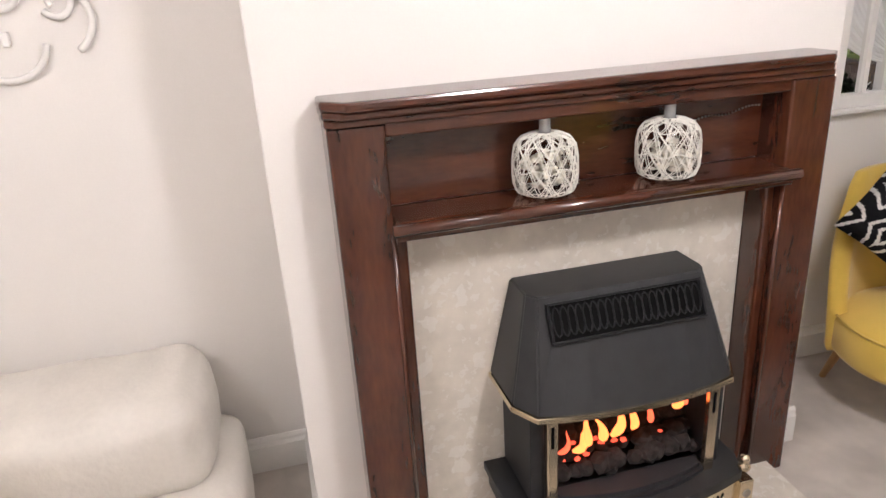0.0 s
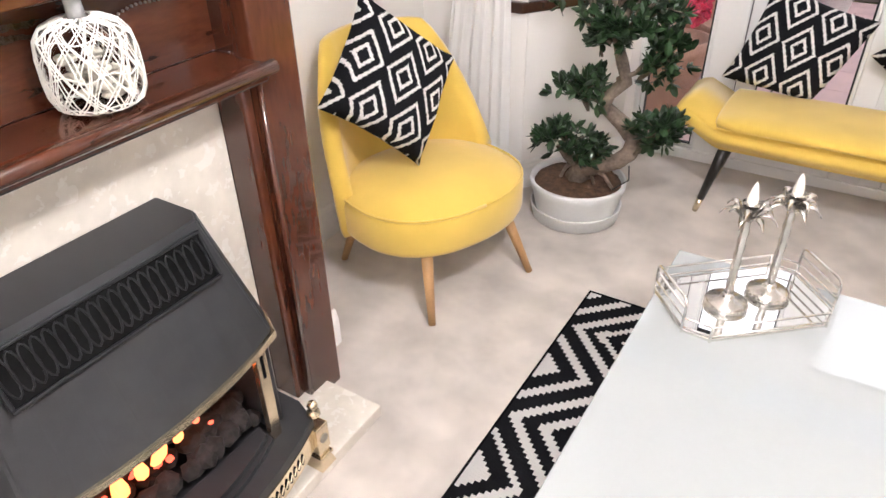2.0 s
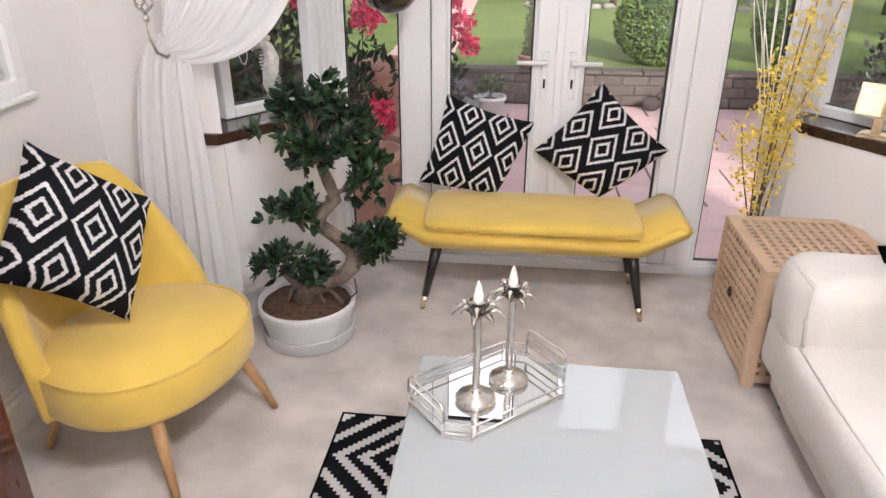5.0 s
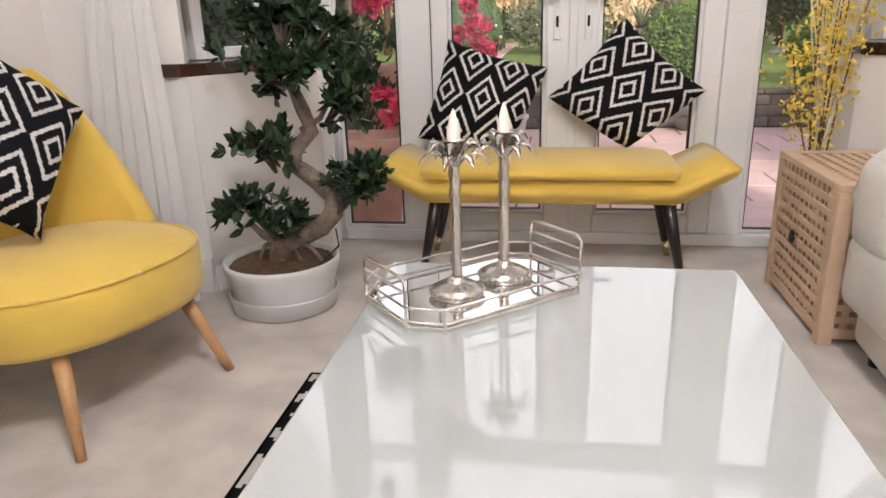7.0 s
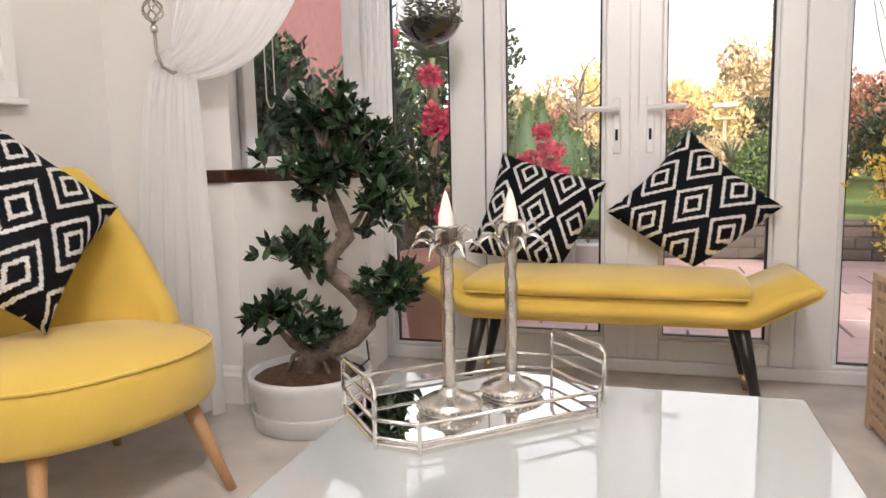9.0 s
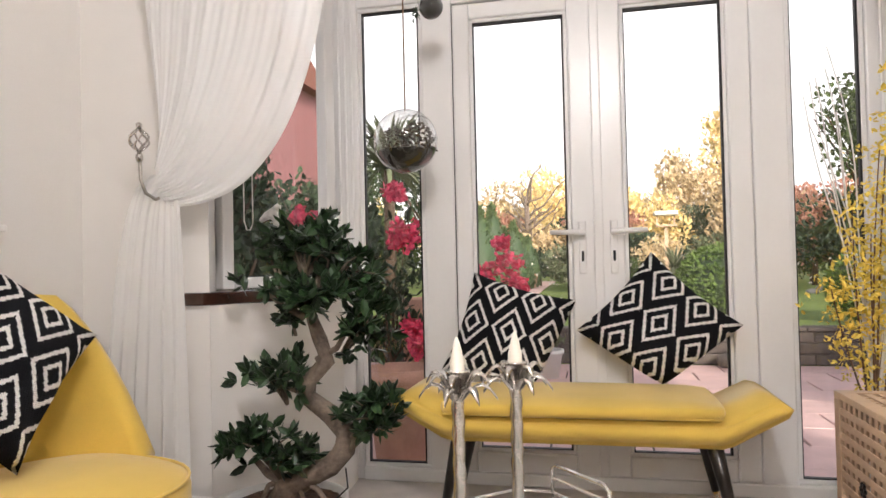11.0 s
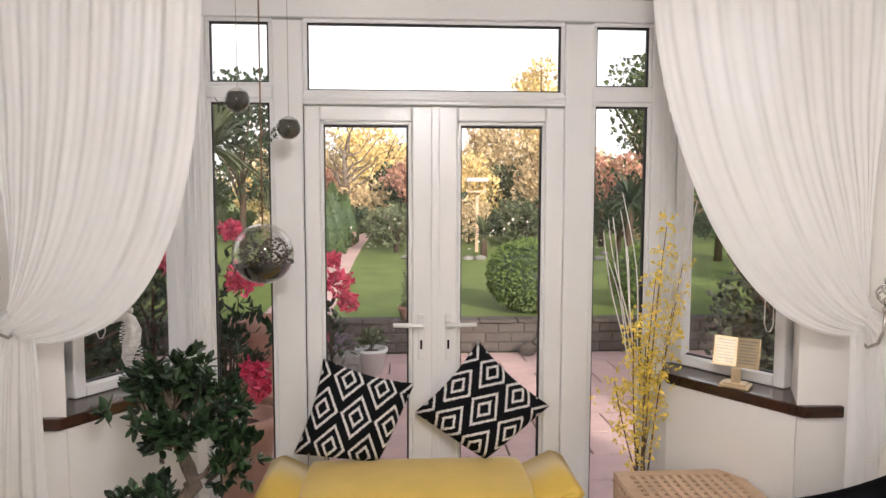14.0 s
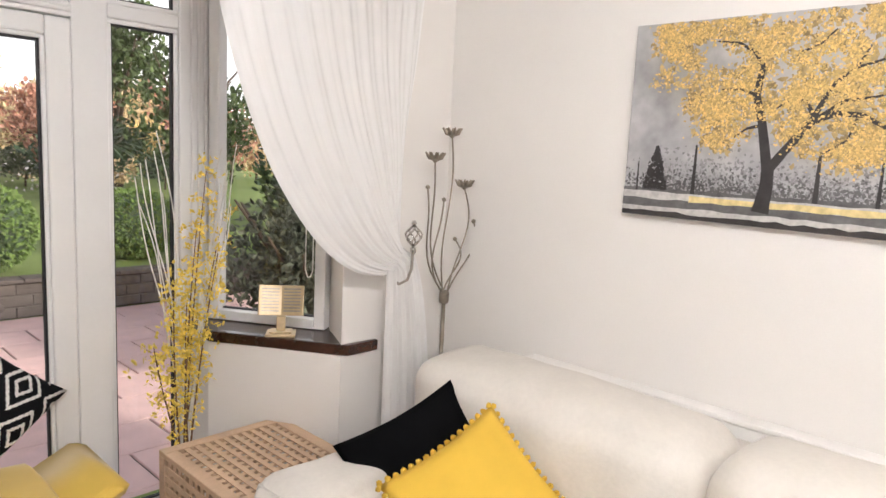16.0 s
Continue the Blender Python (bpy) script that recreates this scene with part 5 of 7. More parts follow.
curtain(-1, 1.57, 0.80, 1.462, 1.73, 1.36, "white voile curtain tied back beside the bay")
curtain(1, 1.63, 0.70, 1.52, 1.80, 1.48, "white voile curtain tied back beside the bay")
pole = stand("curtain_rail", (0, -0.83, 2.54), "white curtain rail under the ceiling", "curtain rail")
wpart("track", block(-1.7, 1.7, -0.85, -0.81, 2.53, 2.559, 0.003), M_GLOSSPAINT, pole)

# ---- ficus bonsai in its pot ----
fb = stand("bonsai_tree", (-1.035, -0.80, 0), "ficus bonsai with a twisted trunk in a grey pot", "potted tree")
part("saucer", turned([(0.178, 0.0), (0.188, 0.006), (0.198, 0.062), (0.200, 0.068), (0.195, 0.070), (0.186, 0.02)], 44), M_POT, fb, "pale grey saucer", True)
part("pot", turned([(0.165, 0.012), (0.180, 0.06), (0.197, 0.135), (0.205, 0.150), (0.208, 0.172), (0.206, 0.184), (0.198, 0.186), (0.192, 0.178), (0.186, 0.15)], 44), M_POT, fb, "pale grey round pot", True)
bm = turned([(0.188, 0.150), (0.187, 0.164), (0.15, 0.172), (0.12, 0.174), (0.09, 0.178), (0.06, 0.181), (0.03, 0.184)], 48)
for v in bm.verts:
    v.co.z += 0.006 * noise.noise(v.co * 40)
part("soil", bm, M_SOIL, fb, "bare brown soil", True)
trunk = [(0.0, 0, 0.235), (0.01, 0, 0.285), (0.08, 0.0, 0.325), (0.155, -0.01, 0.36), (0.195, -0.01, 0.41), (0.195, 0, 0.47), (0.13, 0.01, 0.525), (0.055, 0.01, 0.575), (0.06, 0, 0.63), (0.125, 0, 0.70), (0.10, 0.0, 0.77), (0.07, 0, 0.86), (0.10, 0, 0.98)]
trunk = [(x + 0.03 * min(1, (z - 0.235) / 0.3), y, z) for x, y, z in trunk]
bm = tube(trunk, [0.056, 0.047, 0.037, 0.034, 0.037, 0.035, 0.031, 0.028, 0.027, 0.028, 0.025, 0.018, 0.009], 14)
for v in bm.verts:
    v.co += 0.010 * noise.noise_vector(v.co * 26)
tk = part("trunk", bm, M_BARK, fb, "twisted grey-brown trunk", True)
for p, r in ((((0.03, 0, 0.28), (-0.05, -0.02, 0.33), (-0.10, -0.02, 0.38)), 0.018), (((0.19, 0, 0.44), (0.25, -0.02, 0.46), (0.29, -0.02, 0.51)), 0.014), (((0.06, 0, 0.60), (0.01, 0, 0.61), (-0.04, 0, 0.63)), 0.012), (((0.12, 0, 0.70), (0.19, 0, 0.74), (0.24, 0, 0.82)), 0.012), (((0.08, 0, 0.84), (0.0, 0, 0.88), (-0.05, 0, 0.92)), 0.012)):
    part("limb", tube(p, [r, r * 0.8, r * 0.5], 8), M_BARK, tk, "", True)
for x in (-0.05, 0.06, 0.12):
    part("root", tube([(x * 0.5, 0, 0.30), (x, -0.02, 0.29), (x * 1.4, -0.03, 0.24)], [0.012, 0.009, 0.007], 7), M_BARK, tk, "", True)
part("wire", tube([(0.22, -0.02, 0.36), (0.23, -0.03, 0.30), (0.17, -0.04, 0.245)], 0.003, 6), M_BLACKRUB, tk)
for i, (c, r, n, lump) in enumerate((((0.06, 0, 1.06), (0.20, 0.18, 0.12), 72, 11), ((0.17, 0, 1.0), (0.16, 0.16, 0.12), 44, 9), ((-0.05, 0, 0.98), (0.14, 0.15, 0.11), 38, 8), ((0.09, 0, 0.93), (0.24, 0.18, 0.09), 56, 10), ((0.25, 0, 0.82), (0.12, 0.13, 0.14), 42, 8), ((0.0, 0, 0.82), (0.07, 0.07, 0.05), 9, 2), ((-0.05, -0.01, 0.635), (0.14, 0.13, 0.10), 42, 7), ((-0.085, -0.03, 0.405), (0.20, 0.16, 0.11), 66, 8), ((0.31, -0.03, 0.525), (0.14, 0.13, 0.14), 48, 7))):
    c = (c[0] + 0.03, c[1], c[2])
    tips = [q for q in cloud(c, r, n, 20 + i, 0.3, lump) for _ in range(6)]
    leaves(tips, 0.050, "foliage_clump", M_FICUS, fb, 40 + i, 0.50, "glossy dark green leaves", face_up=0.35, out_from=(c[0], c[1], c[2] - 0.08))
    for q in tips[::36]:
        part("twig", tube([(c[0] * 0.6 + 0.03, c[1], c[2] - r[2] * 0.8), Vector(q).lerp(Vector(c), 0.5), q], [0.006, 0.004, 0.0025], 5), M_BARK, tk, "", True)

for ob in fb.children:
    if ob.name.split(".")[0] in ("trunk", "foliage_clump"):
        ob.location.z = -0.06

# ---- hanging glass globes ----
def hanging(at, r, cord, label, plants, seed, rich):
    h = stand("hanging_terrarium", at, label, "hanging terrarium", "hanging terrariums")
    prof = [(r * math.sin(a), -r * math.cos(a)) for a in np.linspace(0.12, math.pi - 0.12, 18)]
    part("glass_globe", turned(prof, 32), M_GLOBE, h, "clear glass globe", True)
    fill = [(r * 0.97 * math.sin(a), -r * 0.97 * math.cos(a)) for a in np.linspace(0.1, 1.22 if rich else 2.3, 12)]
    part("planting_mix", turned(fill, 28), M_MOSS, h, "dark moss and soil", True)
    part("opening_rim", tube([(r * 0.35 + 0.5 * r * math.cos(a), -r * 0.80, r * 0.12 + 0.5 * r * math.sin(a)) for a in np.linspace(0, 2 * math.pi, 25)], r * 0.025, 6), M_GLOBE, h, "", True)
    top = cord - at[2]
    part("cord", tube([(0, 0, r * 0.99), (0, 0, top)], 0.0035 if rich else 0.0015, 6), M_TWIG if rich else M_PEWTER, h)
    rng = random.Random(seed)
    pts = [(rng.gauss(0, r * 0.42), rng.gauss(0, r * 0.4), -r * 0.25 + abs(rng.gauss(0, r * 0.25))) for _ in range(plants)]
    leaves(pts, r * 0.45, "succulent", M_SUCC, h, seed, 0.3)["kind"] = "stuff"
    if rich:
        for ox, oz, size in ((0.40, 0.06, 0.42), (-0.34, 0.0, 0.36)):
            bm = bmesh.new()
            for k in range(90):
                a, z = k * 2.4, (k / 90 - 0.5) * r * 2.2 * size
                w = r * size * math.sqrt(max(0.05, 1 - (2 * z / (r * 2.3 * size)) ** 2))
                bulb(r * 0.18 * size, 1, (1, 1, 0.5), (r * ox + w * math.cos(a), -r * 0.1 + w * math.sin(a), z + r * oz), bm=bm)
            part("pine_cone", bm, M_CONE, h, "brown pine cone")
    else:
        leaves([(-r * 1.0 - rng.uniform(0, r * 0.5), -r * 0.3, -r * 0.1 - rng.uniform(0, r * 0.8)) for _ in range(26)], r * 0.4, "trailing_sprig", M_LEAF_DARK, h, seed + 3, 0.4)


M_GLOBE = glass_mat("globe_glass", (0.93, 0.93, 0.92), 0.0, 0.10, 2.2)
M_MOSS = mat("dark_moss", (0.018, 0.016, 0.011), 0.9, scale=60, var=0.5, bump=0.5)
M_CONE = mat("pine_cone_brown", (0.06, 0.034, 0.022), 0.8, bump=0.3)
M_SUCC = leaf_mat("dusky_succulent", (0.06, 0.055, 0.04), 0.6, 0.5)
hanging((-0.718, -0.36, 1.422), 0.124, 2.56, "large clear glass globe with moss and pine cone", 40, 5, True)
hanging((-0.808, -0.36, 2.041), 0.050, 2.56, "small glass globe planter on a cord", 60, 6, False)
hanging((-0.606, -0.36, 1.933), 0.047, 2.56, "small glass globe planter on a cord", 40, 7, False)

# ---- twigs in the floor vase ----
vs_ = stand("twig_vase", (0.94, -0.215, 0), "floor vase with yellow forsythia and white willow twigs", "vase")
part("vase", turned([(0.055, 0), (0.07, 0.01), (0.075, 0.14), (0.06, 0.24), (0.05, 0.29), (0.056, 0.31), (0.05, 0.31), (0.045, 0.27)], 24), M_POT, vs_, "", True)
rng = random.Random(12)
petals = []
for k, (tx, ty, tz) in enumerate(((0.05, -0.08, 1.53), (-0.09, -0.10, 1.12), (0.0, -0.10, 1.30), (-0.02, -0.06, 1.02), (0.10, -0.08, 1.20), (0.14, -0.05, 1.36), (-0.17, -0.10, 0.86))):
    p0, p3 = Vector((rng.uniform(-0.02, 0.02), 0, 0.285)), Vector((tx, ty, tz))
    mid = p0.lerp(p3, 0.5) + Vector((-0.03, -0.01, 0.0))
    path = [p0.lerp(mid, t).lerp(mid.lerp(p3, t), t) for t in np.linspace(0, 1, 12)]
    part("forsythia_twig", tube(path, list(np.linspace(0.0045, 0.0018, 12)), 6), M_TWIG, vs_)
    lo = 3 if k else 4
    for i in range(lo, 12):
        for _ in range(13 if i > 4 else 4):
            c = path[i] + Vector((rng.gauss(0, 0.027), rng.gauss(0, 0.027), rng.gauss(0, 0.034)))
            for _ in range(3):
                petals.append(c + Vector((rng.gauss(0, 0.004), rng.gauss(0, 0.004), rng.gauss(0, 0.004))))
leaves(petals, 0.023, "forsythia_blossom", M_PETAL_YELLOW, vs_, 3, 0.5, "bright yellow blossom")
for k in range(15):
    a = rng.uniform(-1.25, 1)
    if abs(a) < 0.35:
        a = math.copysign(0.55, a)
    h = rng.uniform(1.35, 1.68)
    path = []
    for t in np.linspace(0, 1, 18):
        path.append((0.24 * a * t ** 1.5 + 0.018 * math.sin(9 * t + k) * t, -0.08 * t + 0.015 * math.cos(8 * t + 2 * k) * t, 0.285 + (h - 0.285) * t))
    part("willow_twig", tube(path, list(np.linspace(0.0042, 0.0022, 18)), 5), M_WILLOW, vs_, "white painted curly willow twig")

# ---- standing metal flower lamp ----
fl = stand("flower_floor_lamp", (1.82, -0.82, 0), "tall metal floor lamp shaped as a flower spray", "floor lamp")
part("base", turned([(0.10, 0), (0.105, 0.008), (0.09, 0.02), (0.02, 0.028)], 28), M_BRONZE, fl, "", True)
part("pole", tube([(0, 0, 0.02), (0, 0, 1.02)], 0.009, 10), M_BRONZE, fl, "", True)
part("collar", turned([(0.018, 1.0), (0.022, 1.01), (0.022, 1.045), (0.018, 1.055)], 16), M_BRONZE, fl, "", True)


def bloom(p, r):
    f = part("flower_head", bulb(r * 0.3, 1, at=p), M_BRONZE, fl, "openwork metal flower head")
    for k in range(9):
        a = 2 * math.pi * k / 9
        q = Vector(p)
        part("petal", tube([q, q + Vector((0.6 * r * math.cos(a), 0.6 * r * math.sin(a), 0.25 * r)), q + Vector((r * math.cos(a), r * math.sin(a), 0.75 * r))], [0.006, 0.009, 0.003], 5), M_BRONZE, f)


for k, (x, y, z, kind) in enumerate(((0.0, 0, 1.72, 1), (-0.115, -0.02, 1.615, 1), (0.06, -0.03, 1.505, 1), (0.098, -0.06, 1.36, 0), (-0.15, -0.02, 1.505, 0), (0.04, -0.01, 1.28, 0), (-0.03, 0, 1.45, 0))):
    bend = -0.10 if x > 0 else 0.07
    path = [Vector((0.012 * math.sin(k), 0.01 * math.cos(k), 1.04)).lerp(Vector((x, y, z)), t) + Vector((-0.055 * math.copysign(1, -x) * math.sin(math.pi * t) * (1 if k else 0) - 0.02 * math.sin(2 * math.pi * t), 0, 0)) for t in np.linspace(0, 1, 14)]
    part("stem", tube(path, 0.0036, 7), M_BRONZE, fl, "", True)
    if kind:
        bloom((x, y, z), 0.042)
    else:
        part("bud", bulb(0.011, 1, at=(x, y, z)), M_BRONZE, fl, "", True)

# ---- sill ornaments ----
bk = stand("open_book_ornament", (1.25, -0.435, 0.862), "gold open book ornament on a small stand", "ornament", rz=-38)
part("plinth", block(-0.06, 0.06, -0.045, 0.045, 0, 0.012, 0.003), M_GOLD, bk)
part("plinth_step", block(-0.045, 0.045, -0.033, 0.033, 0.012, 0.02, 0.003), M_GOLD, bk)
part("stem", block(-0.018, 0.018, -0.014, 0.014, 0.02, 0.08, 0.003), M_GOLD, bk)
for s in (-1, 1):
    pg = part("page", block(0, 0.095, -0.006, 0.006, 0, 0.125, 0.002), M_GOLD, bk, "gold page with raised script lines")
    pg.matrix_local = Matrix.Translation((0, 0.0, 0.082)) @ Matrix.Rotation(radians(-14), 4, "X") @ Matrix.Rotation(radians(0 if s > 0 else 180) + radians(-16 * s), 4, "Z")
    for k in range(8):
        part("script_line", block(0.012, 0.084, -0.0085, 0.0085, 0.016 + 0.013 * k, 0.0215 + 0.013 * k), M_PEWTER, pg)
sh = stand("seahorse_ornament", (-1.285, -0.33, 0.862), "silver ribbed seahorse ornament on the window sill", "ornament")
M_SEA = mat("silvered_resin", (0.72, 0.70, 0.67), 0.35, 0.4, scale=30, var=0.2, bump=0.3)
path = [(0.0, 0, 0.0), (0.03, 0, 0.02), (0.035, 0, 0.055), (0.01, 0, 0.08), (0.0, 0, 0.13), (0.018, 0, 0.19), (0.028, 0, 0.24), (0.015, 0, 0.285), (-0.01, 0, 0.305), (-0.035, 0, 0.295), (-0.062, 0, 0.275)]
bm = tube(path, [0.02, 0.010, 0.010, 0.014, 0.024, 0.034, 0.032, 0.024, 0.026, 0.017, 0.009], 12)
for k in range(14):
    turned([(0.012 + 0.024 * math.sin(math.pi * (k + 2) / 17), -0.002), (0.014 + 0.025 * math.sin(math.pi * (k + 2) / 17), 0.0), (0.012 + 0.024 * math.sin(math.pi * (k + 2) / 17), 0.002)], 10, bm, False, (0.012 + 0.012 * math.sin(k * 0.4), 0, 0.08 + 0.0145 * k))
bulb(0.02, 1, (1, 0.5, 1), (0.012, 0, 0.325), bm=bm)
part("figure", bm, M_SEA, sh, "", True)

# ---- arched mirror ----
mr = stand("window_mirror", (-1.878, -1.37, 1.10), "white arched window-frame mirror on the wall", "mirror")
HW, ZA = 0.265, 0.90


def arch(r, z0, n=20):
    return [(-r, z0)] + [(-r * math.cos(math.pi * k / n), ZA + r * math.sin(math.pi * k / n)) for k in range(n + 1)] + [(r, z0)]


def extr(outer, inner, x0, x1):
    """A frame between two outlines in the wall's plane."""
    bm = bmesh.new()
    rows = [[bm.verts.new((x, y, z)) for y, z in o] for x in (x0, x1) for o in (outer, inner)]
    n = len(outer)
    o0, i0, o1, i1 = rows
    for k in range(n - 1):
        bm.faces.new((o0[k], o0[k + 1], o1[k + 1], o1[k]))
        bm.faces.new((i0[k], i1[k], i1[k + 1], i0[k + 1]))
        bm.faces.new((o1[k], o1[k + 1], i1[k + 1], i1[k]))
        bm.faces.new((o0[k], i0[k], i0[k + 1], o0[k + 1]))
    for k in (0, n - 1):
        bm.faces.new((o0[k], o1[k], i1[k], i0[k]))
    return bm


part("frame", extr(arch(HW, 0.03), arch(HW - 0.045, 0.03), 0.0, 0.03), M_GLOSSPAINT, mr, "white painted arched frame")
part("bottom_rail", block(0, 0.032, -HW, HW, 0.0, 0.05, 0.004), M_GLOSSPAINT, mr)
part("ledge", block(0, 0.05, -HW - 0.02, HW + 0.02, -0.022, 0.0, 0.006), M_GLOSSPAINT, mr)
for y in (-0.11, 0.0, 0.11):
    part("glazing_bar", block(0.004, 0.026, y - 0.012, y + 0.012, 0.05, ZA + math.sqrt(max(0, (HW - 0.05) ** 2 - y * y)), 0.003), M_GLOSSPAINT, mr)
part("glazing_bar", block(0.005, 0.024, -HW + 0.04, HW - 0.04, ZA - 0.011, ZA + 0.011, 0.003), M_GLOSSPAINT, mr)
bm = block(0.004, 0.009, -HW + 0.03, HW - 0.03, 0.03, ZA)
RA = HW - 0.03
for k in range(20):
    a0, a1 = math.pi * k / 20, math.pi * (k + 1) / 20
    bm.faces.new([bm.verts.new(q) for q in ((0.009, 0, ZA), (0.009, -RA * math.cos(a0), ZA + RA * math.sin(a0)), (0.009, -RA * math.cos(a1), ZA + RA * math.sin(a1)))])
part("mirror_glass", bm, M_MIRROR, mr, "silvered mirror glass")

# ---- white scroll on the alcove wall ----
sw = stand("wall_scroll", (XL, -4.37, 1.57), "white painted scrollwork wall ornament", "wall ornament")


def scroll(cy, cz, r0, r1, a0, a1, w=0.010):
    pts = []
    for t in np.linspace(0, 1, 26):
        a, r = a0 + (a1 - a0) * t, r0 + (r1 - r0) * t
        pts.append((0.014, cy + r * math.cos(a), cz + r * math.sin(a)))
    part("scroll", tube(pts, [w] * 26, 6), M_GLOSSPAINT, sw, "", True)


for q in ((0.0, 0.0, 0.12, 0.10, 3.4, 6.1), (0.14, 0.06, 0.05, 0.11, 2.0, -1.2), (0.15, 0.09, 0.045, 0.018, -2.6, 3.8), (-0.09, 0.02, 0.06, 0.02, 0.5, 6.5), (-0.16, -0.06, 0.035, 0.06, 6.0, 1.4), (0.02, 0.12, 0.05, 0.02, 3.0, 9.2), (0.21, 0.16, 0.07, 0.02, -1.5, 4.6), (-0.17, -0.115, 0.02, 0.045, 2.8, 6.6), (-0.05, 0.09, 0.12, 0.16, 3.6, 4.6)):
    scroll(*q)
part("wall_pin", block(-0.002, 0.02, -0.01, 0.01, -0.02, 0.02, 0.003), M_GLOSSPAINT, sw)

# ---- radiator behind the sofa ----
rd = stand("radiator", (1.90, -2.2, 0.14), "white panel radiator behind the sofa", "radiator")
wpart("panel", block(1.865, 1.915, -3.35, -1.26, 0.16, 0.842, 0.008), M_GLOSSPAINT, rd)
wpart("top_grille", block(1.855, 1.925, -3.36, -1.25, 0.842, 0.860, 0.005), M_GLOSSPAINT, rd)
wpart("valve", tube([(1.89, -1.25, 0.14), (1.89, -1.25, 0.0)], 0.009, 8), M_CHROME, rd)
wpart("bracket", block(1.90, 1.932, -2.3, -2.2, 0.4, 0.5), M_GLOSSPAINT, rd)

# ---- canvas picture ----
pc = stand("canvas_picture", (1.928, -1.60, 1.468), "canvas print of a golden tree in a grey park", "picture")
PW, PH = 1.20, 0.642
M_PGREY = mat("print_grey_sky", (0.43, 0.42, 0.425), 0.6, scale=3, var=0.38, bump=0.05, fine=18)
M_PDARK = mat("print_dark", (0.035, 0.030, 0.030), 0.6, scale=20, var=0.3, bump=0)
M_PMID = mat("print_mid_grey", (0.12, 0.115, 0.115), 0.6, scale=20, var=0.35, bump=0)
M_PGOLDGRASS = mat("print_gold_grass", (0.66, 0.53, 0.25), 0.6, scale=30, var=0.2, bump=0)
M_PLIGHT = mat("print_pale_path", (0.50, 0.48, 0.46), 0.6, scale=30, var=0.2, bump=0)
M_PLEAF = leaf_mat("print_gold_leaf", (0.66, 0.46, 0.17), 0.7, 0.35)
M_PTAN = leaf_mat("print_tan_leaf", (0.42, 0.31, 0.15), 0.7, 0.45)
part("canvas", block(-0.034, 0.0, -PW, 0.0, 0.0, PH, 0.003), M_PGREY, pc, "stretched canvas")


LAYER = [0]


def flat(pts, depth, material, name):
    """A painted shape on the canvas; p from its left edge, q from its foot."""
    bm = bmesh.new()
    LAYER[0] += 1
    depth += 0.00012 * LAYER[0]
    bm.faces.new([bm.verts.new((-0.0345 - depth, -p, q)) for p, q in pts])
    part(name, bm, material, pc)


rngp = random.Random(8)
wob = lambda q, a: [(PW * k / 30, q + a * rngp.uniform(-1, 1)) for k in range(31)]
flat([(0, 0.001)] + wob(0.088, 0.002) + [(PW, 0.001)], 0.0005, M_PLIGHT, "path_band")
flat(wob(0.060, 0.003) + wob(0.035, 0.003)[::-1], 0.0009, M_PMID, "shade_band")
flat([(0, 0.001)] + wob(0.018, 0.004) + [(PW, 0.001)], 0.0009, M_PDARK, "shade_band")
flat(wob(0.078, 0.002)[6:] + wob(0.058, 0.003)[:5:-1], 0.0012, M_PGOLDGRASS, "grass_band")
flat(wob(0.096, 0.002) + wob(0.084, 0.002)[::-1], 0.0012, M_PMID, "shade_band")
tufts = [(0, -rngp.uniform(0.0, PW), 0.09 + abs(rngp.gauss(0, 0.035))) for _ in range(1500)]


def dabs(points, size, material, name, depth, seed):
    rr = random.Random(seed)
    bm = bmesh.new()
    for _, y, z in points:
        if not (-PW + 0.01 < y < -0.005 and 0.0 < z < PH - 0.006):
            continue
        s = size * rr.uniform(0.5, 1.4)
        a = rr.uniform(0, 6.28)
        bm.faces.new([bm.verts.new((-0.0345 - depth - rr.uniform(0, 0.0008), max(-PW, min(0, y + s * math.cos(a + b) * f)), max(0, min(PH, z + s * math.sin(a + b) * f)))) for b, f in ((0, 1), (1.3, 0.6), (2.6, 0.9), (4.2, 0.55))])
    part(name, bm, material, pc)


M_PSOFT = leaf_mat("print_soft_grey", (0.30, 0.29, 0.295), 0.7, 0.3)
dabs([(0, -rngp.uniform(0.12, PW), 0.09 + abs(rngp.gauss(0, 0.06))) for _ in range(2600)], 0.007, M_PSOFT, "far_wood", 0.0010, 6)
dabs(tufts, 0.006, M_PMID, "far_wood", 0.0016, 1)
dabs([(0, -0.115 + rngp.uniform(-0.045, 0.045) * (1 - w) ** 0.8, 0.095 + 0.14 * w) for w in [rngp.uniform(0, 1) ** 1.4 for _ in range(520)]], 0.007, M_PDARK, "dark_conifer", 0.0018, 2)
for x, w, h in ((0.25, 0.007, 0.16), (0.62, 0.008, 0.15), (0.78, 0.006, 0.13), (0.05, 0.004, 0.10), (0.92, 0.008, 0.16)):
    flat([(x - w, 0.085), (x + w, 0.085), (x + w * 0.5, 0.085 + h), (x - w * 0.4, 0.085 + h)], 0.0022, M_PDARK, "far_trunk")
gold = []
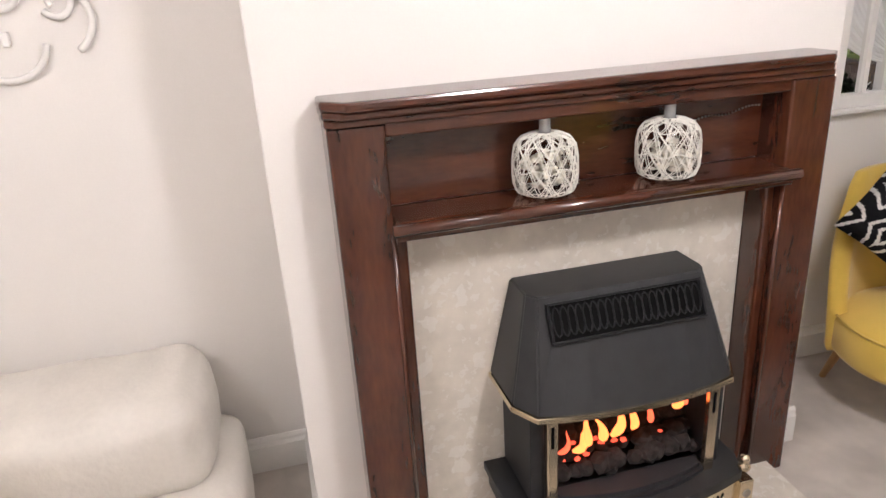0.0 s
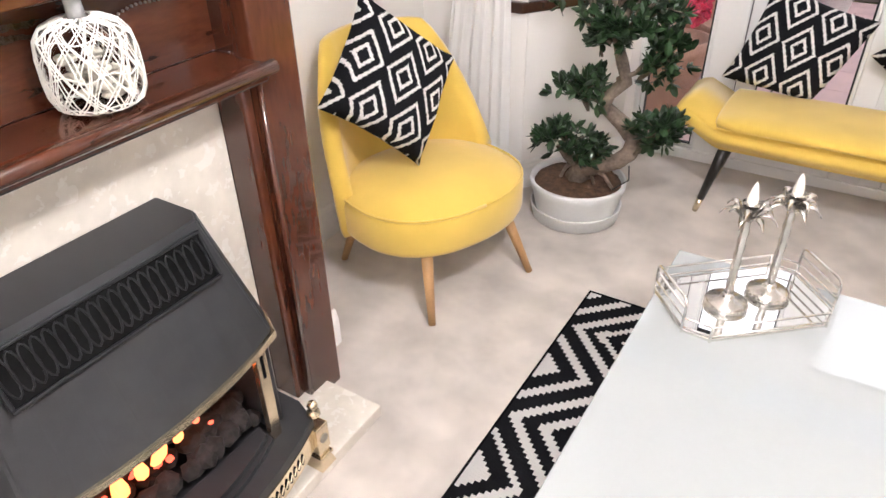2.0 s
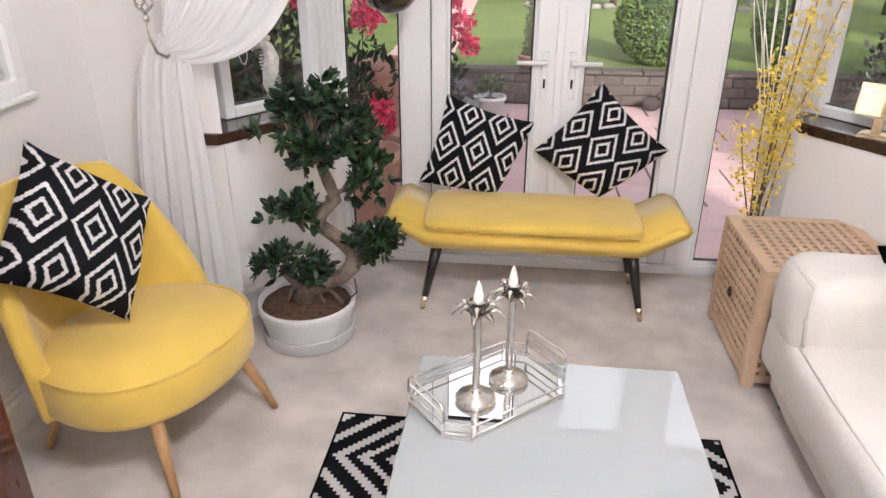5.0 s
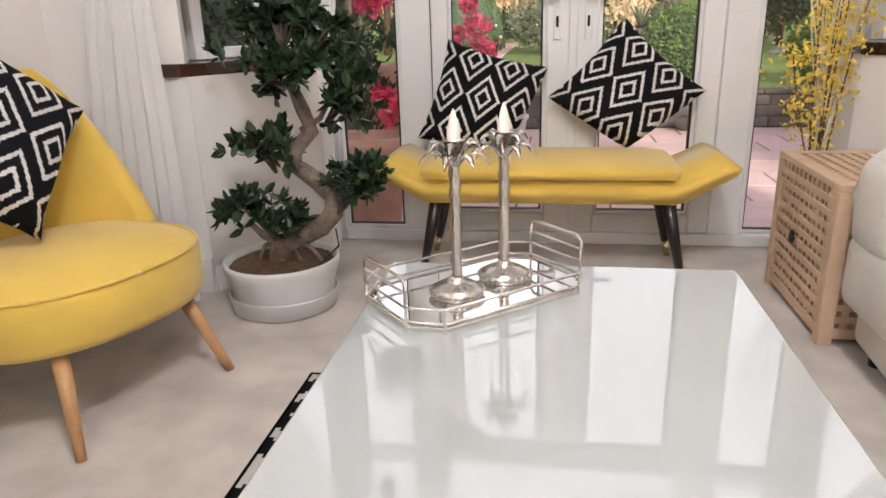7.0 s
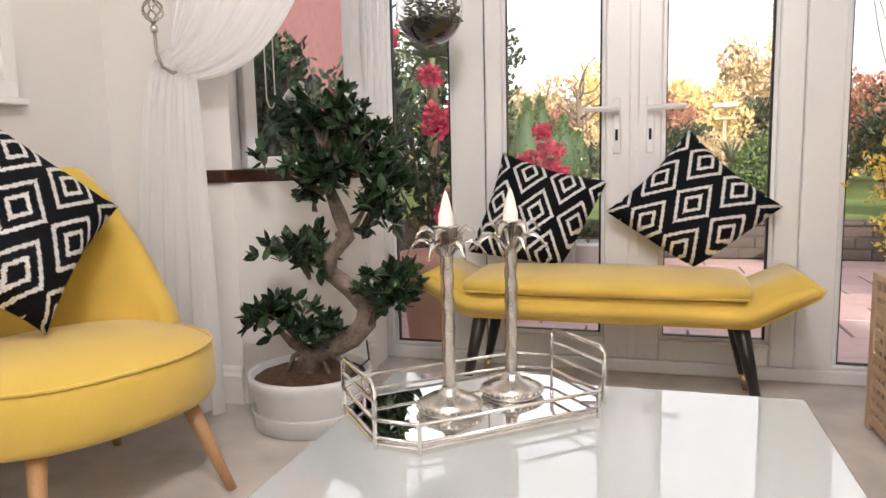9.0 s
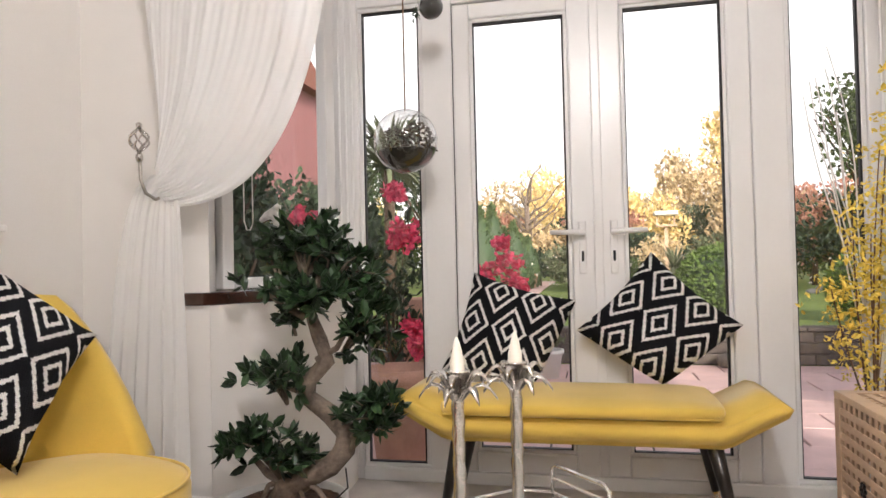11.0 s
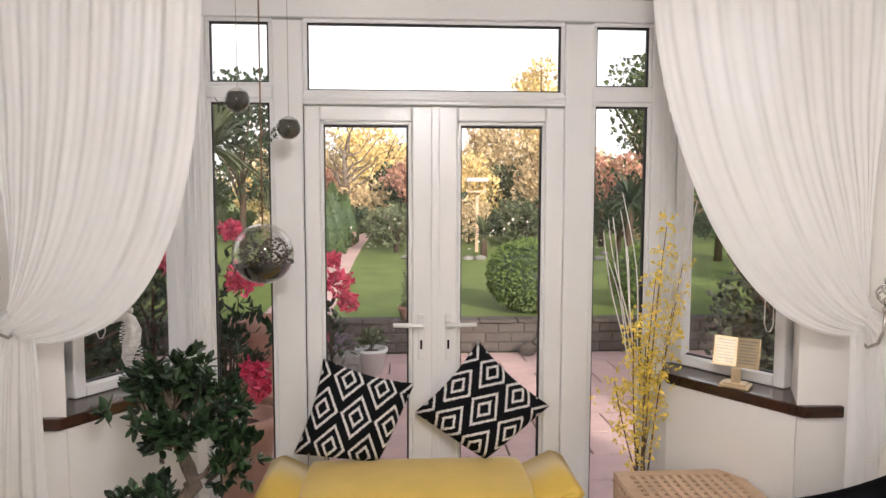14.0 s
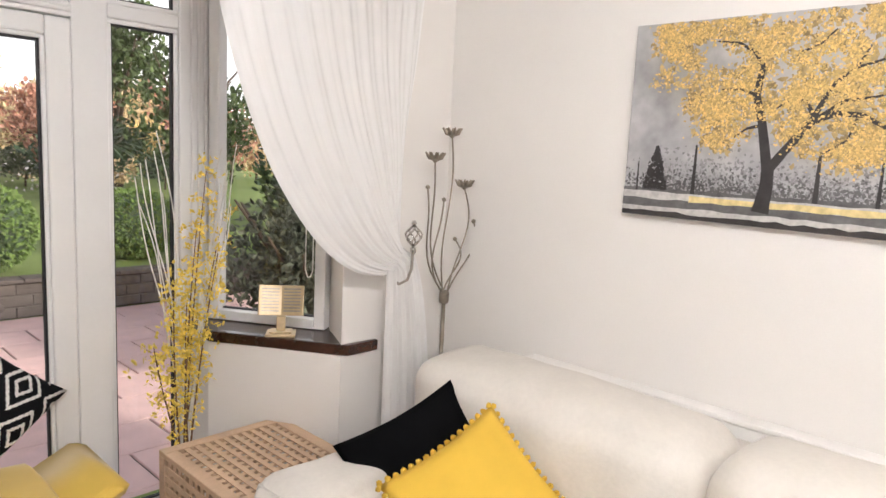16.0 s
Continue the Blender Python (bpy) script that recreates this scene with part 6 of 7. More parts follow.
for _ in range(620):
    a, b = rngp.uniform(0.10, PW), rngp.uniform(0.15, PH)
    edge = 0.30 - 0.22 * min(1, max(0, (b - 0.22) / 0.3)) + 0.03 * math.sin(23 * b)
    inside = a > edge and b > 0.20 + 0.10 * math.exp(-((a - 0.47) / 0.10) ** 2) + 0.03 * math.sin(17 * a)
    if not inside or noise.noise((a * 9, b * 9, 0.0)) < -0.22 or rngp.random() < 0.1:
        continue
    k = rngp.uniform(0.5, 1.3)
    gold += [(0, -(a + rngp.gauss(0, 0.026 * k)), b + rngp.gauss(0, 0.016 * k)) for _ in range(58)]
half = len(gold) // 3
rngp.shuffle(gold)
dabs(gold[:half], 0.011, M_PTAN, "tan_leaf_layer", 0.0026, 3)
dabs(gold[half:2 * half], 0.0055, M_PLEAF, "golden_leaf_layer", 0.0034, 5)


def limb(path, w0, w1):
    path = [(p + 0.085, q) for p, q in path]
    n = len(path)
    L, R = [], []
    for i, (p, q) in enumerate(path):
        p1, q1 = path[min(i + 1, n - 1)]
        p0, q0 = path[max(i - 1, 0)]
        d = Vector((p1 - p0, q1 - q0)).normalized()
        w = w0 + (w1 - w0) * i / (n - 1)
        L.append((p - d.y * w, q + d.x * w))
        R.append((p + d.y * w, q - d.x * w))
    flat(L + R[::-1], 0.0040, M_PDARK, "painted_limb")


limb([(0.385, 0.045), (0.388, 0.07), (0.395, 0.12), (0.395, 0.19)], 0.027, 0.017)
limb([(0.393, 0.17), (0.375, 0.26), (0.362, 0.32), (0.338, 0.40), (0.345, 0.46), (0.35, 0.49)], 0.016, 0.008)
limb([(0.35, 0.485), (0.32, 0.53), (0.27, 0.56), (0.20, 0.57)], 0.007, 0.002)
limb([(0.398, 0.18), (0.44, 0.24), (0.50, 0.32), (0.56, 0.345), (0.63, 0.34), (0.70, 0.30), (0.76, 0.28)], 0.015, 0.003)
limb([(0.50, 0.32), (0.525, 0.38), (0.55, 0.43), (0.60, 0.47), (0.63, 0.53)], 0.009, 0.002)
limb([(0.51, 0.33), (0.48, 0.38), (0.44, 0.39), (0.40, 0.36)], 0.007, 0.002)
limb([(0.365, 0.31), (0.32, 0.30), (0.28, 0.27)], 0.006, 0.002)
limb([(0.34, 0.40), (0.29, 0.42), (0.23, 0.42)], 0.005, 0.002)
limb([(0.52, 0.335), (0.58, 0.38), (0.66, 0.39), (0.76, 0.42)], 0.006, 0.002)
limb([(0.60, 0.47), (0.70, 0.50), (0.80, 0.55)], 0.004, 0.002)
limb([(0.62, 0.34), (0.60, 0.27), (0.54, 0.23)], 0.004, 0.002)
limb([(0.45, 0.52), (0.50, 0.54), (0.54, 0.58)], 0.004, 0.002)
dabs(gold[2 * half:], 0.005, M_PLEAF, "golden_leaf_layer", 0.0085, 4)

# ---- garden ----
bm = bmesh.new()
rows = [[bm.verts.new((x, y, z)) for x in (-300, 300)] for y, z in ((0.125, -0.2), (4.86, -0.2), (4.87, 0.17), (400, 0.17))]
for a, b in zip(rows, rows[1:]):
    bm.faces.new((a[0], a[1], b[1], b[0]))
structure("ground", bm, M_LAWN, "mown green lawn")
structure("patio_bed", block(-9, 9, 0.126, 4.69, -0.199, -0.186), M_JOINT, "dark bedding under the paving")
bm = bmesh.new()
n = 96
vsb = [[bm.verts.new((150 * math.cos(math.pi * k / n), 5 + 150 * math.sin(math.pi * k / n), z)) for z in (-3, 130)] for k in range(n + 1)]
for a, b in zip(vsb, vsb[1:]):
    bm.faces.new((a[0], b[0], b[1], a[1]))
structure("backdrop", bm, M_SKY, "plain white overcast sky")

wl = stand("garden_wall", (1.0, 4.75, -0.17), "low grey-brown block wall between patio and lawn", "garden wall")
stone = mesh_of("block", block(-0.145, 0.145, -0.09, 0.09, -0.053, 0.053, 0.008, 1), M_WALLSTONE)
for r in range(3):
    for k in range(34):
        o = new("block", stone)
        o.parent = wl
        o.location = (-5.0 + 0.30 * k + (0.15 if r % 2 else 0), rngp.uniform(-0.006, 0.006), 0.055 + 0.115 * r)
part("core", block(-5.3, 5.3, -0.075, 0.10, 0.0, 0.345), M_WALLSTONE, wl)
cap = mesh_of("coping", block(-0.22, 0.22, -0.12, 0.12, -0.02, 0.02, 0.006, 1), M_WALLSTONE)
for k in range(23):
    o = new("coping", cap)
    o.parent = wl
    o.location = (-5.0 + 0.45 * k, 0, 0.368)

pth = stand("garden_path", (-1.45, 5.0, 0.17), "pink paved path along the lawn", "path")
slab_p = mesh_of("paver", block(-0.42, 0.42, -0.29, 0.29, 0.0, 0.02, 0.005, 1), M_PATIO)
for k in range(30):
    o = new("paver", slab_p)
    o.parent = pth
    y = 0.35 + 0.6 * k
    o.location = (-0.04 * y + 0.0012 * y * y, y, 0.002)


def heap(at, label, category, name, crown, count, size, material, seed, wide=0.55, stem=0.05, lumps=9, group=""):
    """A shrub or small tree: trunk, limbs, leafy crown with gaps. crown: centre height and radii."""
    t = stand(name, at, label, category, group)
    rng_ = random.Random(seed)
    cz, rx, ry, rz = crown
    tr_ = part("trunk", tube([(0, 0, -0.02), (0.02 * rx, 0, cz * 0.5), (0, 0.03, cz)], [stem, stem * 0.75, stem * 0.4], 9), M_DARKBARK, t, "", True)
    for k in range(6):
        a = rng_.uniform(0, 6.28)
        e = Vector((rx * 0.75 * math.cos(a), ry * 0.75 * math.sin(a), cz + rz * rng_.uniform(-0.3, 0.7)))
        s0 = Vector((0, 0, cz * rng_.uniform(0.35, 0.8)))
        part("limb", tube([s0, s0.lerp(e, 0.5) + Vector((0, 0, 0.05 * rz)), e], [stem * 0.45, stem * 0.3, stem * 0.12], 6), M_DARKBARK, tr_, "", True)
    leaves(cloud((0, 0, cz), (rx, ry, rz), count, seed, 0.35, lumps), size, "crown", material, t, seed + 1, wide, "", out_from=(0, 0, cz - rz))
    return t


def ball(at, r, h, seed):
    t = stand("topiary_ball", at, "clipped round box topiary on the lawn", "shrub", "topiary balls")
    # solid core, its dark colour standing in for shade between the clipped leaves
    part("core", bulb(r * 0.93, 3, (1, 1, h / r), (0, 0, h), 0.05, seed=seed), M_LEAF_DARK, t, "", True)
    rng_ = random.Random(seed)
    pts = []
    for _ in range(5200):
        d = Vector((rng_.gauss(0, 1), rng_.gauss(0, 1), rng_.gauss(0, 1))).normalized()
        k = rng_.uniform(0.92, 1.01) * (1 + 0.03 * noise.noise(d * 3))
        pts.append((d.x * r * k, d.y * r * k, h + d.z * h * k))
    leaves(pts, 0.045, "clipped_foliage", M_HEDGE, t, seed, 0.6, out_from=(0, 0, h))


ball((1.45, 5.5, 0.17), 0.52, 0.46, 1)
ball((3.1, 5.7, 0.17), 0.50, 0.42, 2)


def pot(at, r, h, material, label, name="flower_pot"):
    p = stand(name, at, label, "plant pot")
    part("body", turned([(r * 0.7, 0), (r * 0.95, h * 0.85), (r * 1.05, h * 0.87), (r * 1.05, h), (r * 0.93, h), (r * 0.9, h * 0.9)], 24), material, p, "", True)
    part("compost", turned([(r * 0.9, h * 0.82), (r * 0.5, h * 0.9), (r * 0.1, h * 0.92)], 18), M_SOIL, p)
    return p


def rhodo(at, height, rx, n, seed, heads):
    t = heap(at, "rhododendron in bloom with crimson flower heads", "shrub", "rhododendron", (height * 0.6, rx, rx * 0.8, height * 0.45), n, 0.085, M_LEAF_DARK, seed, 0.4, 0.02, 8, "rhododendrons")
    rng_ = random.Random(seed)
    pts = []
    for hx, hy, hz, hr in heads:
        for _ in range(150):
            d = Vector((rng_.gauss(0, 1), rng_.gauss(0, 1), rng_.gauss(0, 0.8))).normalized() * hr * rng_.uniform(0.5, 1)
            pts.append((hx + d.x, hy + d.y, hz + d.z))
    leaves(pts, 0.05, "flower_head", M_PETAL_RED, t, seed, 0.8, "crimson blossom")


p = pot((-1.10, 0.82, -0.171), 0.20, 0.54, M_TERRA, "tall terracotta pot with red flowers on the patio")
pot((-1.02, 1.9, -0.171), 0.16, 0.36, M_TERRA, "terracotta pot on the patio")
pot((-1.30, 2.3, -0.171), 0.22, 0.85, M_TERRA, "large terracotta urn on the patio", "urn")
rhodo((-1.30, 1.35, -0.171), 1.55, 0.36, 380, 31, ((0.12, -0.1, 1.30, 0.11), (0.0, 0.1, 1.60, 0.06), (0.20, -0.2, 0.72, 0.08), (-0.35, 0, 1.42, 0.09), (0.26, -0.3, 0.64, 0.06)))
rhodo((-1.85, 1.5, -0.171), 2.0, 0.45, 420, 32, ((0.0, -0.3, 1.42, 0.08), (0.25, 0, 1.85, 0.06)))
rhodo((-0.78, 2.75, -0.171), 1.05, 0.26, 170, 33, ((0.08, -0.1, 1.08, 0.13), (0.02, 0, 1.28, 0.06), (0.16, -0.1, 0.92, 0.09), (-0.14, 0, 1.0, 0.09), (-0.1, -0.1, 0.62, 0.08)))
wp = pot((-0.48, 3.75, -0.171), 0.16, 0.27, M_POT, "white plastic pot with grey-green plant")
heap((-0.48, 3.75, 0.07), "low grey-green plant in the white pot", "plant", "pot_plant", (0.12, 0.17, 0.17, 0.11), 420, 0.06, M_LEAF_GREY, 41, 0.45, 0.01)
crate = stand("planter_box", (-0.86, 3.5, -0.171), "grey wooden planter box of lavender", "planter")
for k in range(3):
    part("board", block(-0.28, 0.28, -0.16, -0.14, 0.02 + 0.09 * k, 0.10 + 0.09 * k, 0.004), M_STONE, crate)
part("box_body", block(-0.28, 0.28, -0.14, 0.16, 0.0, 0.27, 0.004), M_STONE, crate)
M_LAV = leaf_mat("lavender", (0.24, 0.20, 0.27), 0.8, 0.4)
heap((-0.86, 3.5, 0.08), "lavender in the planter box", "plant", "lavender", (0.12, 0.26, 0.15, 0.12), 420, 0.06, M_LAV, 42, 0.2, 0.01)
cp = pot((-0.09, 4.78, 0.218), 0.13, 0.14, M_TERRA, "low terracotta pot on the garden wall")
cf = stand("dwarf_conifer", (-0.09, 4.78, 0.33), "small pointed conifer in a pot", "conifer")
part("trunk", tube([(0, 0, 0), (0, 0, 0.70)], [0.02, 0.004], 7), M_DARKBARK, cf)
rng_c = random.Random(6)
pts = []
for _ in range(900):
    z = rng_c.uniform(0.02, 0.74)
    r, a = 0.10 * (1 - z / 0.78) * rng_c.uniform(0.3, 1.1), rng_c.uniform(0, 6.28)
    pts.append((r * math.cos(a), r * math.sin(a), z))
leaves(pts, 0.045, "needles", M_LEAF_GREY, cf, 2, 0.3)
heap((0.25, 4.95, 0.17), "low red-flowered plant on the wall", "plant", "border_plant", (0.1, 0.25, 0.15, 0.09), 260, 0.05, M_LEAF_MID, 43, 0.5, 0.01)
hare = stand("stone_rabbit", (1.27, 4.45, -0.171), "grey stone garden ornament by the wall", "garden ornament")
bm = bulb(0.08, 2, (1.3, 0.8, 1.0), (0, 0, 0.078), 0.2)
bulb(0.045, 2, at=(0.085, 0, 0.165), bm=bm)
bulb(0.018, 2, (0.6, 0.5, 2.6), (0.075, 0.02, 0.225), bm=bm)
part("figure", bm, M_WALLSTONE, hare, "", True)

# far planting
specs = (
    ("shrub", (-0.35, 14.5), (0.7, 1.1, 0.9, 0.7), 1500, 0.12, M_LEAF_GREY, "loose grey-green border shrub"),
    ("shrub", (1.2, 18.5), (0.9, 1.6, 0.9, 0.9), 1500, 0.14, M_LEAF_DARK, "dark border shrub"),
    ("shrub", (3.4, 16.0), (0.8, 1.3, 0.9, 0.8), 1500, 0.13, M_LEAF_GREY, "loose grey-green border shrub"),
    ("shrub", (5.0, 13.0), (1.1, 1.4, 1.0, 1.0), 1600, 0.13, M_LEAF_DARK, "dark border shrub"),
    ("shrub", (-5.0, 9.0), (1.4, 1.6, 1.2, 1.4), 2000, 0.13, M_LEAF_DARK, "dark evergreen shrub"),
    ("shrub", (-3.9, 5.6), (1.0, 1.0, 1.0, 1.1), 1700, 0.11, M_LEAF_DARK, "dark evergreen shrub"),
    ("shrub", (3.6, 2.3), (0.95, 1.0, 0.9, 1.15), 5200, 0.07, M_LEAF_GREYDARK, "dark evergreen shrub by the window"),
    ("shrub", (5.2, 4.4), (1.2, 1.2, 1.1, 1.3), 1800, 0.11, M_LEAF_MID, "tall green shrub"),
    ("shrub", (-2.6, 2.5), (0.9, 0.6, 0.7, 1.0), 1500, 0.08, M_LEAF_GREY, "tangled grey-green shrub"),
    ("acer", (0.3, 19.5), (2.0, 1.5, 1.2, 0.9), 1500, 0.15, M_LEAF_RUST, "rust red maple"),
    ("golden_tree", (3.4, 24.0), (2.8, 1.9, 1.6, 2.2), 2600, 0.20, M_LEAF_TAN, "tan autumn tree"),
    ("golden_tree", (6.2, 28.5), (5.2, 1.7, 1.6, 3.3), 2600, 0.22, M_LEAF_GOLD, "tall golden tree"),
    ("golden_tree", (4.7, 20.0), (2.2, 1.3, 1.2, 1.5), 2000, 0.17, M_LEAF_TAN, "pale golden tree"),
    ("golden_tree", (-1.6, 31.0), (3.4, 2.2, 1.6, 2.3), 2200, 0.24, M_LEAF_GOLD, "golden tree"),
    ("golden_tree", (1.6, 33.0), (2.8, 2.6, 1.6, 1.8), 2200, 0.24, M_LEAF_GOLD, "golden tree"),
    ("golden_tree", (-5.5, 34.0), (3.2, 3.2, 1.6, 2.4), 2200, 0.26, M_LEAF_TAN, "tan autumn tree"),
    ("tree", (7.6, 18.0), (4.2, 1.9, 1.6, 2.3), 2400, 0.18, M_LEAF_MID, "green tree"),
    ("tree", (9.5, 24.0), (2.6, 2.4, 1.6, 2.3), 2200, 0.2, M_LEAF_TAN, "tan autumn tree"),
    ("tree", (-4.6, 16.0), (3.0, 1.9, 1.6, 2.2), 2400, 0.17, M_LEAF_DARK, "dark evergreen tree"),
    ("tree", (12.5, 14.0), (2.8, 2.6, 2.0, 2.6), 2200, 0.2, M_LEAF_DARK, "dark evergreen tree"),
    ("tree", (9.0, 8.0), (1.8, 1.9, 1.6, 1.9), 2200, 0.17, M_LEAF_DARK, "dark evergreen tree"),
    ("shrub", (-2.35, 1.1), (0.85, 0.55, 0.6, 1.0), 1700, 0.08, M_LEAF_DARK, "dark evergreen shrub by the window"),
    ("shrub", (-2.95, 2.0), (1.22, 0.75, 0.8, 1.2), 4800, 0.085, M_LEAF_DARK, "dense dark evergreen shrub"),
    ("shrub", (-3.7, 3.0), (1.3, 0.9, 0.9, 1.3), 4800, 0.095, M_LEAF_DARK, "dense dark evergreen shrub"),
    ("shrub", (-4.7, 4.4), (1.4, 1.2, 1.0, 1.4), 4000, 0.12, M_LEAF_GREY, "dense grey-green shrub"),
    ("shrub", (-3.3, 3.6), (1.0, 0.9, 0.9, 1.15), 2200, 0.09, M_LEAF_DARK, "dark evergreen shrub"),
    ("shrub", (2.75, 1.5), (0.9, 0.75, 0.7, 1.0), 5200, 0.06, M_LEAF_GREYDARK, "dark evergreen shrub by the window"),
    ("shrub", (4.6, 3.0), (1.2, 1.0, 0.9, 1.4), 2200, 0.10, M_LEAF_DARK, "dark evergreen shrub"),
    ("tree", (6.6, 7.2), (1.9, 1.5, 1.3, 1.9), 2600, 0.14, M_LEAF_DARK, "dark evergreen tree"),
    ("tree", (7.0, 12.0), (2.2, 1.8, 1.4, 2.1), 2600, 0.15, M_LEAF_MID, "green tree"),
    ("tree", (5.6, 16.5), (1.6, 1.5, 1.2, 1.5), 2000, 0.15, M_LEAF_RUST, "rust-leaved tree"),
    ("tree", (-9.0, 22.0), (3.4, 3.0, 2.0, 3.0), 2200, 0.22, M_LEAF_MID, "green tree"),
)
for k, (nm, (x, y), cr, cnt, sz, m, lab) in enumerate(specs):
    z0 = 0.17 if y > 4.8 else -0.171
    heap((x, y, z0), lab + " in the garden", "tree" if "tree" in nm or nm == "acer" else "shrub", nm, cr, cnt, sz, m, 100 + k, 0.6, 0.05 + 0.02 * cr[0], 12, nm + "s")
rng_h = random.Random(55)


def cypress(at, h, r, seed):
    """A pointed conifer: trunk, dense cone coloured dark as inner shade, and sprays standing off it."""
    t = stand("cypress", at, "pointed green conifer beside the garden path", "conifer", "path conifers")
    part("trunk", tube([(0, 0, -0.02), (0, 0, h * 0.9)], [0.05, 0.01], 7), M_DARKBARK, t)
    # the cone's darker green puts the shade behind the sprays into its colour
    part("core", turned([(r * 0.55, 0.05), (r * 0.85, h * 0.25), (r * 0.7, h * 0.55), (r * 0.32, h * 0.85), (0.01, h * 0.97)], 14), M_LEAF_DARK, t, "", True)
    rng_ = random.Random(seed)
    pts = []
    for _ in range(1500):
        u = rng_.uniform(0, 1) ** 1.3
        a = rng_.uniform(0, 6.28)
        w = r * min(1, 0.7 + 1.6 * u) * (1 - u) ** 0.75 * rng_.uniform(0.85, 1.08)
        pts.append((w * math.cos(a), w * math.sin(a), h * u + 0.03))
    leaves(pts, 0.10, "sprays", M_CONIFER, t, seed, 0.35, face_up=0.0, out_from=(0, 0, -0.6 * h))


M_CONIFER = leaf_mat("conifer_spray", (0.085, 0.13, 0.045), 0.7, 0.45)
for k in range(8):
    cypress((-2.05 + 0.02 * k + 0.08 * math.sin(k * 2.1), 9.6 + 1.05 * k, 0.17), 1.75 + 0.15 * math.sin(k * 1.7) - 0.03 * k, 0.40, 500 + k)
for k in range(19):
    x = -10.0 + 1.35 * k + rng_h.uniform(-0.3, 0.3)
    y = 22.5 + rng_h.uniform(-2.0, 2.5)
    hgt = rng_h.uniform(0.9, 1.7)
    m = (M_LEAF_TAN, M_LEAF_DARK, M_LEAF_MID, M_LEAF_GOLD, M_LEAF_GREY, M_LEAF_RUST)[k % 6]
    heap((x, y, 0.17), "mixed woodland shrub beyond the lawn", "shrub", "woodland_shrub", (hgt, 1.5, 0.9, hgt * 1.05), 1500, 0.16, m, 300 + k, 0.6, 0.05, 12, "woodland shrubs")
for k in range(16):
    x = -7.0 + 1.1 * k + rng_h.uniform(-0.3, 0.3)
    m = (M_LEAF_DARK, M_LEAF_GREY, M_LEAF_MID, M_LEAF_TAN, M_LEAF_DARK)[k % 5]
    hgt = rng_h.uniform(0.45, 0.8)
    heap((x, 17.8 + rng_h.uniform(-1.2, 1.2), 0.17), "low mixed shrub in the far border", "shrub", "border_shrub", (hgt, 0.9, 0.7, hgt * 1.05), 1100, 0.11, m, 380 + k, 0.6, 0.03, 10, "border shrubs")
for k in range(13):
    x = -12.0 + 2.3 * k + rng_h.uniform(-0.4, 0.4)
    m = (M_LEAF_GOLD, M_LEAF_TAN, M_LEAF_MID)[k % 3]
    hgt = rng_h.uniform(1.8, 2.6)
    heap((x, 37 + rng_h.uniform(-2, 3), 0.17), "far autumn tree beyond the garden", "tree", "far_tree", (hgt, 2.2, 1.2, hgt), 1500, 0.26, m, 340 + k, 0.6, 0.08, 12, "far trees")
bare = stand("bare_tree", (-2.2, 20.5, 0.17), "leafless branching tree behind the path", "tree")
bt = part("trunk", tube([(0, 0, 0), (0.1, 0, 1.6), (0, 0, 3.0)], [0.17, 0.13, 0.06], 8), M_BARK, bare, "", True)
rng_b = random.Random(17)
for k in range(16):
    z = rng_b.uniform(1.3, 3.0)
    a = rng_b.uniform(-1.3, 1.3)
    L = rng_b.uniform(0.8, 1.9)
    pts = [(0.05, 0, z)]
    for i in range(1, 6):
        u = i / 5
        pts.append((0.05 + L * u * math.sin(a) + rng_b.uniform(-0.1, 0.1), rng_b.uniform(-0.2, 0.2), z + L * u * 0.8 * math.cos(a * 0.6) + rng_b.uniform(-0.08, 0.08)))
    part("branch", tube(pts, [0.055, 0.045, 0.035, 0.026, 0.018, 0.008], 6), M_BARK, bt, "", True)


def spiky(at, height, spread, n, material, label, seed):
    """A palm or cordyline: short trunk and a burst of strap leaves."""
    t = stand("palm", at, label, "palm", "garden palms")
    part("trunk", tube([(0, 0, -0.02), (0, 0, height)], [0.09, 0.07], 9), M_DARKBARK, t, "", True)
    rng_ = random.Random(seed)
    bm = bmesh.new()
    for _ in range(n):
        a, up = rng_.uniform(0, 6.28), rng_.uniform(-0.1, 1.3)
        L = spread * rng_.uniform(0.7, 1.1)
        d = Vector((math.cos(a) * math.cos(up), math.sin(a) * math.cos(up), math.sin(up)))
        side = Vector((-math.sin(a), math.cos(a), 0)) * L * 0.035
        p0 = Vector((0, 0, height))
        prev = None
        for i in range(5):
            u = i / 4
            c = p0 + d * L * u - Vector((0, 0, 0.35 * L * u * u))
            w = side * (1 - u) ** 0.5
            row = (bm.verts.new(c - w), bm.verts.new(c + w))
            if prev:
                bm.faces.new((prev[0], prev[1], row[1], row[0]))
            prev = row
    part("fronds", bm, material, t)


spiky((1.75, 13.0, 0.17), 0.55, 0.85, 90, M_LEAF_GREY, "low spiky palm beyond the lawn", 1)
spiky((4.0, 9.2, 0.17), 1.35, 0.95, 110, M_LEAF_DARK, "dark spiky cordyline in the garden", 2)
spiky((-2.75, 6.2, 0.17), 2.1, 1.3, 110, M_LEAF_GREY, "tall spiky palm beside the conifers", 3)
bt_ = stand("bird_table", (1.75, 14.6, 0.17), "white roofed bird table on a post", "bird table")
part("post", block(-0.04, 0.04, -0.04, 0.04, 0, 1.55), M_BEECH, bt_)
part("tray", block(-0.24, 0.24, -0.2, 0.2, 1.55, 1.60), M_BEECH, bt_)
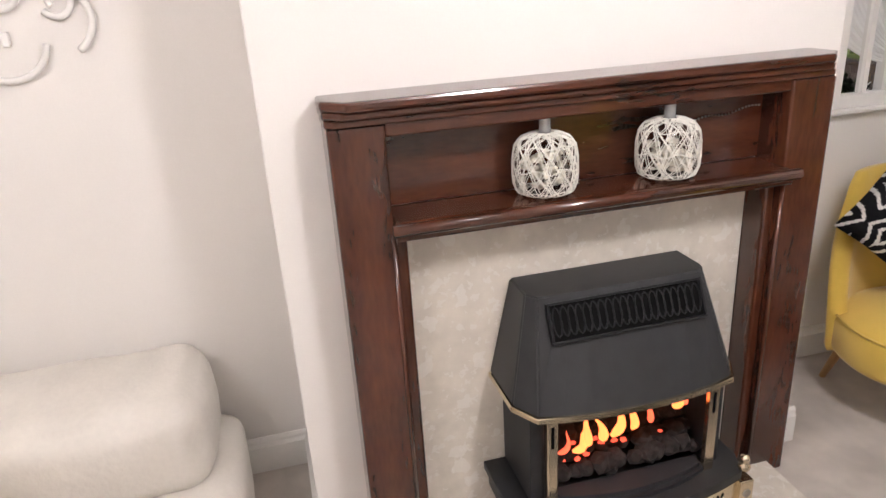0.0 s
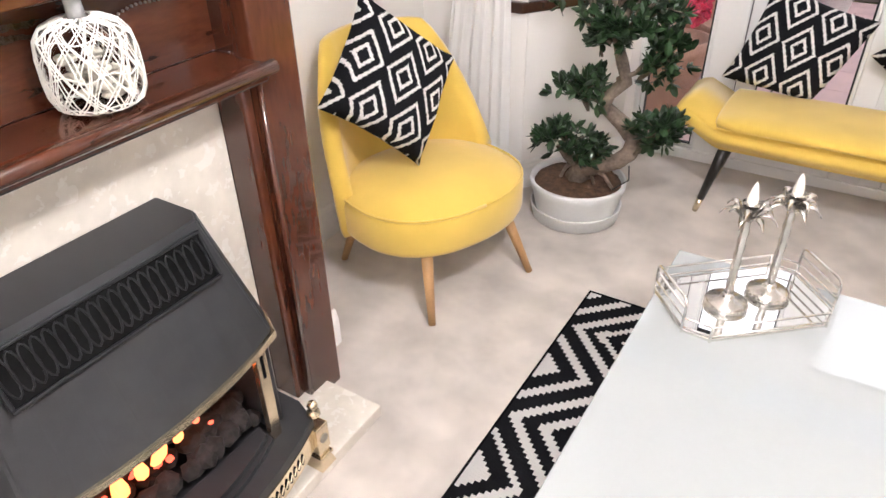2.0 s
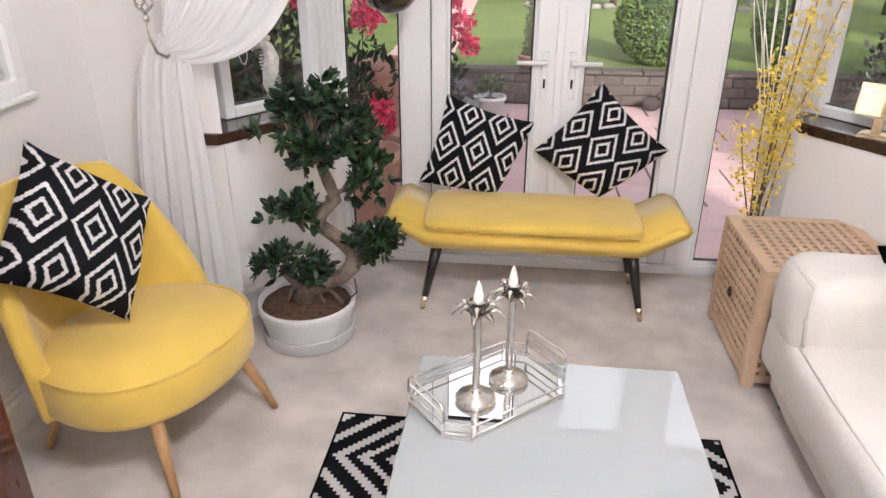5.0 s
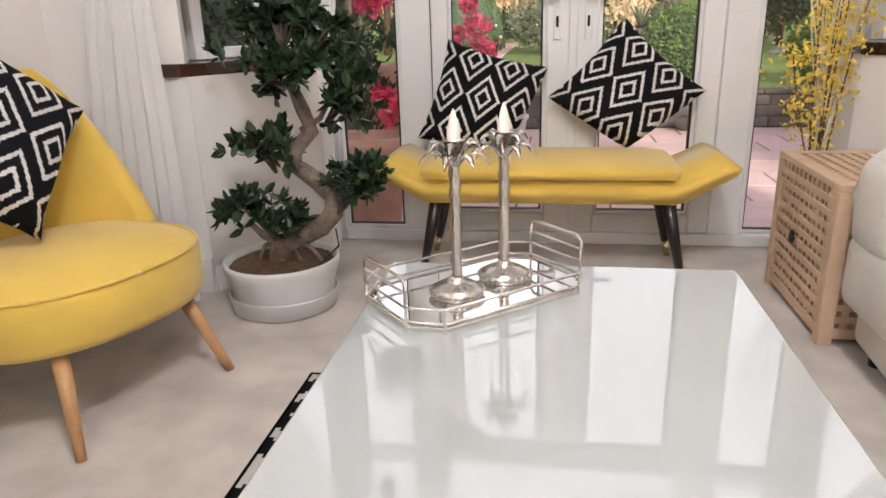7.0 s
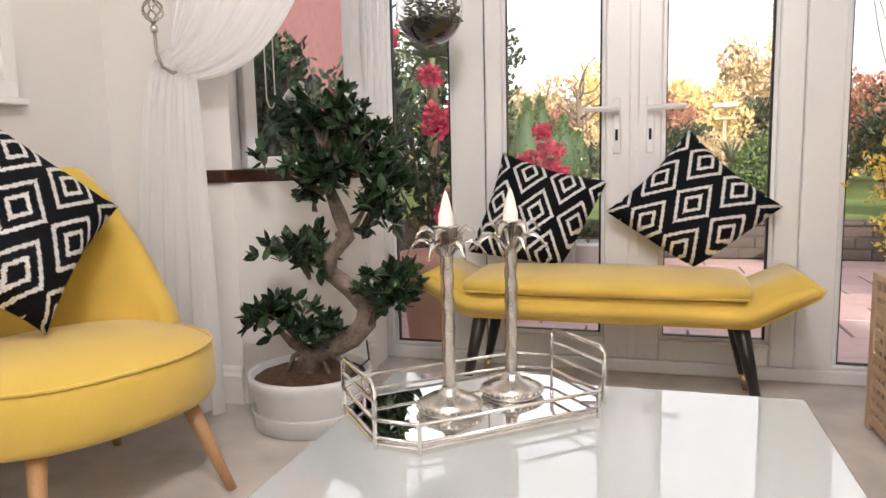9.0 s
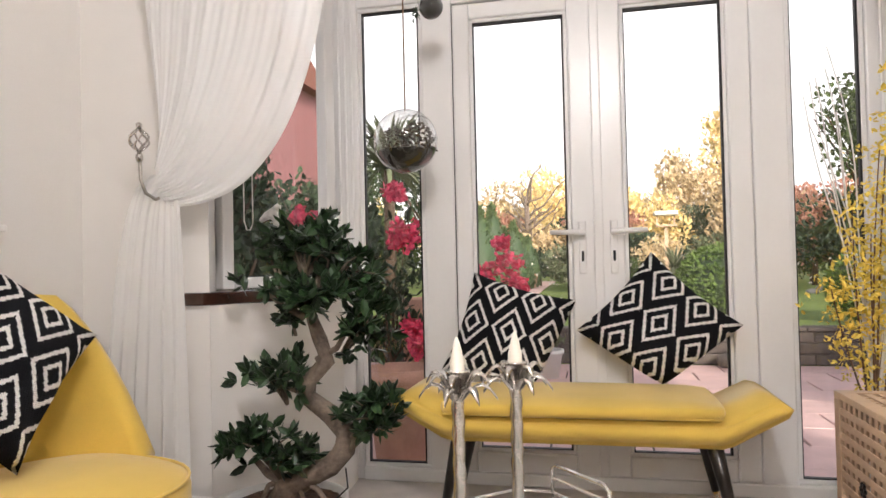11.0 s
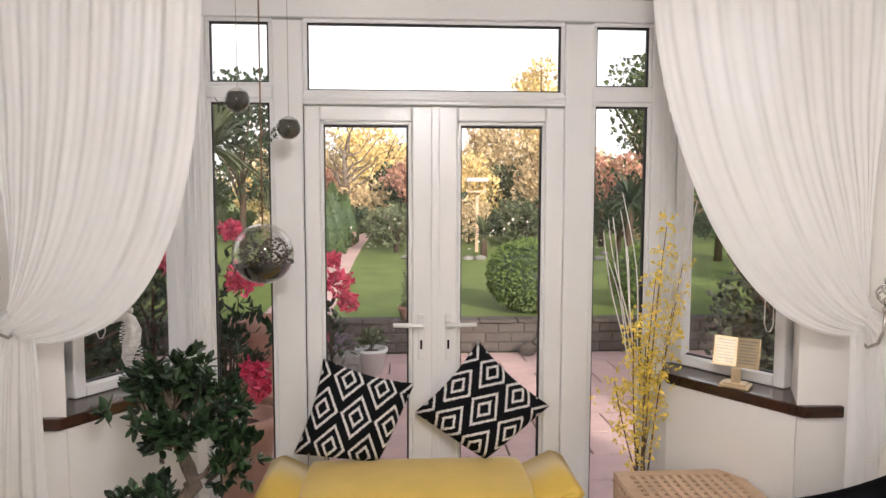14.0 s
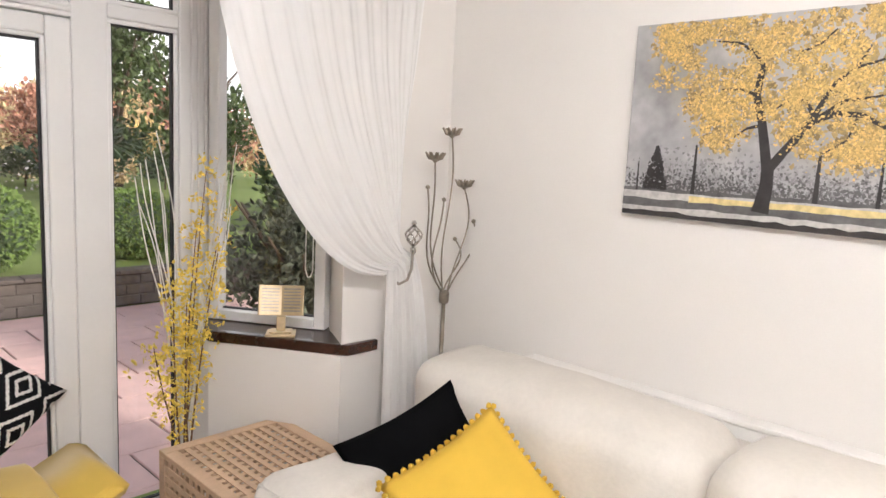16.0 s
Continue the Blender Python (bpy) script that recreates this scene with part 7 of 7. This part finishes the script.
for x in (-0.2, 0.2):
    part("roof_post", block(x - 0.02, x + 0.02, -0.02, 0.02, 1.60, 1.83), M_BEECH, bt_)
part("roof", prism([(-0.28, -0.22), (0.28, -0.22), (0.28, 0.22), (-0.28, 0.22)], 1.83, 1.93, bevel=0.03), M_GLOSSPAINT, bt_)
pot((-1.75, 16.5, 0.17), 0.22, 0.42, M_TERRA, "terracotta pot at the end of the path")
rocks = stand("rockery_stone", (1.6, 12.4, 0.17), "pale rockery stone at the lawn edge", "stone", "rockery stones")
part("stone", bulb(0.10, 2, (1.4, 1, 0.7), (0, 0, 0.05), 0.4), M_STONE, rocks)
for k in range(9):
    copy_thing(rocks, pose(-0.4 + 0.7 * k + rngp.uniform(-0.4, 0.4), 13.0 + rngp.uniform(-0.9, 0.9), 0.15, 0, 0, rngp.uniform(0, 360)))
fl_pts = [(rngp.uniform(-1.5, 6.5), rngp.uniform(13, 17), 0.3 + rngp.uniform(0, 0.9)) for _ in range(150)]
fw = leaves(fl_pts, 0.085, "border_blossom", M_PETAL_WHITE, None, 77, 0.8)
tagged(fw, "scattered pale blossom over the far border", "blossom", kind="stuff")


def house(at, w, d, h, rise, label, wallm):
    hs = stand("house", at, label, "house", "neighbouring houses")
    part("wall", block(-w / 2, w / 2, -d / 2, d / 2, 0, h), wallm, hs)
    bm = bmesh.new()
    a = [bm.verts.new((x, y, z)) for x, y, z in ((-w / 2 - 0.3, -d / 2 - 0.3, h), (w / 2 + 0.3, -d / 2 - 0.3, h), (w / 2 + 0.3, d / 2 + 0.3, h), (-w / 2 - 0.3, d / 2 + 0.3, h), (-w / 2, 0, h + rise), (w / 2, 0, h + rise))]
    for q in ((0, 1, 5, 4), (2, 3, 4, 5), (0, 4, 3), (1, 2, 5), (3, 2, 1, 0)):
        bm.faces.new([a[k] for k in q])
    rf = part("roof", bm, M_ROOF, hs, "red tiled roof")
    part("chimney", block(-0.4, 0.4, -0.4, 0.4, h + rise - 0.8, h + rise + 0.9), M_BRICK, rf)
    for x in (-w / 4, w / 4):
        wn_ = part("window", block(x - 0.6, x + 0.6, -d / 2 - 0.04, -d / 2 + 0.02, h * 0.55, h * 0.85, 0.02), M_UPVC, hs)
        part("pane", block(x - 0.52, x + 0.52, -d / 2 - 0.05, -d / 2 - 0.03, h * 0.57, h * 0.83), M_BLACKRUB, wn_)
    return hs


house((27.0, 62.0, 0.17), 9, 8, 2.6, 3.6, "house with a red tiled roof beyond the gardens", M_BRICK)
hb = house((-9.6, 10.5, 0.16), 5.2, 7.0, 5.2, 2.4, "red brick house next door", M_BRICK)
turf = stand("grass_mat", (0, 0.32, -0.171), "strip of green artificial grass outside the doors", "mat")
part("mat", block(-1.5, 1.6, -0.17, 0.17, 0.003, 0.022, 0.004), M_LAWN, turf)

# paving last: slabs in a stretch round the doors as parts, the rest joined
pv = new("pavement")
pv.location = (0, 0, -0.171)
tagged(pv, "pink square paving slabs with dark joints", "paving", kind="structure")
slab = mesh_of("slab", block(-0.292, 0.292, -0.222, 0.222, -0.03, 0.0, 0.004, 1), M_PATIO)
rest = bmesh.new()
for j in range(10):
    y = 0.36 + 0.45 * j
    for i in range(-14, 15):
        x = 0.6 * i + (0.3 if j % 2 else 0)
        if -3.2 < x < 4.2:
            o = new("slab", slab)
            o.parent = pv
            o.location = (x, y, rngp.uniform(-0.002, 0.002))
        else:
            block(x - 0.292, x + 0.292, y - 0.222, y + 0.222, -0.03, 0.0, 0.0, bm=rest)
rs = part("slab_rest", rest, M_PATIO, pv)
rs["kind"] = "stuff"
